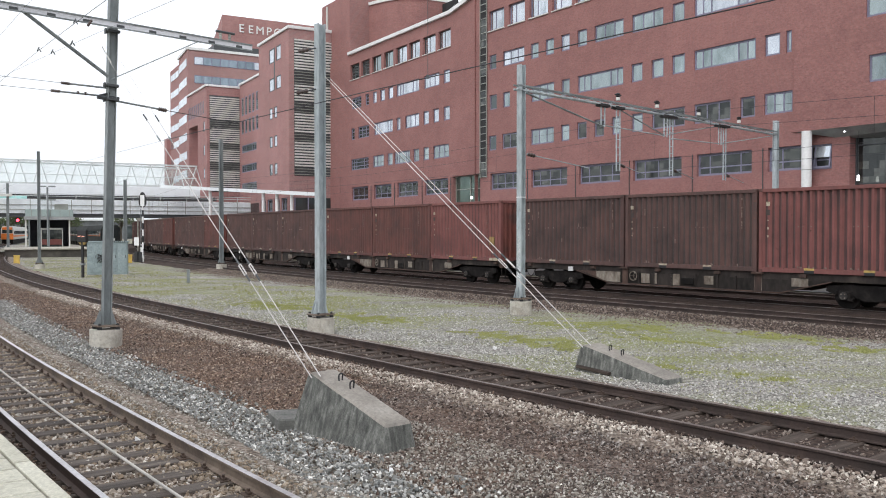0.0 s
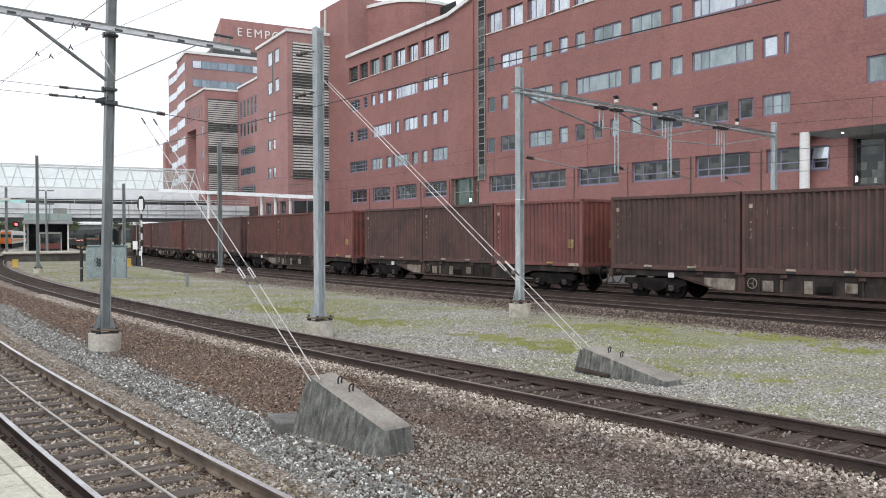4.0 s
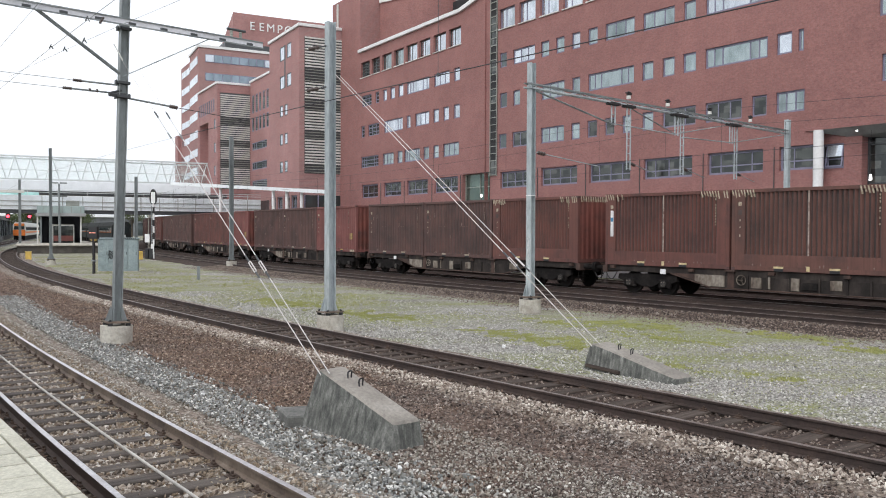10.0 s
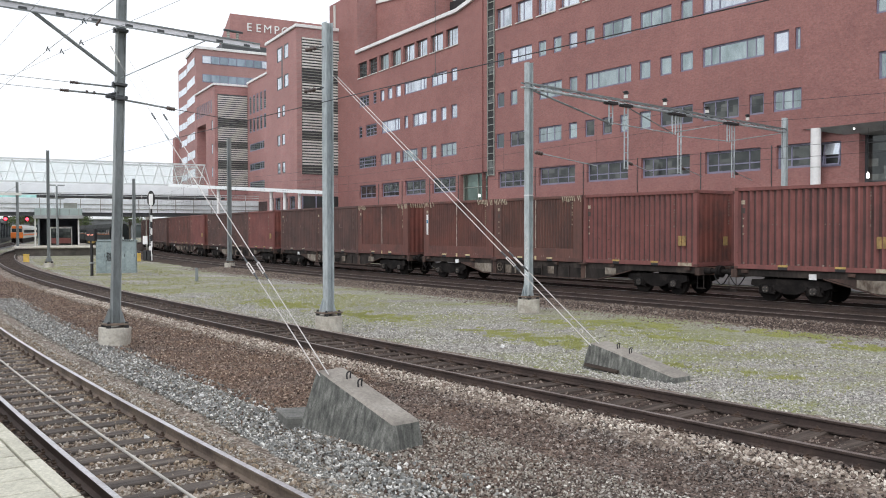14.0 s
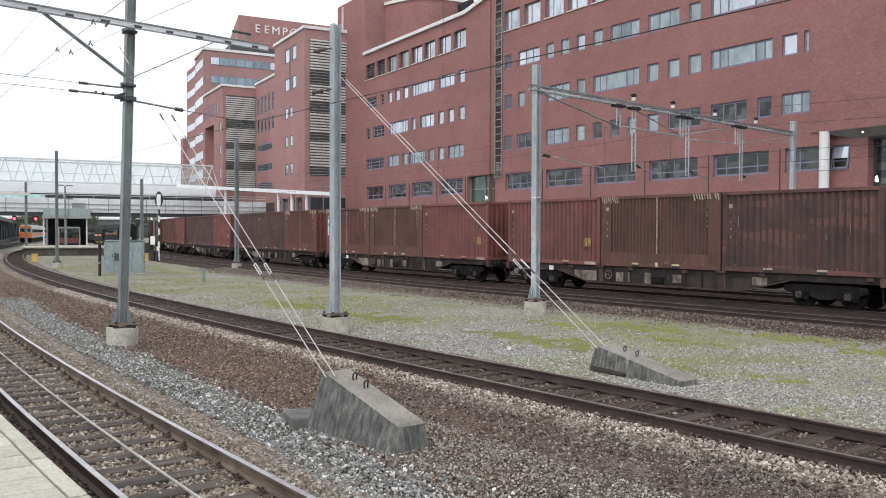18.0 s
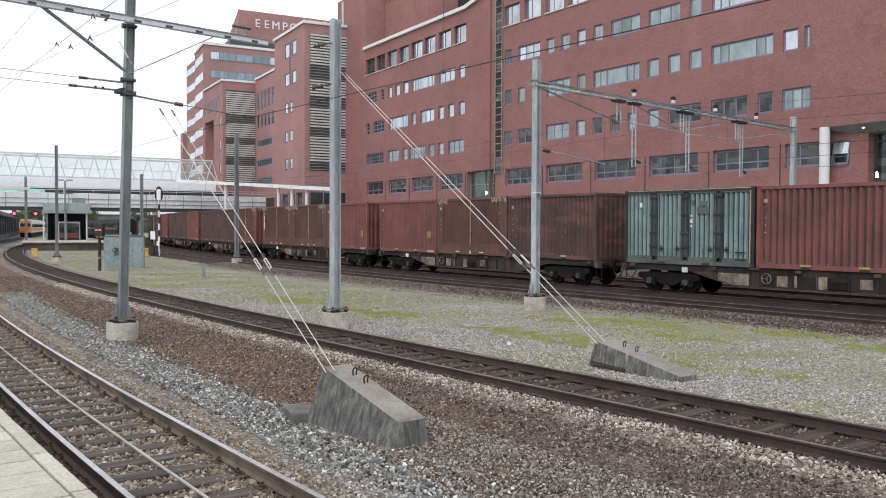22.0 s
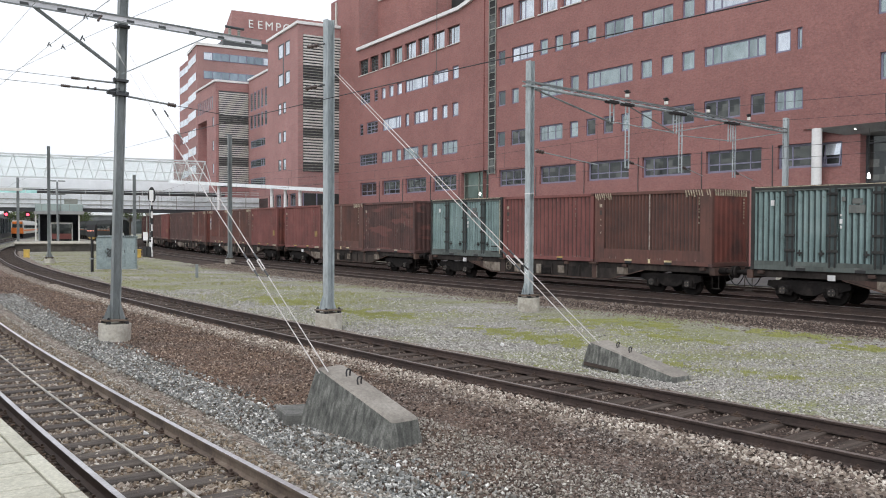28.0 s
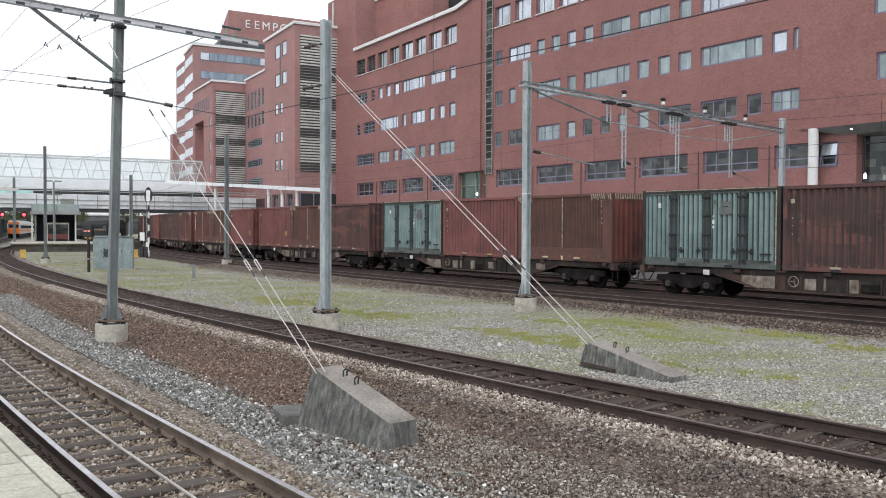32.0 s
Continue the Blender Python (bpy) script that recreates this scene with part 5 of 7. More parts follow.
near_line = thing("overhead_line", Matrix(), "thin double overhead line above the platform track", "overhead line", "overhead lines")
for o, z0 in ((0.0, 5.58), (0.05, 5.53)):
    part("contact_wire", Shape().path([NEAR.at(s, o, z0 + (0.03 if s < 8 else 0.03 + 0.004 * (s - 8))) for s in steps(-10, 55, 3)], 0.003, 5), STEEL_GREY, near_line)
part("crossing_wire", Shape().path([NEAR.at(s, 0.02, 5.15 + 0.06 * s) for s in steps(-4, 9, 1.5)], 0.0025, 5), STEEL_GREY, near_line)
part("carrier_wire", Shape().path([NEAR.at(s, 0.1, 6.85 - 0.5 * math.sin(math.pi * ((s + 10) % 44) / 44)) for s in steps(-10, 55, 2)], 0.003, 5), STEEL_GREY, near_line)
for s, o, z in ((2.75, 0.0, 5.61), (5.04, 0.0, 5.61), (2.84, 0.02, 5.32), (4.0, 0.02, 5.39)):
    q = NEAR.at(s, o, z)
    part("wire_hook", Shape().tube(q + Vector((0, 0, 0.05)), q + Vector((-0.025, -0.015, -0.02)), 0.009, 6).tube(q + Vector((0, 0, 0.02)), q + Vector((0.025, 0.015, -0.025)), 0.009, 6), FRAME_DARK, near_line)
hang = NEAR.at(1.75, 0.05, 5.44)
part("drop_insulator", insulator(Shape(), hang, hang + Vector((-0.05, -0.02, -0.09)), 0.02, 3), INSUL, near_line)
wire("feeder_wire", [MID.at(s, 0.25, 5.75) for s in steps(5, 44, 3)], 0.011, WIRE_DARK, "dark overhead wire above the middle track")
# Far stretch drawn thinner and paler, with sky glow put into its grey.
wire("feeder_wire", [MID.at(s, 0.25, 5.75 + 0.00004 * (s - 44) ** 2) for s in steps(44, 170, 3)], 0.006, STEEL_GREY, "thin grey overhead wire above the curving track")
catenary(lambda s, o=0.0, z=0.0: freight(s, o + GAP_2, z), -40, 150, 0.0, 5.35, 6.95, 50, 0.2, "overhead line above the empty freight track", 0.007)
catenary(lambda s, o=0.0, z=0.0: freight(s, o, z), -40, 150, 0.0, 5.35, 6.95, 50, 0.5, "overhead line above the freight train", 0.007)
clip = thing("wire_clamp", Matrix.Translation(MID.at(29.8, 0.25, 5.78)), "small dark wire clamp with a long dropper on the overhead wire", "wire clamp")
part("clamp", Shape().box(-0.03, 0.03, -0.018, 0.018, -0.05, 0.025, 0.006).tube((0, 0, 0.02), (0, 0, 2.2), 0.006, 6), FRAME_DARK, clip)

# ---- anchor blocks and their stays ----


def anchor_block(x, y, deg, length, top, foot, h0, h1, z, label, mid=0.0):
    """A concrete wedge: x runs from its low end to its high end."""
    t = thing("anchor_block", pose(x, y, z, 0, 0, deg), label, "anchor block", "anchor blocks")
    bm = bmesh.new()
    L, w = length, top / 2
    prof = [(-0.03, -0.3), (L + 0.16, -0.3), (L + 0.02, h1 - 0.05), (L - 0.08, h1), (0.05, h0)]
    lo = [bm.verts.new((p[0], mid + (0.14 - foot / 2 if p[1] < 0 else -top / 2), p[1])) for p in prof]
    hi = [bm.verts.new((p[0], mid + (0.07 + foot / 2 if p[1] < 0 else top / 2), p[1])) for p in prof]
    bm.faces.new(lo)
    bm.faces.new(hi[::-1])
    for i in range(5):
        bm.faces.new((lo[i], lo[(i + 1) % 5], hi[(i + 1) % 5], hi[i]))
    bmesh.ops.recalc_face_normals(bm, faces=bm.faces[:])
    bmesh.ops.bevel(bm, geom=bm.edges[:], offset=0.03, segments=1, affect="EDGES")
    bm.normal_update()
    for f in bm.faces:
        # Upward faces take the paler, browner concrete; all others the dark one.
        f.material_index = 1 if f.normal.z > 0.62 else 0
    bmesh.ops.triangulate(bm, faces=[f for f in bm.faces if len(f.verts) > 4])
    bmesh.ops.subdivide_edges(bm, edges=[e for e in bm.edges if e.calc_length() > 0.25], cuts=3, use_grid_fill=True)
    for v in bm.verts:
        v.co += Vector(noise.noise_vector(v.co * 6.0 + Vector((x, y, 0)))) * 0.008
    me = bpy.data.meshes.new("block")
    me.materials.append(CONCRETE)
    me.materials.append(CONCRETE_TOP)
    bm.to_mesh(me)
    bm.free()
    part("block", me, None, t)
    slope = (h1 - h0) / L
    for k in (0.60, 0.745):
        zz = h0 + slope * L * k
        ring = [(L * k + 0.02 * math.sin(i), mid - 0.03 + 0.034 * math.cos(a), zz - 0.01 + 0.135 * math.sin(a) ** 0.6) for i, a in enumerate([math.pi * j / 8 for j in range(9)])]
        part("lifting_eye", Shape().path(ring, 0.012, 6), BLACK, t, "rusty dark lifting eye")
    return t


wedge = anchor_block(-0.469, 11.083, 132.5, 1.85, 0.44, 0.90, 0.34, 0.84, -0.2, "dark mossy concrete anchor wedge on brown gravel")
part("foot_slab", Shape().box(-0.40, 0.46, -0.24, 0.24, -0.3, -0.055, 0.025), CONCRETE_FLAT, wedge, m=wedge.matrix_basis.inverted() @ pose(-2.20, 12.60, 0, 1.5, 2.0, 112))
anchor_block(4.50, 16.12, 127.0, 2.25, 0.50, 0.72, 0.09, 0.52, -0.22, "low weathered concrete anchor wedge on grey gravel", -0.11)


def stay(a, b, label, f=0.72, r=0.011, r_top=None):
    """A stay rod with its turnbuckle and the insulator near its top."""
    a, b = Vector(a), Vector(b)
    t = thing("stay_rod", Matrix(), label, "stay rod", "stay rods")
    p = lambda k: a + (b - a) * k
    e = 1.0 / (b - a).length
    if r_top:
        part("top_wire", Shape().tube(p(0), p(0.30), r_top, 6), WIRE_LIGHT, t)
    part("upper_rod", Shape().tube(p(0.30 if r_top else 0), p(f - 0.16 * e), r, 8), WIRE_LIGHT, t)
    part("lower_rod", Shape().tube(p(f + 0.16 * e), p(1), r, 8), WIRE_LIGHT, t)
    part("coupling", Shape().tube(p(0.36), p(0.36 + 0.25 * e), r * 2.0, 8), STEEL_GREY, t)
    s = (b - a).normalized().orthogonal().normalized() * 0.02
    for k in (-1, 1):
        part("turnbuckle_bar", Shape().tube(p(f - 0.15 * e) + s * k, p(f + 0.15 * e) + s * k, 0.011, 6), WIRE_LIGHT, t)
        part("end_ring", Shape().tube(p(f + 0.15 * k * e) - s * 1.3, p(f + 0.15 * k * e) + s * 1.3, 0.014, 6), WIRE_LIGHT, t)
        part("collar", Shape().tube(p(f + 0.17 * k * e), p(f + 0.36 * k * e), r * 1.9, 8), FRAME_DARK, t, "dark threaded collar")
    return t


stay((-3.18, 24.1, 7.06), (2.98, 17.30, 0.30), "pale steel stay rod with a turnbuckle from mast to block", 0.755)
stay((-3.05, 24.2, 7.02), (3.20, 17.62, 0.30), "pale steel stay rod with a turnbuckle from mast to block", 0.755)
for o in (0.0, 0.24):
    a, b = Vector((-8.22 + o, 21.3 + o * 0.8, 6.98)), Vector((-1.775 + 0.45 * o, 11.95 + o * 0.5, 0.60))
    stay(a, b, "pale steel stay rod with a turnbuckle down to the wedge", 0.775, 0.0085, 0.004)
    q = a + (b - a) * 0.27
    d = (b - a).normalized()
    tagged(part("stay_insulator", insulator(Shape(), q, q + d * 0.35, 0.02, 4), FRAME_DARK), "grey ribbed insulator on a stay rod", "insulator")

# ---- trackside things ----
plank = thing("timber_offcut", pose(3.22, 17.42, -0.2, 0, 3, -53), "dark weathered timber offcut lying on the gravel", "timber")
part("timber", Shape().box(-0.45, 0.45, -0.05, 0.05, -0.02, 0.05, 0.01), SLEEPER_OLD, plank)
cab = thing("relay_cabinet", plan((-23.42, 56.8), -16.0), "grey-green double relay cabinet with scrawled marks", "relay cabinet")
part("body", Shape().box(0, 2.55, 0, 0.75, -0.2, 1.95, 0.02), CAB_GREY, cab)
part("lid", Shape().box(-0.06, 2.61, -0.06, 0.8, 1.952, 2.05, 0.02), CAB_GREY, cab)
for i in range(4):
    d = part("door", Shape().box(0.06 + 0.62 * i, 0.62 + 0.62 * i, -0.03, -0.002, -0.05, 1.88, 0.008), CAB_GREY, cab)
    part("handle", Shape().box(0.54 + 0.62 * i, 0.58 + 0.62 * i, -0.06, -0.03, 0.9, 1.1), FRAME_DARK, d)
part("plinth", Shape().box(-0.05, 2.6, -0.05, 0.8, -0.3, -0.202), CONCRETE_PALE, cab)
scr = Shape()
for i in range(16):
    a = i * 2.4
    scr.tube((0.85 + 0.22 * math.cos(a), -0.036, 0.9 + 0.3 * math.sin(a * 1.3)), (0.85 + 0.22 * math.cos(a + 2), -0.036, 0.9 + 0.3 * math.sin(a * 1.3 + 2)), 0.018, 4)
for i in range(9):
    scr.box(1.3 + 0.13 * i, 1.37 + 0.13 * i, -0.066, -0.061, 1.97, 2.04)
part("scrawl", scr, BLACK, cab, "black unreadable scrawl bars")

spd = thing("indicator_post", pose(-22.7, 54.4, 0, 0, 0, -20), "black track indicator with an amber row of lamps", "track indicator")
part("post", Shape().box(-0.07, 0.07, -0.07, 0.07, -0.25, 2.1, 0.01), BLACK, spd)
part("board", Shape().box(-0.34, 0.34, -0.12, 0.12, 2.0, 2.78, 0.02), BLACK, spd)
for i in range(5):
    part("lamp", Shape().box(-0.25 + 0.11 * i, -0.20 + 0.11 * i, -0.135, -0.122, 2.36, 2.42), LED_ORANGE, spd)
part("foot_ring", Shape().prism([(-0.16, 1.86), (0.16, 1.86), (0.3, 2.0), (-0.3, 2.0)], -0.06, 0.06, "y"), YELLOW, spd)
part("clamp", Shape().box(-0.14, 0.14, -0.1, 0.1, 0.55, 0.65), STEEL_GREY, spd)

sig = thing("railway_signal", pose(-28.3, 81.7, 0, 0, 0, -20), "black signal head with white backing on a striped post", "railway signal")
for i in range(9):
    part("post_band", Shape().tube((0, 0, -0.2 + 0.62 * i), (0, 0, -0.2 + 0.62 * (i + 1)), 0.09, 10), WHITE_PAINT if i % 2 == 0 else BLACK, sig)
hd = part("head", Shape().prism([(0.45 * math.cos(a), 5.55 + (0.95 if math.sin(a) > 0 else 0.55) * math.sin(a)) for a in [2 * math.pi * i / 20 for i in range(20)]], -0.05, 0.0, "y"), BLACK, sig)
part("backing", Shape().box(-0.24, 0.24, -0.075, -0.052, 5.15, 6.2, 0.01), WHITE_PAINT, hd)
for i in range(12):
    part("rung", Shape().tube((-0.35, 0.12, 0.3 + 0.38 * i), (-0.05, 0.12, 0.3 + 0.38 * i), 0.025, 5), WHITE_PAINT if i % 2 else STEEL_GREY, sig)
part("ladder_rail", Shape().tube((-0.35, 0.12, -0.1), (-0.35, 0.12, 4.9), 0.03, 6), STEEL_GREY, sig)
part("plate", Shape().box(-1.0, -0.45, -0.06, -0.03, 1.35, 2.15), WHITE_PAINT, sig)
part("plate", Shape().box(-0.2, 0.12, -0.13, -0.1, 0.2, 1.2), WHITE_PAINT, sig)
for x in (-0.7, -0.2):
    part("equipment_box", Shape().box(x - 0.2, x + 0.2, -0.2, 0.2, -0.22, 0.75, 0.02), BLACK, sig)
for x, y, s in ((-28.8, 79.3, 0.55), (-38.1, 77.0, 0.5)):
    if s:
        b = thing("yellow_box", pose(x, y, -0.22, 0, 0, 25), "small yellow equipment box on the gravel", "equipment box", "equipment boxes")
        part("body", Shape().box(-s / 2, s / 2, -s / 2, s / 2, 0, 0.72, 0.03), plain("yellow_paint", (0.62, 0.42, 0.10), 0.6, 0, 0.3), b)
        part("lid", Shape().box(-s / 2 - 0.03, s / 2 + 0.03, -s / 2 - 0.03, s / 2 + 0.03, 0.722, 0.77, 0.02), plain("yellow_lid", (0.7, 0.48, 0.08), 0.5), b)
b = thing("marker_post", pose(-14.2, 48.4, -0.25, 0, 0, 10), "short grey marker post in the gravel", "marker post")
part("post", Shape().box(-0.08, 0.08, -0.05, 0.05, 0, 0.78, 0.015), STEEL_GREY, b)

# ---- footbridge ----
BR = Matrix.Translation((-35.5, 125.5, 0)) @ Matrix.Rotation(radians(29.0), 4, "Z")
bridge = thing("footbridge", BR, "pale glazed footbridge with a steel truss over the tracks", "footbridge")
part("deck", Shape().box(-90, 0.5, 0, 5, 7.75, 9.15, 0.03), FASCIA, bridge, "grey-white deck edge")
# solid dark box paints the shade under the deck
part("deck_shadow_gap", Shape().box(-90, 3, 0.4, 5, 7.3, 7.75), FRAME_DARK, bridge)
part("glazing", Shape().box(-90, 0, 0.25, 0.3, 9.3, 12.2), BRIDGE_GLASS, bridge)
part("glazing", Shape().box(-90, 0, 4.7, 4.75, 9.3, 12.2), BRIDGE_GLASS, bridge)
part("glass_roof", Shape().box(-90, 0, 0.25, 4.75, 12.3, 12.36), BRIDGE_GLASS, bridge)
for z in (9.2, 12.25):
    part("chord", Shape().box(-90, 0.1, 0.0, 0.2, z, z + 0.2), TRUSS, bridge)
    part("chord", Shape().box(-90, 0.1, 4.8, 5.0, z, z + 0.2), TRUSS, bridge)
part("handrail", Shape().box(-90, 0.0, 0.08, 0.14, 10.5, 10.58), TRUSS, bridge)
x = -88.0
while x < -0.5:
    part("diagonal", Shape().tube((x, 0.1, 9.35), (x + 0.85, 0.1, 12.3), 0.06, 6), TRUSS, bridge)
    part("diagonal", Shape().tube((x + 1.7, 0.1, 9.35), (x + 0.85, 0.1, 12.3), 0.06, 6), TRUSS, bridge)
    x += 1.95 if int(x) % 3 else 2.6
part("lower_deck", Shape().box(-90, 6, -7, -3, 5.05, 6.9, 0.03), plain("grey_deck_panel", (0.76, 0.80, 0.83), 0.5, 0, 0.12), bridge, "grey panelled lower deck")
for xx in steps(-88, 4, 2.4):
    part("panel_joint", Shape().box(xx, xx + 0.08, -7.04, -7.002, 5.1, 6.85), SLAT_G, bridge)
for z in (5.5, 6.1, 7.25, 7.55):
    part("lower_rail", Shape().box(-90, 6, -7.1, -7.04, z, z + 0.08), SLAT_G if z < 7 else TRUSS, bridge)
for xx in steps(-88, 4, 3.6):
    part("rail_post", Shape().box(xx, xx + 0.07, -7.1, -7.04, 6.902, 7.55), TRUSS, bridge)
part("turquoise_glazing", Shape().box(-62, -22.7, -2.9, -2.8, 6.92, 7.40), plain("turquoise_glass", (0.42, 0.72, 0.68), 0.3), bridge, "bright turquoise glass strip")
part("under_beam", Shape().box(-90, 6, -6.8, -3, 4.6, 5.04), FRAME_DARK, bridge)
for xx in (-75, -8):
    part("pier", Shape().box(xx, xx + 0.6, 2.0, 2.6, -0.3, 7.74), CONCRETE_PALE, bridge)
walkw = thing("covered_walkway", Matrix(), "white sloping walkway roof on round white posts", "walkway roof")
W0, W1 = Vector((-38.0, 118.0, 8.75)), Vector((-13.22, 95.31, 6.68))
ww = (W1 - W0).normalized()
sd = Vector((-ww.y, ww.x, 0)).normalized() * 0.55
part("roof_slab", Shape().sweep([[p - sd, p + sd, p + sd + Vector((0, 0, 0.42)), p - sd + Vector((0, 0, 0.42))] for p in (W0, W1)]), FASCIA, walkw)
for f in (0.346, 0.687, 0.767, 0.851):
    p = W0 + (W1 - W0) * f
    part("post", Shape().tube((p.x, p.y, -0.2), p, 0.20, 14), WHITE_PAINT, walkw, "round white post")

# ---- far platform ----
FP = Matrix.Translation((-49.0, 96.0, 0)) @ Matrix.Rotation(radians(26.3), 4, "Z")
far_pl = thing("far_platform", FP, "pale far platform with a dark shelter under the bridge", "platform")
part("wall", Shape().box(0.15, 9.05, 0.2, 27.9, -0.25, 0.598), PLAT_WALL, far_pl)
part("slab", Shape().box(0, 9.2, 0, 28, 0.60, 0.78, 0.03), CONCRETE_PALE, far_pl)
part("edge", Shape().box(-0.1, 9.3, -0.12, 0.0, 0.66, 0.79), CONCRETE_PALE, far_pl)
sh = thing("platform_shelter", FP @ pose(2.75, 12.0, 0.78), "dark glazed platform shelter with a grey-green fascia", "platform shelter")
part("roof", Shape().box(-0.4, 5.15, -0.6, 5, 3.86, 4.75, 0.03), plain("grey_green_panel", (0.34, 0.42, 0.41), 0.5, 0, 0.12), sh)
part("eave_beam", Shape().box(-0.55, 5.3, -0.75, 5.1, 3.45, 3.855, 0.02), plain("grey_fascia", (0.33, 0.34, 0.34), 0.6, 0, 0.12), sh)
for x in (0.3, 1.4, 2.5, 3.6, 4.7):
    part("roof_rail", Shape().box(x - 0.03, x + 0.03, -0.66, -0.61, 3.9, 4.7), SLAT_G, sh)
part("roof_plant", Shape().box(3.0, 4.6, 0.5, 2.2, 4.752, 5.5, 0.02).box(-0.2, 1.6, 1.0, 2.6, 4.752, 5.15, 0.02), SLAT_G, sh)
part("back", Shape().box(0, 4.8, 3.9, 4.0, 0, 3.45), plain("dark_violet_wall", (0.06, 0.06, 0.075), 0.8, 0, 0.3), sh)
part("side", Shape().box(0, 0.1, 0, 3.9, 0, 3.45), GLASS_DARK, sh)
part("side", Shape().box(4.7, 4.8, 0, 3.9, 0, 3.45), GLASS_DARK, sh)
kiosk = part("kiosk", Shape().box(1.5, 3.9, 1.2, 2.6, 0, 2.3, 0.05), GLASS_VIEW, sh, "glazed waiting booth with a pale frame")
part("kiosk_frame", Shape().box(1.4, 4.0, 1.1, 1.196, 2.2, 2.4).box(1.4, 1.5, 1.1, 1.196, 0, 2.2).box(3.9, 4.0, 1.1, 1.196, 0, 2.2), SLAT_W, kiosk)
part("kiosk_base", Shape().box(1.52, 3.88, 1.12, 1.19, 0.25, 0.95), plain("dull_red_panel", (0.22, 0.07, 0.06), 0.6), kiosk)
for x, c in ((0.05, STEEL_GREY), (2.3, STEEL_GREY), (4.72, SLAT_W), (-0.35, SLAT_W)):
    part("post", Shape().box(x - 0.09, x + 0.09, -0.2, 0.0, 0, 3.45), c, sh)
lp = thing("platform_lamp", FP @ pose(4.9, 11.0, 0.78), "grey platform lamp post with twin heads", "lamp post", "platform lamps")
part("post", Shape().tube((0, 0, 0), (0, 0, 7.6), 0.11, 8), STEEL_GREY, lp)
for s in (-1, 1):
    for z in (7.6, 5.9):
        part("lamp_head", Shape().box(0.1 * s if s > 0 else -0.95, 0.95 if s > 0 else -0.1, -0.1, 0.1, z, z + 0.16, 0.02), STEEL_GREY, lp)
loco = thing("locomotive", plan((-101.5, 200.8), -23.3), "orange train front with pale grey carriages beyond the platform", "train")
part("body", Shape().prism([(-1.35, 0.9), (1.35, 0.9), (1.35, 3.3), (1.0, 4.1), (-1.0, 4.1), (-1.35, 3.3)], 0, 70, "y"), plain("grey_train_side", (0.55, 0.55, 0.53), 0.5, 0, 0.15), loco)
part("front", Shape().box(-1.3, 1.3, -0.3, -0.002, 0.9, 2.3, 0.08).box(-1.1, 1.1, -0.2, -0.002, 3.2, 3.8, 0.08), ORANGE, loco)
part("windscreen", Shape().box(-1.1, 1.1, -0.12, -0.002, 2.35, 3.15), GLASS_DARK, loco)
part("stripe", Shape().box(1.352, 1.39, 0.5, 69.5, 1.5, 1.9), ORANGE, loco)
part("window_band", Shape().box(1.352, 1.385, 1.5, 69.0, 2.2, 2.95), GLASS_DARK, loco)
part("underframe", Shape().box(-1.2, 1.2, 0.2, 69.5, -0.27, 0.898), BOGIE, loco)
sg = thing("platform_signals", FP @ pose(-2.4, 23, 0), "red glowing signal lamps over the platform track", "signal")
part("gantry", Shape().box(-3, 6.5, -0.08, 0.08, 4.9, 5.1).box(6.4, 6.6, -0.1, 0.1, 0, 5.0), FRAME_DARK, sg)
for x in (1.25, 3.9):
    b = part("lamp_box", Shape().box(x - 0.28, x + 0.28, -0.2, 0.1, 3.98, 4.9, 0.04), BLACK, sg)
    part("lamp", Shape().tube((x, -0.26, 4.3), (x, -0.2, 4.3), 0.2, 14), LED_RED, b)
can = thing("platform_canopy", plan((-72.0, 130.5), -25.7), "long dark platform canopy and hall beside the tracks", "canopy")
part("platform_edge", Shape().box(-14, 0.6, -4, 160, -0.3, 0.78, 0.03), PAVE_FAR, can)
part("hall_wall", Shape().box(-12, 0, 0, 158, 0.782, 4.6), weathered("navy_hall_panel", (0.022, 0.025, 0.034), (0.015, 0.017, 0.022), (0.035, 0.038, 0.05), 0.9, 0, 0.5, 4, spec=0.05), can)
part("roof", Shape().box(-13, 0.5, -1, 159, 4.604, 5.4, 0.03), FRAME_DARK, can)
for k in range(12):
    part("post", Shape().box(0.25, 0.42, 6.0 + 12 * k, 6.2 + 12 * k, 0.782, 4.6), STEEL_GREY, can)
for y in (52, 57, 62.5):
    part("sign_bar", Shape().box(0.02, 0.06, y, y + 3.2, 2.9, 3.25), MARK_FAINT, can, "pale unreadable sign bar")

# a parked train and the trees beyond the bridge
DULL_TRAIN = weathered("sooty_train_paint", (0.04, 0.043, 0.043), (0.025, 0.027, 0.027), (0.06, 0.064, 0.062), 0.85, 0, 0.8, 8, spec=0.1)
pt = thing("parked_train", FP @ pose(14.5, 34, 0, 0, 0, 2), "dull grey-green parked train beyond the signals", "train")
for i in range(3):
    y = i * 20.5
    part("carriage", Shape().prism([(-1.4, 0.9), (1.4, 0.9), (1.4, 3.1), (1.0, 3.75), (-1.0, 3.75), (-1.4, 3.1)], y, y + 19.6, "y"), DULL_TRAIN, pt)
    for j in range(9):
        part("side_window", Shape().box(1.402, 1.43, y + 1 + 2.05 * j, y + 2.5 + 2.05 * j, 2.0, 2.8).box(-1.43, -1.402, y + 1 + 2.05 * j, y + 2.5 + 2.05 * j, 2.0, 2.8), GLASS_DARK, pt)
part("front_window", Shape().box(-1.1, 1.1, -0.04, -0.002, 2.0, 3.0), GLASS_DARK, pt)
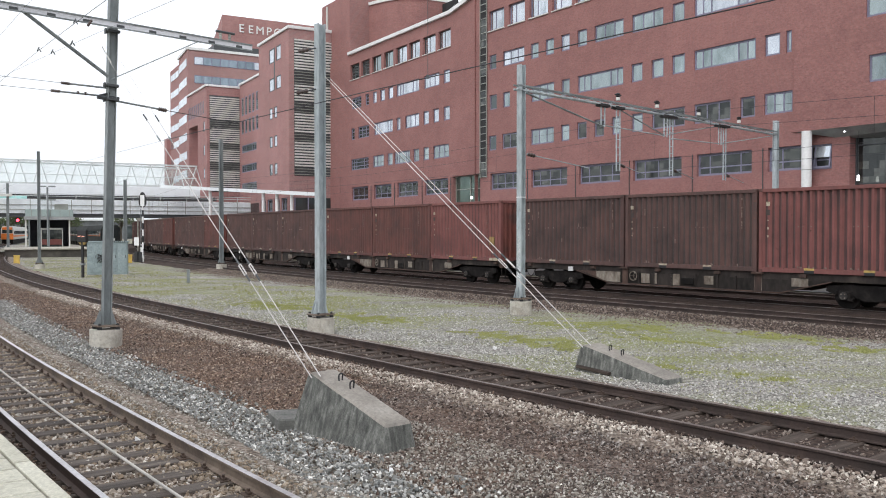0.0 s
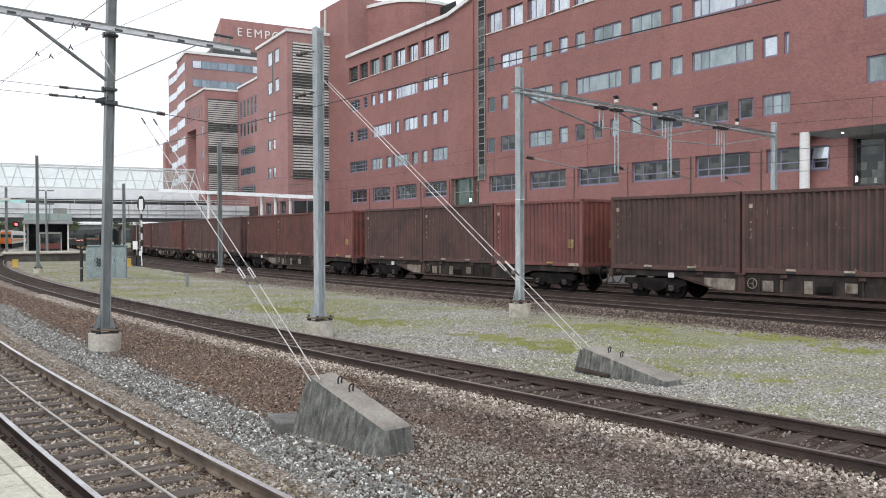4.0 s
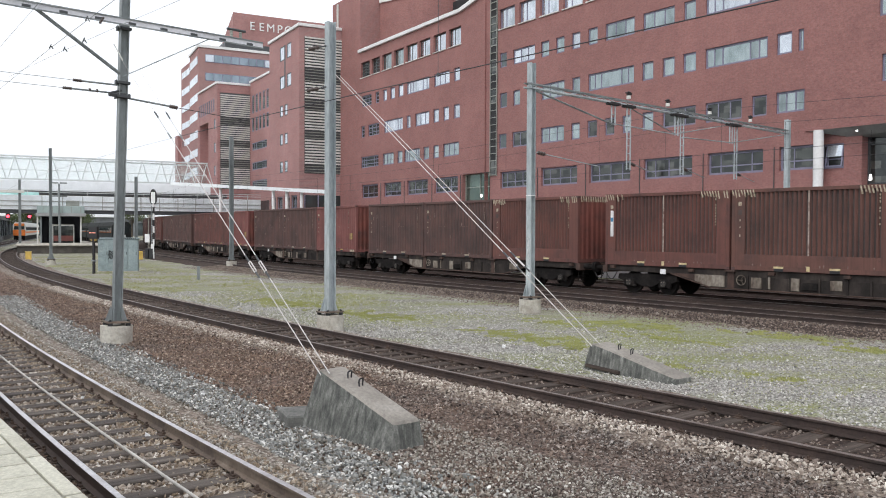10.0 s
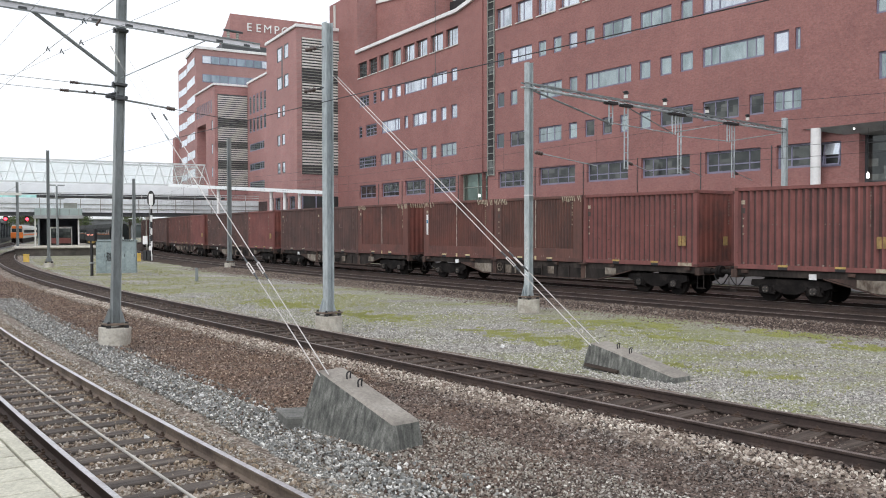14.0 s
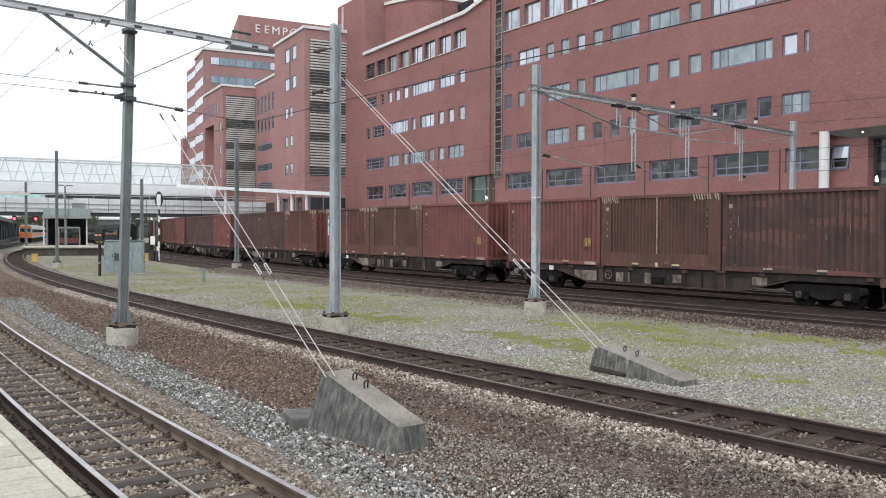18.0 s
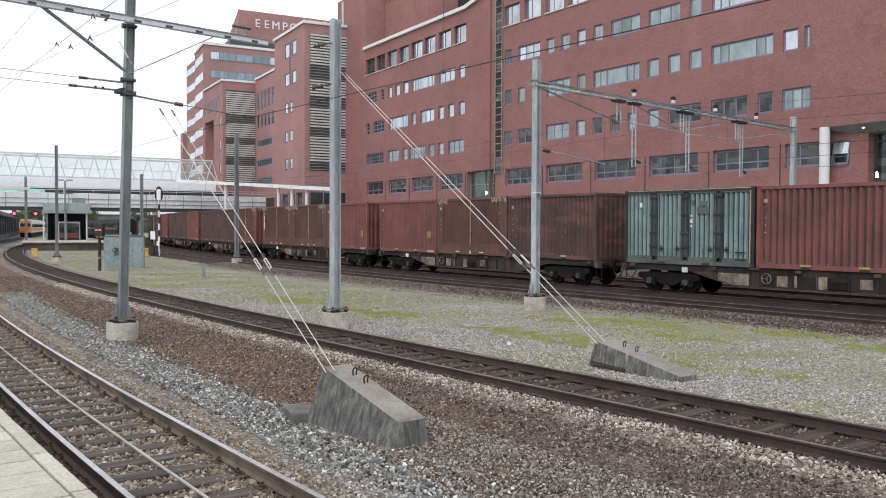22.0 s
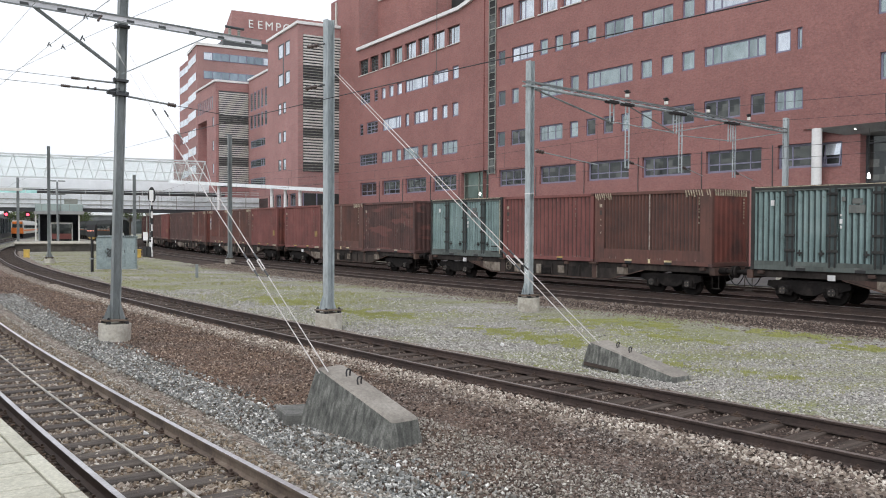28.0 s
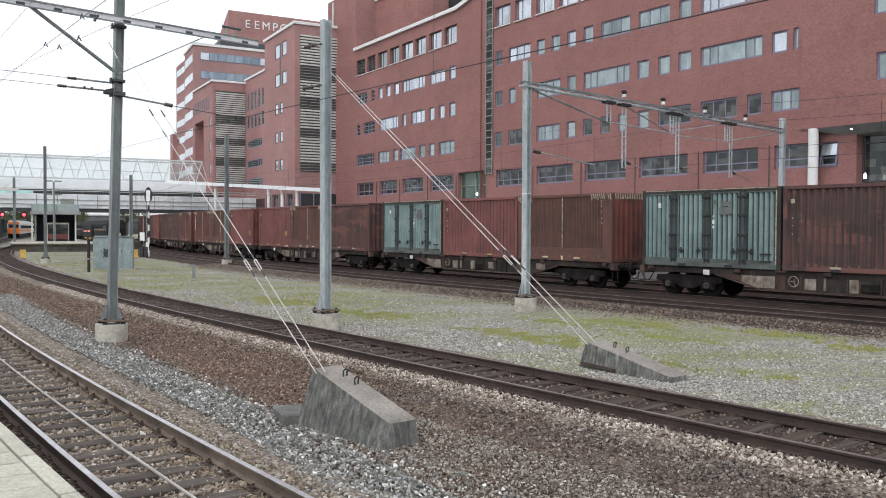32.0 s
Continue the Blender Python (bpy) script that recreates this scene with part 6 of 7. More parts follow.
part("number_board", Shape().box(-0.6, 0.6, -0.05, -0.002, 1.3, 1.7), WHITE_PAINT, pt)
for i in range(12):
    part("bogie_shade", Shape().box(-1.2, 1.2, 1.5 + i * 5.0, 4.0 + i * 5.0, 0.1, 0.9), BOGIE, pt)


def tree(x, y, h, seed):
    """A bare-edged broadleaf: forked trunk and many small leaves in clumps."""
    rng = random.Random(seed)
    t = thing("tree", pose(x, y, -0.26), "leafy green tree far behind the station", "tree", "far trees")
    sh = Shape().tube((0, 0, 0), (0, 0, h * 0.5), 0.03 * h, 8, 0.018 * h)
    tips = []
    for i in range(9):
        a = i * 2.4
        q = Vector((math.cos(a) * h * 0.24, math.sin(a) * h * 0.24, h * rng.uniform(0.55, 0.95)))
        sh.tube((0, 0, h * rng.uniform(0.3, 0.5)), q, 0.012 * h, 6, 0.004 * h)
        tips.append(q)
    part("trunk", sh, plain("bark", (0.08, 0.065, 0.05), 0.9), t)
    v, f = [], []
    for _ in range(1500):
        c = rng.choice(tips) + Vector((rng.gauss(0, 1), rng.gauss(0, 1), rng.gauss(0, 0.8))) * h * 0.10
        a = Vector((rng.gauss(0, 1), rng.gauss(0, 1), rng.gauss(0, 1))).normalized() * 0.022 * h
        b = a.orthogonal().normalized() * 0.016 * h
        k = len(v)
        v += [c - a, c + b, c + a, c - b]
        f.append((k, k + 1, k + 2, k + 3))
    me = bpy.data.meshes.new("crown")
    me.from_pydata(v, [], f)
    me.materials.append(LEAF)
    part("crown", me, None, t)


LEAF = island_stone("leaf", [(0.05, 0.075, 0.03), (0.09, 0.12, 0.05), (0.12, 0.14, 0.07)], 0.6)
for i in range(16):
    tree(-150 + i * 9.5, 232 + 9 * ((i * 7) % 5), 9.2 + 1.0 * ((i * 3) % 4), 60 + i)
st = thing("station_hall", enlarged(plan((-110, 172), -29.0), 1.8), "long pale station hall beyond the bridge", "station hall")
part("body", Shape().box(0, 70, 0, 14, -0.3, 5.2), plain("grey_render", (0.17, 0.18, 0.19), 0.8), st)
part("roof_edge", Shape().box(-0.5, 70.5, -0.6, 14.5, 5.2, 5.7, 0.03), FASCIA, st)
for i in range(16):
    part("window", Shape().box(1.5 + 4.3 * i, 4.7 + 4.3 * i, -0.06, -0.004, 1.2, 4.0), GLASS_DARK, st)


# ---- the container train ----
CL, CH, CW = 6.17, 3.09, 2.50
DECK = 1.17
BRIGHT_YELLOW = weathered("yellow_paint_worn", (0.66, 0.55, 0.30), (0.42, 0.33, 0.18), (0.78, 0.70, 0.48), 0.6, 0, 3, 14)
GREY_GREEN = corten("grimy_green_rail", (0.105, 0.125, 0.118), (0.06, 0.07, 0.066), (0.155, 0.18, 0.17), (0.11, 0.085, 0.06), 0.6)


def corrugated(length, z0, z1, pitch, depth, y, flat=0.5, shade_faces=(1, 2)):
    """A corrugated sheet along x at y, its waves going in by depth."""
    sgn = 1 if y > 0 else -1
    n = int(length / pitch)
    pts, x = [], -length / 2
    p = length / n
    for i in range(n):
        pts += [(x, 0), (x + p * flat * 0.5, 0), (x + p * 0.5, depth), (x + p * (0.5 + flat * 0.5), depth)]
        x += p
    pts.append((length / 2, 0))
    sh = Shape().sweep([[(a, y - sgn * d, z) for a, d in pts] for z in (z0, z1)], closed=False)
    # Recess and one slope take the darker slot, painting groove shade and grime.
    sh.mi = [1 if i % 4 in shade_faces else 0 for i in range(len(sh.f))]
    return sh


def end_sheet(z0, z1, x, sgn, pitch=0.30, depth=0.04):
    w = CW - 0.30
    n = int(w / pitch)
    p = w / n
    pts, y = [], -w / 2
    for i in range(n):
        pts += [(y, 0), (y + p * 0.28, 0), (y + p * 0.5, depth), (y + p * 0.78, depth)]
        y += p
    pts.append((w / 2, 0))
    return Shape().sweep([[(x - sgn * d, a, z) for a, d in pts] for z in (z0, z1)], closed=False)


def container(kind, label, paint, frame_paint, seed):
    """One steel container, its floor at z = 0."""
    rng = random.Random(seed)
    t = thing("freight_container", Matrix(), label, "freight container", "containers on the train")
    hx, hy = CL / 2, CW / 2
    for sy in (-1, 1):
        y = sy * (hy - 0.03)
        if kind == "green":
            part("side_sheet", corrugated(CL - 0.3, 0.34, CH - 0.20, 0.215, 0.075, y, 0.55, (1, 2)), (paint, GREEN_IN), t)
            part("sill_sheet", Shape().box(-hx + 0.15, hx - 0.15, y - 0.03, y + 0.02, 0.19, 0.345, 0.006), GREY_GREEN, t)
            part("head_sheet", Shape().box(-hx + 0.15, hx - 0.15, y - 0.03, y + 0.02, CH - 0.205, CH - 0.14, 0.006), GREY_GREEN, t)
            for x in (-hx * 0.5, 0.0, hx * 0.5):
                for dx in (-0.095, 0.095):
                    part("door_post", Shape().box(x + dx - 0.038, x + dx + 0.038, sy * hy - 0.06 if sy > 0 else sy * hy, sy * hy if sy > 0 else sy * hy + 0.06, 0.16, CH - 0.12, 0.008), frame_paint, t, "sooty black door post")
                part("door_gap", Shape().box(x - 0.16, x + 0.16, sy * (hy - 0.03) - 0.02, sy * (hy - 0.03) + 0.02, 0.2, CH - 0.14), GREEN_IN, t)
                for z in (0.7, 1.25, 2.0, 2.7):
                    part("hinge", Shape().box(x - 0.20, x + 0.20, sy * (hy + 0.012) - 0.02, sy * (hy + 0.012) + 0.02, z, z + 0.09, 0.006), frame_paint, t)
            for x in (-hx * 0.62, -hx * 0.38, hx * 0.12, hx * 0.38):
                part("door_lock", Shape().box(x - 0.1, x + 0.1, sy * hy - 0.02, sy * hy + 0.02, 0.62, 0.70, 0.006).box(x - 0.02, x + 0.02, sy * hy - 0.02, sy * hy + 0.03, 0.55, 0.78), BLACK_C, t)
        elif kind == "striped":
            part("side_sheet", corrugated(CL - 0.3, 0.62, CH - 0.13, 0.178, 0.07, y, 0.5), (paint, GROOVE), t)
            part("lower_band", Shape().box(-hx + 0.15, hx - 0.15, y - 0.02, y + 0.02, 0.16, 0.62, 0.006), paint, t)
            part("white_strip", Shape().box(-0.024, 0.024, sy * hy - 0.028, sy * hy - 0.002, 0.62, CH - 0.13), STRIP_PALE, t, "scuffed pale strip")
        else:
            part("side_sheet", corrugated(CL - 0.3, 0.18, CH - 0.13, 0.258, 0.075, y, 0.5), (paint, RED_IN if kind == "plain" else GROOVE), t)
        for x in (-0.97, 1.13):
            pk = part("fork_pocket", Shape().box(x - 0.18, x + 0.18, sy * hy - 0.06, sy * hy + 0.003, 0.02, 0.19, 0.004), BLACK, t)
            part("pocket_lip", Shape().box(x - 0.19, x + 0.19, sy * hy - 0.03, sy * hy + 0.008, 0.125, 0.20, 0.004), BRIGHT_YELLOW if kind == "striped" else YELLOW if kind == "plain" else MARK_PALE if kind == "dark" else GREY_C, pk)
        if kind == "striped":
            part("strip_foot", Shape().box(-0.06, 0.06, sy * hy - 0.03, sy * hy + 0.003, 0.06, 0.24), BRIGHT_YELLOW, t)
        if kind == "striped":
            for sx in (-1, 1):
                part("end_panel", Shape().box(sx * (hx - 0.36) - 0.21, sx * (hx - 0.36) + 0.21, sy * (hy - 0.02) - 0.012, sy * (hy - 0.02) + 0.012, 0.19, CH - 0.14, 0.004), paint, t)
        part("top_rail", Shape().box(-hx + 0.15, hx - 0.15, sy * (hy - 0.035) - 0.035, sy * (hy - 0.035) + 0.035, CH - 0.14, CH - 0.01, 0.008), frame_paint if kind == "green" else paint, t)
        part("bottom_rail", Shape().box(-hx + 0.15, hx - 0.15, sy * (hy - 0.04) - 0.04, sy * (hy - 0.04) + 0.036, 0.02, 0.19, 0.008), GREY_GREEN if kind == "green" else paint, t)
    for sx in (-1, 1):
        part("end_sheet", end_sheet(0.18, CH - 0.13, sx * (hx - 0.03), sx), RED_END if kind in ("striped", "plain") else paint, t)
        part("end_sill", Shape().box(sx * (hx - 0.05) - 0.05, sx * (hx - 0.05) + 0.05, -hy + 0.15, hy - 0.15, 0.02, 0.19, 0.008), paint, t)
        part("end_header", Shape().box(sx * (hx - 0.05) - 0.05, sx * (hx - 0.05) + 0.05, -hy + 0.15, hy - 0.15, CH - 0.14, CH - 0.01, 0.008), paint, t)
        for sy in (-1, 1):
            part("corner_post", Shape().box(sx * (hx - 0.08) - 0.075, sx * (hx - 0.08) + 0.075, sy * (hy - 0.08) - 0.075, sy * (hy - 0.08) + 0.075, 0.12, CH - 0.12, 0.01), frame_paint if kind == "green" else paint, t)
            for z in (0.0, CH - 0.12):
                part("corner_casting", Shape().box(sx * (hx - 0.085) - 0.089, sx * (hx - 0.085) + 0.085, sy * (hy - 0.08) - 0.082, sy * (hy - 0.08) + 0.082, z, z + 0.118, 0.012), frame_paint, t)
    part("roof", Shape().box(-hx + 0.1, hx - 0.1, -hy + 0.06, hy - 0.06, CH - 0.06, CH - 0.02), paint, t)
    part("floor", Shape().box(-hx + 0.1, hx - 0.1, -hy + 0.1, hy - 0.1, 0.04, 0.12), frame_paint, t)
    y = hy
    if kind == "striped":
        for c, n in ((-hx * 0.78, 10), (hx * 0.84, 8)):
            for i in range(n):
                x = c + (i - n / 2) * 0.125
                if rng.random() < 0.12:
                    continue
                h = rng.uniform(0.16, 0.27)
                part("hazard_slash", Shape().prism([(x, CH - 0.06 - h), (x + 0.05, CH - 0.06 - h), (x + 0.11, CH - 0.03), (x + 0.06, CH - 0.03)], y - 0.034, y + 0.006, "y"), MARK_PALE, t, "worn pale slanted warning slash")
        for i in range(14):
            q = -hy + 0.2 + i * 0.155
            part("hazard_slash", Shape().prism([(q, CH - 0.27), (q + 0.06, CH - 0.27), (q + 0.11, CH - 0.03), (q + 0.05, CH - 0.03)], -hx - 0.004, -hx + 0.03, "x"), MARK_PALE, t, "worn pale slanted warning slash")
    if kind != "green":
        bars = Shape().box(hx - 0.44, hx - 0.30, y - 0.022, y + 0.003, CH - 0.64, CH - 0.49)
        for z in (1.15, 1.42, 1.72):
            bars.box(hx - 0.39, hx - 0.35, y - 0.022, y + 0.003, CH - z - rng.uniform(0.04, 0.09), CH - z)
        tagged(part("number_panel", bars, MARK_PALE, t), "small white marking bars", kind="stuff")
        part("data_plate", Shape().box(hx - 0.44, hx - 0.30, y - 0.022, y + 0.002, CH - 0.98, CH - 0.78), GROOVE, t)
        codes = Shape()
        x = -hx + (1.12 if kind == "plain" else 0.62)
        for i in range(11):
            if rng.random() > 0.2:
                z = CH - 0.32 - 0.11 * i
                codes.box(x - 0.015, x + 0.015, y - 0.03, y + 0.004, z - rng.uniform(0.05, 0.085), z)
        for i in range(9):
            z = CH - 0.36 - 0.12 * i
            if rng.random() > 0.2:
                codes.box(-hx - 0.004, -hx + 0.03, -0.88, -0.84, z - rng.uniform(0.05, 0.09), z)
        tagged(part("code_strip", codes, MARK_PALE if kind == "striped" else MARK_FAINT, t), "thin column of worn white bars", kind="stuff")
        dots = Shape()
        if kind == "striped":
            continue_marks = ()
        else:
            continue_marks = (-0.95, 1.05)
        for c in continue_marks:
            for i in range(4):
                q = c + 0.17 * i + rng.uniform(-0.03, 0.03)
                if rng.random() > 0.25:
                    dots.box(q - 0.014, q + 0.014, y - 0.03, y + 0.004, 1.66, 1.66 + rng.uniform(0.02, 0.045))
        if dots.v:
            tagged(part("mark_row", dots, MARK_FAINT, t), "row of small pale marks", kind="stuff")
        chips = Shape()
        for i in range(9):
            q = rng.uniform(-hx + 0.3, hx - 0.3)
            h = rng.uniform(0.03, 0.10)
            chips.box(q - 0.018, q + 0.018, y - 0.03, y + 0.003, 0.20, 0.20 + h)
        tagged(part("paint_wear", chips, MARK_FAINT, t), "chipped pale paint at the rib feet", kind="stuff")
    if kind == "plain" and "bare" not in label:
        for x in (-hx + 0.63, -hx + 0.83):
            part("label_plate", Shape().box(x - 0.08, x + 0.08, y - 0.035, y + 0.003, 0.85, 1.25), YELLOW_DULL, t, "faded yellow label")
        part("label_plate", Shape().box(-hx - 0.004, -hx + 0.03, -0.78, -0.52, 0.85, 1.22), YELLOW_DULL, t, "faded yellow label")
        part("rail_label", Shape().box(-hx + 0.25, -hx + 0.92, y - 0.02, y + 0.004, 0.04, 0.17), MARK_PALE, t, "worn pale label on the bottom rail")
        for k in range(3):
            part("base_mark", Shape().box(-0.9 + 0.9 * k + 0.5, -0.82 + 0.9 * k + 0.5, y - 0.02, y + 0.004, 0.2, 0.25), MARK_FAINT, t)
    if "label strip" in label:
        strip_ob = part("label_strip", Shape().box(hx - 0.46, hx - 0.30, y - 0.02, y + 0.006, CH - 1.85, CH - 0.72), MARK_WHITE, t, "white label strip")
        part("blue_patch", Shape().box(hx - 0.45, hx - 0.31, y + 0.002, y + 0.009, CH - 1.2, CH - 1.02), plain("blue_patch", (0.06, 0.25, 0.45), 0.5), strip_ob)
    if kind == "dark":
        for i in range(6):
            q, z = rng.uniform(-hx + 0.4, hx - 0.4), rng.uniform(1.0, 2.2)
            part("scuff", Shape().box(q - 0.010, q + 0.010, y - 0.03, y + 0.003, z, z + rng.uniform(0.1, 0.45)), MARK_FAINT, t, "long pale scuff")
    if kind == "green":
        part("sticker", Shape().box(hx * 0.70, hx * 0.70 + 0.13, y - 0.02, y + 0.003, CH - 0.72, CH - 0.52), MARK_WHITE, t)
        part("data_plate", Shape().box(-hx * 0.36, -hx * 0.18, y - 0.02, y + 0.006, CH - 1.02, CH - 0.74).box(-hx * 0.33, -hx * 0.22, y - 0.02, y + 0.006, CH - 0.70, CH - 0.52).box(-hx * 0.14, -hx * 0.10, y - 0.02, y + 0.006, CH - 0.62, CH - 0.46), GREY_C, t)
        part("code_bars", Shape().box(-hx * 0.105, -hx * 0.085, y - 0.02, y + 0.004, CH - 1.55, CH - 1.45).box(-hx * 0.11, -hx * 0.08, y - 0.02, y + 0.004, CH - 1.38, CH - 1.22).box(-hx * 0.105, -hx * 0.085, y - 0.02, y + 0.004, CH - 1.12, CH - 1.05), MARK_WHITE, t, "white marking bars")
        part("pale_frame", Shape().box(-hx + 0.16, -hx + 0.20, y - 0.02, y + 0.006, 0.2, CH - 0.14).box(-hx + 0.16, hx - 0.16, y - 0.02, y + 0.006, CH - 0.05, CH - 0.02), MARK_PALE, t)
        for z in (0.28, 0.55):
            part("step_bar", Shape().box(-hx * 0.88, -hx * 0.74, y - 0.02, y + 0.03, z, z + 0.055), BLACK_C, t)
    return t


PROTO = {
    "R": container("plain", "weathered brick-red corrugated steel container", RED_A, RED_B, 1),
    "Q": container("plain", "bare faded red corrugated steel container", RED_A, RED_B, 9),
    "r": container("plain", "bare dull red corrugated steel container with streaks", RED_B, RED_B, 2),
    "D": container("dark", "dark sooty brown corrugated steel container", DARK_A, DARK_A, 3),
    "P": container("dark", "dark brown container with rusty red patches", DARK_B, DARK_A, 4),
    "S": container("striped", "brown ribbed container with a pale centre strip", BROWN_C, DARK_B, 5),
    "s": container("striped", "dark ribbed container with a pale centre strip", DARK_C, DARK_A, 6),
    "T": container("striped", "red-brown ribbed container with a white label strip", BROWN_C, DARK_B, 8),
    "G": container("green", "grey-green ribbed container with black door posts", GREEN_C, BLACK_C, 7),
}


AXLE_LID = weathered("greasy_axle_lid", (0.05, 0.045, 0.042), (0.022, 0.02, 0.019), (0.10, 0.09, 0.083), 0.6, 0.2, 6, 20)


def make_wagon():
    """A flat container wagon; z = 0 is the rail top, +y the platform side."""
    t = thing("flat_wagon", Matrix(), "rusty brown container flat wagon on two bogies", "flat wagon", "wagons of the train")
    for sy in (-1, 1):
        y0, y1 = sorted((sy * 1.12, sy * 1.16))
        part("side_beam", Shape().prism([(-9.35, 0.93), (-4.6, 0.93), (-3.6, 0.93), (3.6, 0.93), (9.35, 0.93), (9.35, DECK), (-9.35, DECK)], y0, y1, "y"), WAGON, t)
        part("fish_belly", Shape().prism([(-5.9, 0.93), (-4.0, 0.46), (4.0, 0.46), (5.9, 0.93)], y0 + 0.002, y1 - 0.002, "y"), WAGON, t, "deep grimy centre sill")
        part("flange", Shape().prism([(-5.9, 0.90), (-4.0, 0.43), (4.0, 0.43), (5.9, 0.90), (5.9, 0.94), (4.0, 0.47), (-4.0, 0.47), (-5.9, 0.94)], y0 - 0.05, y1 + 0.05, "y"), WAGON_RUST, t)
        for x in (-3.12, 3.12):
            part("rusty_rib", Shape().box(x - 0.14, x + 0.14, y1 if sy > 0 else y0 - 0.04, y1 + 0.04 if sy > 0 else y0, 0.47, DECK, 0.005), WAGON_RUST, t)
            part("deck_bracket", Shape().box(x - 0.22, x + 0.22, sy * 1.22 - 0.1, sy * 1.22 + 0.1, DECK - 0.07, DECK - 0.005, 0.01), WAGON_RUST, t)
        for x in (-2.2, -1.4, -0.4, 0.7, 1.6, 2.4):
            part("rib", Shape().box(x - 0.03, x + 0.03, y1 if sy > 0 else y0 - 0.05, y1 + 0.05 if sy > 0 else y0, 0.47, 1.0), WAGON, t)
        yy = sy * 1.185
        for x, w, z, h in ((-4.75, 0.62, 0.70, 0.30), (-3.12, 0.30, 0.50, 0.52), (-1.0, 0.42, 0.60, 0.34), (0.55, 0.40, 0.50, 0.46), (2.05, 0.42, 0.52, 0.40), (1.55, 0.14, 0.52, 0.44)):
            part("label_plate", Shape().box(x - w / 2, x + w / 2, yy - 0.02, yy + 0.01, z, z + h, 0.004), WAGON_PALE, t, "dusty pale label plate")
        part("gusset_plate", Shape().prism([(3.4, 0.5), (4.1, 0.5), (4.75, 0.68), (4.75, 0.94), (3.4, 0.94)], yy - 0.022, yy - 0.004, "y"), WAGON_PALE, t, "dusty pale gusset")
        part("gusset_tip", Shape().prism([(4.755, 0.69), (5.8, 0.94), (4.755, 0.94)], yy - 0.022, yy - 0.004, "y"), WAGON_RUST, t)
        part("white_plate", Shape().box(6.15, 6.42, yy - 0.02, yy + 0.012, 0.88, 1.08), MARK_WHITE, t)
        part("valve_box", Shape().box(-0.35, 0.25, sy * 1.2 - 0.1, sy * 1.2 + 0.05, 0.55, 0.82, 0.02), BOGIE, t)
        hub = Vector((2.65, sy * 1.24, 0.80))
        ring = [hub + Vector((0.19 * math.cos(a), 0, 0.19 * math.sin(a))) for a in [2 * math.pi * i / 14 for i in range(15)]]
        wh = Shape().path(ring, 0.018, 6)
        for a in (0, 2.09, 4.19):
            wh.tube(hub, hub + Vector((0.19 * math.cos(a), 0, 0.19 * math.sin(a))), 0.014, 5)
        wh.tube(hub, hub - Vector((0, sy * 0.1, 0)), 0.03, 8)
        part("brake_wheel", wh, WAGON_PALE, t, "dusty pale spoked brake wheel")
        for x in (-8.9, -4.9, -1.4, 1.4, 4.9, 8.9):
            part("locking_spigot", Shape().box(x - 0.12, x + 0.12, sy * 1.2 - 0.06, sy * 1.2 + 0.08, DECK - 0.14, DECK - 0.02, 0.012), WAGON_RUST, t)
    part("centre_deck", Shape().box(-9.3, 9.3, -0.3, 0.3, 0.86, DECK - 0.03), WAGON, t)
    for x in (-9.2, -6.2, -3.1, 0.0, 3.1, 6.2, 9.2):
        part("cross_beam", Shape().box(x - 0.1, x + 0.1, -1.11, 1.11, 0.95, DECK - 0.01), WAGON, t)
    part("air_tank", Shape().tube((-0.9, 0.45, 0.72), (0.6, 0.45, 0.72), 0.19, 12), BOGIE, t)
    for sx in (-1, 1):
        part("headstock", Shape().box(sx * 9.35 - 0.12, sx * 9.35 + 0.12, -1.25, 1.25, 0.85, DECK - 0.012, 0.015), WAGON_RUST, t)
        for sy in (-0.875, 0.875):
            b = part("buffer", Shape().tube((sx * 9.45, sy, 1.03), (sx * 9.78, sy, 1.03), 0.13, 14).tube((sx * 9.78, sy, 1.03), (sx * 10.06, sy, 1.03), 0.09, 12), BOGIE, t)
            part("buffer_plate", Shape().tube((sx * 10.06, sy, 1.03), (sx * 10.14, sy, 1.03), 0.235, 16), BOGIE, b)
        part("coupling", Shape().box(sx * 9.75 - 0.32, sx * 9.75 + 0.32, -0.06, 0.06, 0.96, 1.08, 0.015), BOGIE, t)
        hose = [(sx * (9.42 + 0.08 * i), 0.28, 0.9 - 0.42 * math.sin(math.pi * i / 9)) for i in range(10)]
        part("brake_hose", Shape().path(hose, 0.022, 6), BLACK, t)
        part("step_iron", Shape().tube((sx * 9.3, 1.16, 0.9), (sx * 9.3, 1.16, 0.35), 0.018, 5).tube((sx * 9.6, 1.16, 0.9), (sx * 9.6, 1.16, 0.35), 0.018, 5).box(sx * 9.45 - 0.17, sx * 9.45 + 0.17, 1.05, 1.2, 0.33, 0.36), WAGON, t)
        bg = part("bogie", Shape().box(-0.16, 0.16, -1.05, 1.05, 0.55, 0.85, 0.03).box(-1.5, 1.5, -0.12, 0.12, 0.62, 0.74, 0.02), BOGIE, t, "sooty two-axle bogie", pose(sx * 7.2, 0, 0))
        for sy in (-1, 1):
            y0, y1 = sorted((sy * 0.94, sy * 1.06))
            fr = [(-1.55, 0.60), (-1.25, 0.50), (-0.66, 0.50), (-0.40, 0.36), (-0.2, 0.31), (0.2, 0.31), (0.40, 0.36), (0.66, 0.50), (1.25, 0.50), (1.55, 0.60), (1.5, 0.80), (0.7, 0.84), (-0.7, 0.84), (-1.5, 0.80)]
            part("bogie_frame", Shape().prism(fr, y0, y1, "y"), BOGIE, bg)
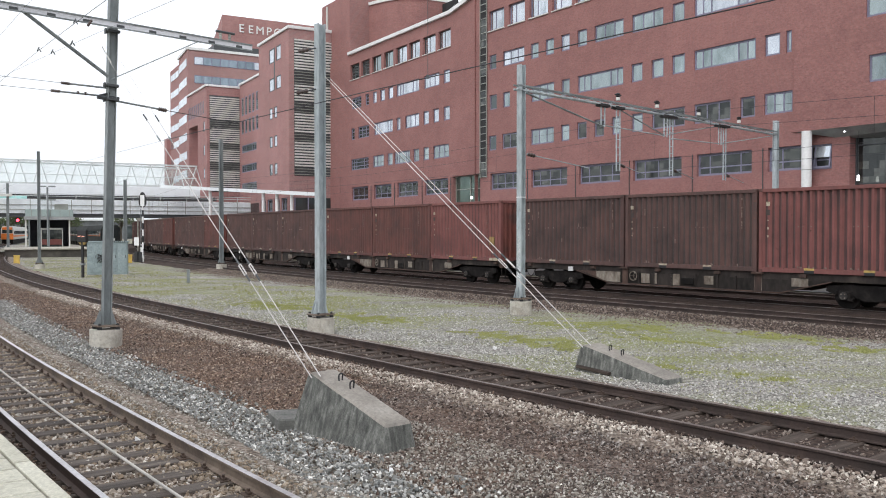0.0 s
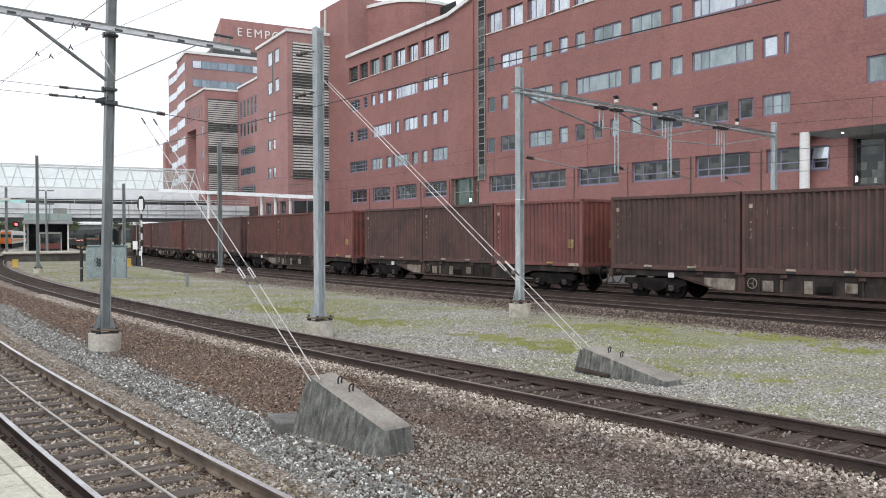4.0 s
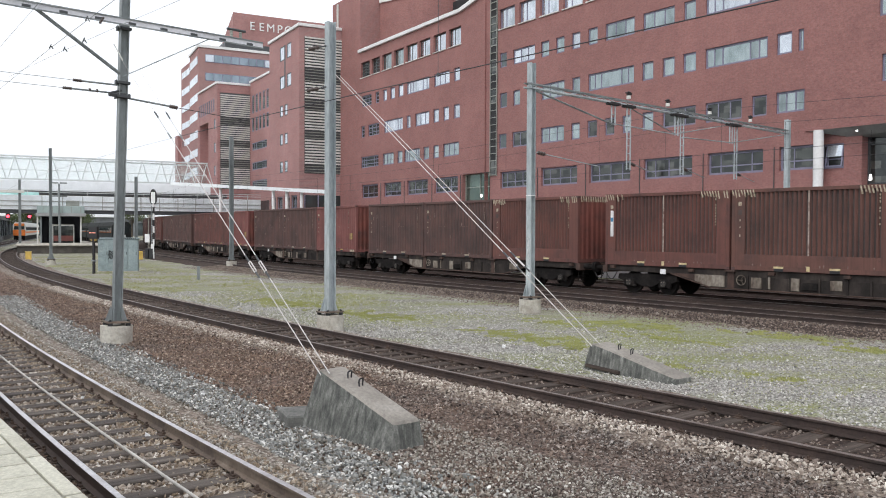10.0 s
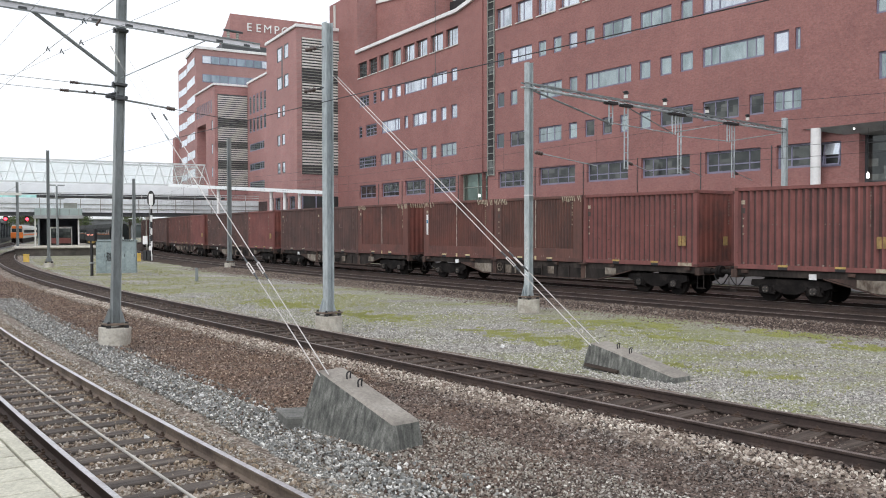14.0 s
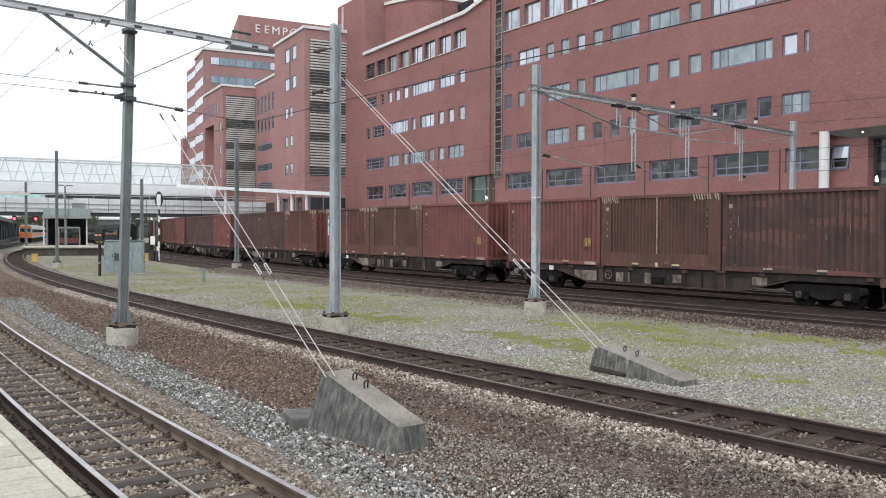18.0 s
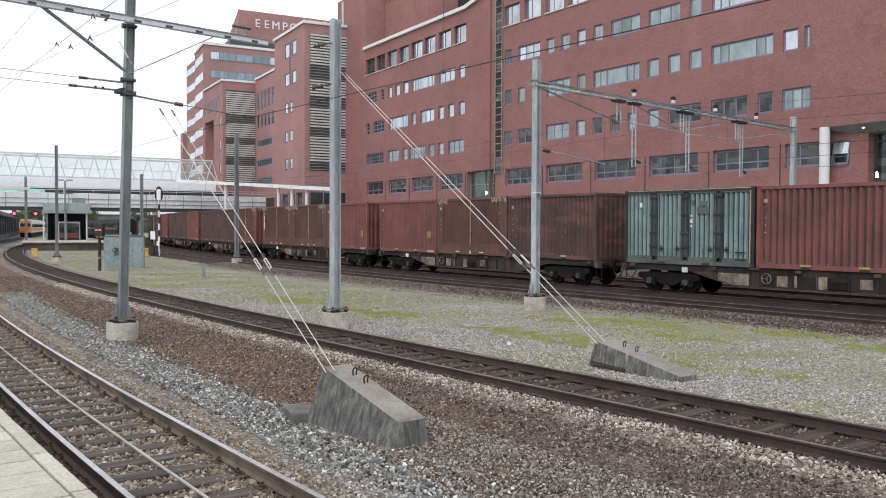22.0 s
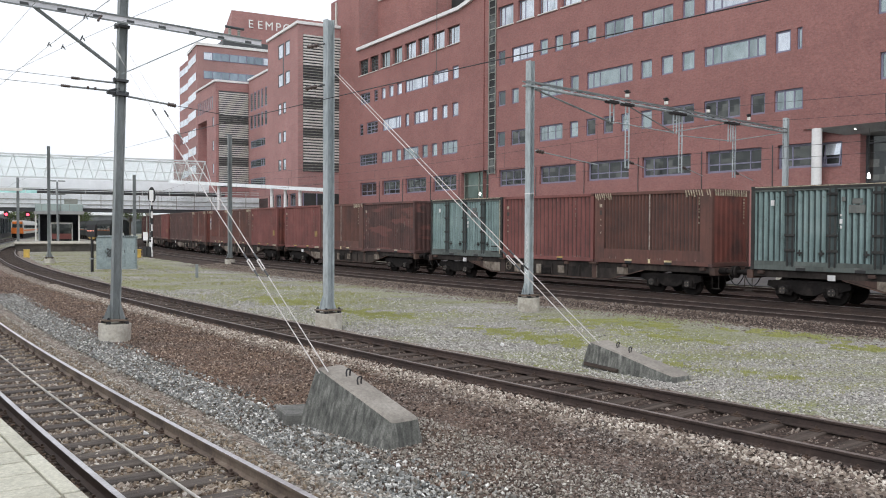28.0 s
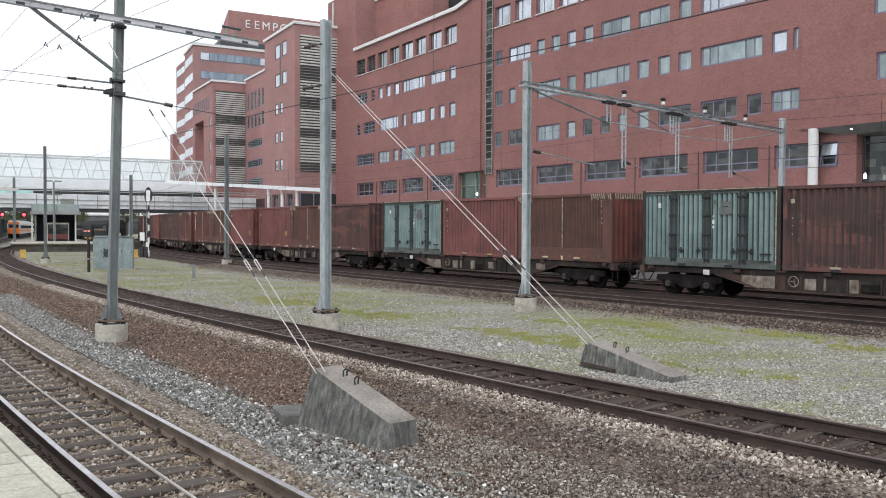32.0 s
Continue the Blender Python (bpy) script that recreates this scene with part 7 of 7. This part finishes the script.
            for x in (-0.9, 0.9):
                part("axle_box", Shape().box(x - 0.21, x + 0.21, y0 - 0.02, y1 + 0.06, 0.27, 0.64, 0.05).box(x - 0.30, x + 0.30, y0 - 0.01, y1 + 0.03, 0.27, 0.36, 0.02), BOGIE, bg)
                part("axle_cover", Shape().tube((x, sy * 1.10, 0.46), (x, sy * 1.17, 0.46), 0.135, 14), AXLE_LID, bg)
                for k in range(4):
                    a = 0.785 + 1.571 * k
                    part("lid_bolt", Shape().tube((x + 0.09 * math.cos(a), sy * 1.17, 0.46 + 0.09 * math.sin(a)), (x + 0.09 * math.cos(a), sy * 1.19, 0.46 + 0.09 * math.sin(a)), 0.02, 6), WAGON_PALE, bg)
                for dx in (-0.26, 0.26):
                    coil = [(0.088 if k % 2 else 0.062, 0.36 + 0.022 * k) for k in range(13)]
                    sp = Shape().sweep([[(x + dx + q * math.cos(0.628 * n), sy * 1.0 + q * math.sin(0.628 * n), z) for n in range(10)] for q, z in coil])
                    part("coil_spring", sp, BOGIE, bg)
        for x in (-0.9, 0.9):
            ws = Shape()
            ws.tube((0, -0.95, 0), (0, 0.95, 0), 0.08, 10)
            for sy in (-1, 1):
                for a, b, r0, r1 in ((0.68, 0.72, 0.49, 0.49), (0.72, 0.82, 0.46, 0.455)):
                    ws.tube((0, sy * a, 0), (0, sy * b, 0), r0, 28, r1)
                ws.tube((0, sy * 0.82, 0), (0, sy * 0.87, 0), 0.15, 14)
                for k in range(3):
                    a = 2.094 * k
                    ws.tube((0.27 * math.cos(a), sy * 0.82, 0.27 * math.sin(a)), (0.27 * math.cos(a), sy * 0.828, 0.27 * math.sin(a)), 0.05, 8)
            part("wheelset", ws, WHEEL, bg, m=pose(x, 0, 0.46))
    return t


WAGON_PROTO = make_wagon()
# the load of each wagon, from the front end of the train, three containers each
LOADS = {-8: "DrD", -7: "rDD", -6: "DDr", -5: "DDr", -4: "DDD", -3: "rrR", -2: "DDR", -1: "DDS", 0: "TsR", 1: "RsP", 2: "GQs", 3: "GPD"}
SLOT, PERIOD, FIRST = 6.25, 20.33, 9.12
RUN = [-46.37, -42.62, -38.94, -35.29, -31.65, -28.05, -24.48, -20.9, -17.35, -13.86, -10.37, -6.84, -3.41, 0.0, 3.43, 6.88, 10.36, 13.66, 16.85, 20.06, 23.36, 26.51, 29.47, 32.29, 34.89, 37.29, 39.59, 41.68, 43.42, 44.99, 46.37, 47.49, 48.31]


def travelled(t):
    """How far the train has come along the track at t seconds."""
    i = min(max(int(t), 0), 31)
    p = [RUN[min(max(j, 0), 32)] for j in (i - 1, i, i + 1, i + 2)]
    if i == 0:
        p[0] = 2 * p[1] - p[2]
    if i == 31:
        p[3] = 2 * p[2] - p[1] - 0.25
    u = t - i
    return 0.5 * (2 * p[1] + (p[2] - p[0]) * u + (2 * p[0] - 5 * p[1] + 4 * p[2] - p[3]) * u * u + (3 * p[1] - p[0] - 3 * p[2] + p[3]) * u ** 3)


def on_track(s):
    a, b = freight(s - 7.2), freight(s + 7.2)
    return Matrix.Translation((a + b) / 2) @ Matrix.Rotation(math.atan2(b.y - a.y, b.x - a.x), 4, "Z")


TRAIN = []
used = set()


def take(proto, key):
    if key not in used:
        used.add(key)
        return proto
    return copy_thing(proto, Matrix())


for k, load in LOADS.items():
    s = FIRST - PERIOD * k
    wagon = take(WAGON_PROTO, "wagon")
    TRAIN.append((wagon, s, Matrix()))
    for i, ch in enumerate(load):
        TRAIN.append((take(PROTO[ch], ch), s, Matrix.Translation((SLOT * (1 - i), 0, DECK))))
for ob, s, m in TRAIN:
    ob.matrix_basis = on_track(s + RUN[13]) @ m


# ---- loose stones and grass ----
def loose(name, places, sizes, mat, label, seed, squash=0.7):
    """Many small uneven stones in one mesh."""
    gen = np.random.default_rng(seed)
    n = len(places)
    base = np.array([(x, y, z) for z in (-1, 1) for y in (-1, 1) for x in (-1, 1)], float) * 0.62
    tri = np.array([(0, 2, 3), (0, 3, 1), (4, 5, 7), (4, 7, 6), (0, 1, 5), (0, 5, 4), (2, 6, 7), (2, 7, 3), (0, 4, 6), (0, 6, 2), (1, 3, 7), (1, 7, 5)])
    v = (base[None] + gen.uniform(-0.34, 0.34, (n, 8, 3))) * np.stack([gen.uniform(0.7, 1.35, n), gen.uniform(0.7, 1.35, n), gen.uniform(0.6, 1.05, n) * squash], 1)[:, None]
    q = gen.normal(size=(n, 4)) * np.array([1.0, 0.45, 0.45, 1.0])
    q /= np.linalg.norm(q, axis=1)[:, None]
    w, x, y, z = q.T[:, :, None]
    v = np.stack([v[..., 0] * (1 - 2 * (y * y + z * z)) + v[..., 1] * 2 * (x * y - z * w) + v[..., 2] * 2 * (x * z + y * w),
                  v[..., 0] * 2 * (x * y + z * w) + v[..., 1] * (1 - 2 * (x * x + z * z)) + v[..., 2] * 2 * (y * z - x * w),
                  v[..., 0] * 2 * (x * z - y * w) + v[..., 1] * 2 * (y * z + x * w) + v[..., 2] * (1 - 2 * (x * x + y * y))], -1)
    v = v * np.asarray(sizes)[:, None, None] + np.asarray(places)[:, None]
    f = (tri[None] + 8 * np.arange(n)[:, None, None]).reshape(-1, 3)
    me = bpy.data.meshes.new(name)
    me.vertices.add(n * 8)
    me.vertices.foreach_set("co", v.reshape(-1))
    me.loops.add(len(f) * 3)
    me.loops.foreach_set("vertex_index", f.reshape(-1))
    me.polygons.add(len(f))
    me.polygons.foreach_set("loop_start", np.arange(0, len(f) * 3, 3))
    me.update(calc_edges=True)
    me.shade_flat()
    me.materials.append(mat)
    return tagged(new(name, me), label, "stones", "", "stuff")


def field(line, n, s0, s1, o0, o1, z, seed, power=1.0, fall=None):
    """Random places along a line; power above 1 crowds them to the near end."""
    gen = np.random.default_rng(seed)
    s = s0 + (s1 - s0) * gen.uniform(0, 1, n) ** power
    o = gen.uniform(o0, o1, n)
    if fall:
        edge, width, depth = fall
        return [tuple(line(a, b, z - depth * min(1.0, max(0.0, (abs(b) - edge) / width)))) for a, b in zip(s, o)]
    return [tuple(line(a, b, z)) for a, b in zip(s, o)]


def rnd(n, a, b, seed):
    return np.random.default_rng(seed).uniform(0, 1, n) ** 2 * (b - a) + a


loose("mixed_ballast", field(NEAR.at, 16000, -9, 26, -1.75, -0.88, -0.136, 101, 1.5, (1.2, 0.4, 0.056)), rnd(16000, 0.012, 0.032, 102), STONE_VERGE_PALE, "pale and brown mixed ballast stones beside the rail", 103)
loose("grey_ballast", field(lambda s, o, z: NEAR.at(s, o - 0.07 * min(max(s + 2.5, 0.0), 5.0), z), 26000, -9, 30, -2.3, -1.3, -0.136, 1, 1.5, (1.2, 0.4, 0.056)), rnd(26000, 0.013, 0.036, 2), STONE_GREY, "coarse blue-grey ballast stones beside the rail", 3)
loose("grey_ballast", field(NEAR.at, 2200, -9, 30, -2.95, -2.4, -0.205, 4, 1.3), rnd(2200, 0.014, 0.04, 5), STONE_GREY, "scattered grey stones", 6)
loose("pale_grit", field(NEAR.at, 11000, -10, 0.5, -4.3, -2.3, -0.208, 111, 1.0), rnd(11000, 0.010, 0.024, 112), STONE_VERGE_PALE, "greyer fine gravel round the anchor wedge", 113)
loose("shoulder_stones", field(NEAR.at, 5000, -9, 26, -1.7, -0.86, -0.152, 61, 1.4, (1.25, 0.4, 0.07)), rnd(5000, 0.016, 0.04, 62), STONE_TRACK, "dirty brown stones beside the shiny rail", 63)
loose("track_stones", field(NEAR.at, 20000, -9, 24, -0.66, 0.66, -0.190, 7, 1.5), rnd(20000, 0.015, 0.040, 8), STONE_TRACK, "mixed pale and brown ballast between the rails", 9)
loose("ochre_stones", field(NEAR.at, 4500, -9, 24, -0.70, -0.36, -0.176, 71, 1.5), rnd(4500, 0.014, 0.036, 72), STONE_OCHRE, "ochre stones along the inner side of the rail", 73)
loose("ochre_stones", field(NEAR.at, 3200, -9, 24, -1.2, -0.83, -0.126, 74, 1.5), rnd(3200, 0.014, 0.034, 75), STONE_OCHRE, "ochre stones along the outer side of the rail", 76)
loose("track_stones", field(NEAR.at, 2500, -9, 20, 0.86, 1.6, -0.158, 10, 1.4), rnd(2500, 0.02, 0.045, 11), STONE_BROWN, "dark ballast under the platform edge", 12)
loose("brown_stones", field(NEAR.at, 62000, -10, 44, -6.3, -2.25, -0.212, 13, 1.9), rnd(62000, 0.011, 0.028, 14), STONE_BROWN, "fine reddish brown gravel stones", 15)
loose("pale_stones", field(MID.at, 11500, 10, 60, 1.0, 1.5, -0.130, 16, 1.3, (1.3, 0.35, 0.07)), rnd(11500, 0.015, 0.038, 17), STONE_PALE, "pale broken stones along the rail", 18)
loose("brown_stones", field(MID.at, 13000, 10, 50, 0.82, 2.3, -0.136, 91, 1.3, (1.3, 0.45, 0.075)), rnd(13000, 0.012, 0.032, 92), STONE_BROWN, "brown stones on the shoulder of the middle track", 93)
loose("track_stones", field(MID.at, 6000, 10, 60, -0.66, 0.66, -0.186, 19, 1.3), rnd(6000, 0.014, 0.036, 20), STONE_VERGE, "mixed ballast between the dull rails", 21)
loose("pale_stones", field(MID.at, 4000, 10, 60, -1.9, -0.86, -0.146, 22, 1.3, (1.35, 0.4, 0.10)), rnd(4000, 0.018, 0.042, 23), STONE_PALE, "pale stones behind the dull rail", 24)
loose("grey_gravel_stones", field(MID.at, 12000, 8, 55, -9.5, -4.6, -0.252, 94, 1.25), rnd(12000, 0.013, 0.030, 95), STONE_MID, "light grey gravel stones among moss", 96)
loose("grey_gravel_stones", field(MID.at, 24000, 8, 55, -4.6, -1.5, -0.252, 25, 1.25), rnd(24000, 0.013, 0.030, 26), STONE_MID, "light grey gravel stones", 27)
loose("brown_stones", field(freight, 3500, -14, 45, 6.5, 8.3, -0.25, 97, 1.0), rnd(3500, 0.015, 0.04, 98), STONE_VERGE, "scattered brown stones in the grass", 99)
loose("brown_stones", field(freight, 15000, -14, 45, 5.0, 7.3, -0.146, 28, 1.0, (5.6, 1.1, 0.10)), rnd(15000, 0.018, 0.045, 29), STONE_VERGE, "brown ballast at the foot of the freight tracks", 30)
gen = np.random.default_rng(40)
loose("white_stone", [tuple(NEAR.at(s, o, -0.18)) for s, o in ((-0.6, -3.3), (-0.4, -3.1), (5.0, -0.45), (1.7, -0.5), (8.6, -0.62), (-1.6, -2.4), (4.2, -2.2), (6.8, -1.2))] + [(1.42, 20.88, -0.21), (-3.14, 53.5, -0.2), (-2.33, 52.9, -0.2)], [0.06, 0.04, 0.06, 0.07, 0.05, 0.045, 0.05, 0.04, 0.05, 0.07, 0.07], MARK_WHITE, "single white stones on the ballast", 41)


def tufts(name, line, n, s0, s1, o0, o1, z, seed, lo=0.04, hi=0.13, thr=0.05, mat=None):
    """Short grass blades where a slow noise says so."""
    rng = random.Random(seed)
    v, f = [], []
    tries = 0
    while len(f) < n and tries < n * 12:
        tries += 1
        p = line(s0 + (s1 - s0) * rng.random() ** 1.3, rng.uniform(o0, o1), z)
        if noise.noise(Vector((p.x * 0.35, p.y * 0.35, 3.7))) + 0.4 * noise.noise(Vector((p.x * 1.7, p.y * 1.7, 9.1))) < thr:
            continue
        for _ in range(5):
            q = p + Vector((rng.uniform(-0.05, 0.05), rng.uniform(-0.05, 0.05), 0))
            a, h = rng.uniform(0, 6.28), rng.uniform(lo, hi)
            d = Vector((math.cos(a), math.sin(a), 0)) * 0.007
            t = q + Vector((rng.uniform(-0.05, 0.05), rng.uniform(-0.05, 0.05), h))
            k = len(v)
            v += [q - d, q + d, t]
            f.append((k, k + 1, k + 2))
    me = bpy.data.meshes.new(name)
    me.from_pydata(v, [], f)
    me.materials.append(mat or GRASS)
    return tagged(new(name, me), "short yellowish green grass and moss on gravel", "grass", "", "stuff")


tufts("grass", MID.at, 22000, 8, 62, -9.6, -2.3, -0.265, 50, 0.015, 0.055, 0.08)
tufts("grass", MID.at, 26000, 44, 110, -9.5, -2.2, -0.265, 51, 0.03, 0.10, -0.14)


def moss(name, spots, n, seed):
    """Low moss cushions: many flat blades crowded round a few centres."""
    rng = random.Random(seed)
    v, f = [], []
    total = sum(a * b for _, _, a, b in spots)
    for x, y, a, b in spots:
        for _ in range(int(n * a * b / total)):
            r, w = rng.random() ** 0.6 * 1.25, rng.uniform(0, 6.28)
            p, q = r * a * math.cos(w), r * b * math.sin(w)
            if noise.noise(Vector((x + p, y + q, 1.3)) * 2.6) < r * 0.6 - 0.35:
                continue
            c = Vector((x + p * 0.62 + q * 0.78, y - p * 0.78 + q * 0.62, -0.262))
            w = rng.uniform(0, 6.28)
            d = Vector((math.cos(w), math.sin(w), 0)) * 0.015
            t = c + Vector((rng.uniform(-0.03, 0.03), rng.uniform(-0.03, 0.03), rng.uniform(0.02, 0.05)))
            k = len(v)
            v += [c - d, c + d, t]
            f.append((k, k + 1, k + 2))
    me = bpy.data.meshes.new(name)
    me.from_pydata(v, [], f)
    me.materials.append(MOSS)
    return tagged(new(name, me), "bright yellow-green moss patches on gravel", "moss", "", "stuff")


MOSS = island_stone("moss_cushion", [(0.26, 0.275, 0.095), (0.36, 0.37, 0.14), (0.30, 0.315, 0.11), (0.42, 0.41, 0.19)], 0.8)
moss("moss", [(1.3, 24.2, 1.4, 0.8), (2.3, 22.8, 1.9, 1.0), (3.4, 21.3, 1.2, 0.6), (5.65, 23.2, 2.0, 0.5), (5.7, 26.2, 2.2, 0.8), (6.4, 16.9, 1.0, 0.35), (5.24, 17.75, 1.0, 0.35), (10.5, 20.6, 1.6, 0.6), (9.4, 23.6, 1.8, 0.6), (-2.4, 28.6, 2.4, 1.0), (-6.0, 33.0, 3.0, 1.2), (3.6, 26.5, 1.6, 0.6)], 95000, 81)


# ---- what moves ----
def motions():
    rows_t = [i * 0.5 for i in range(65)]
    for ob, s, m in TRAIN:
        walk(ob, [(t, on_track(s + travelled(t)) @ m) for t in rows_t])
    spin_t = [i * 0.15 for i in range(214)]
    turn = [(t, travelled(t) / 0.46) for t in spin_t]
    for ob, s, m in TRAIN:
        for bogie in [c for c in ob.children if c.name.startswith("bogie")]:
            for ws in [c for c in bogie.children if c.name.startswith("wheelset")]:
                base = ws.location.copy()
                walk(ws, [(t, Matrix.Translation(base) @ Matrix.Rotation(a, 4, "Y")) for t, a in turn])


motions()
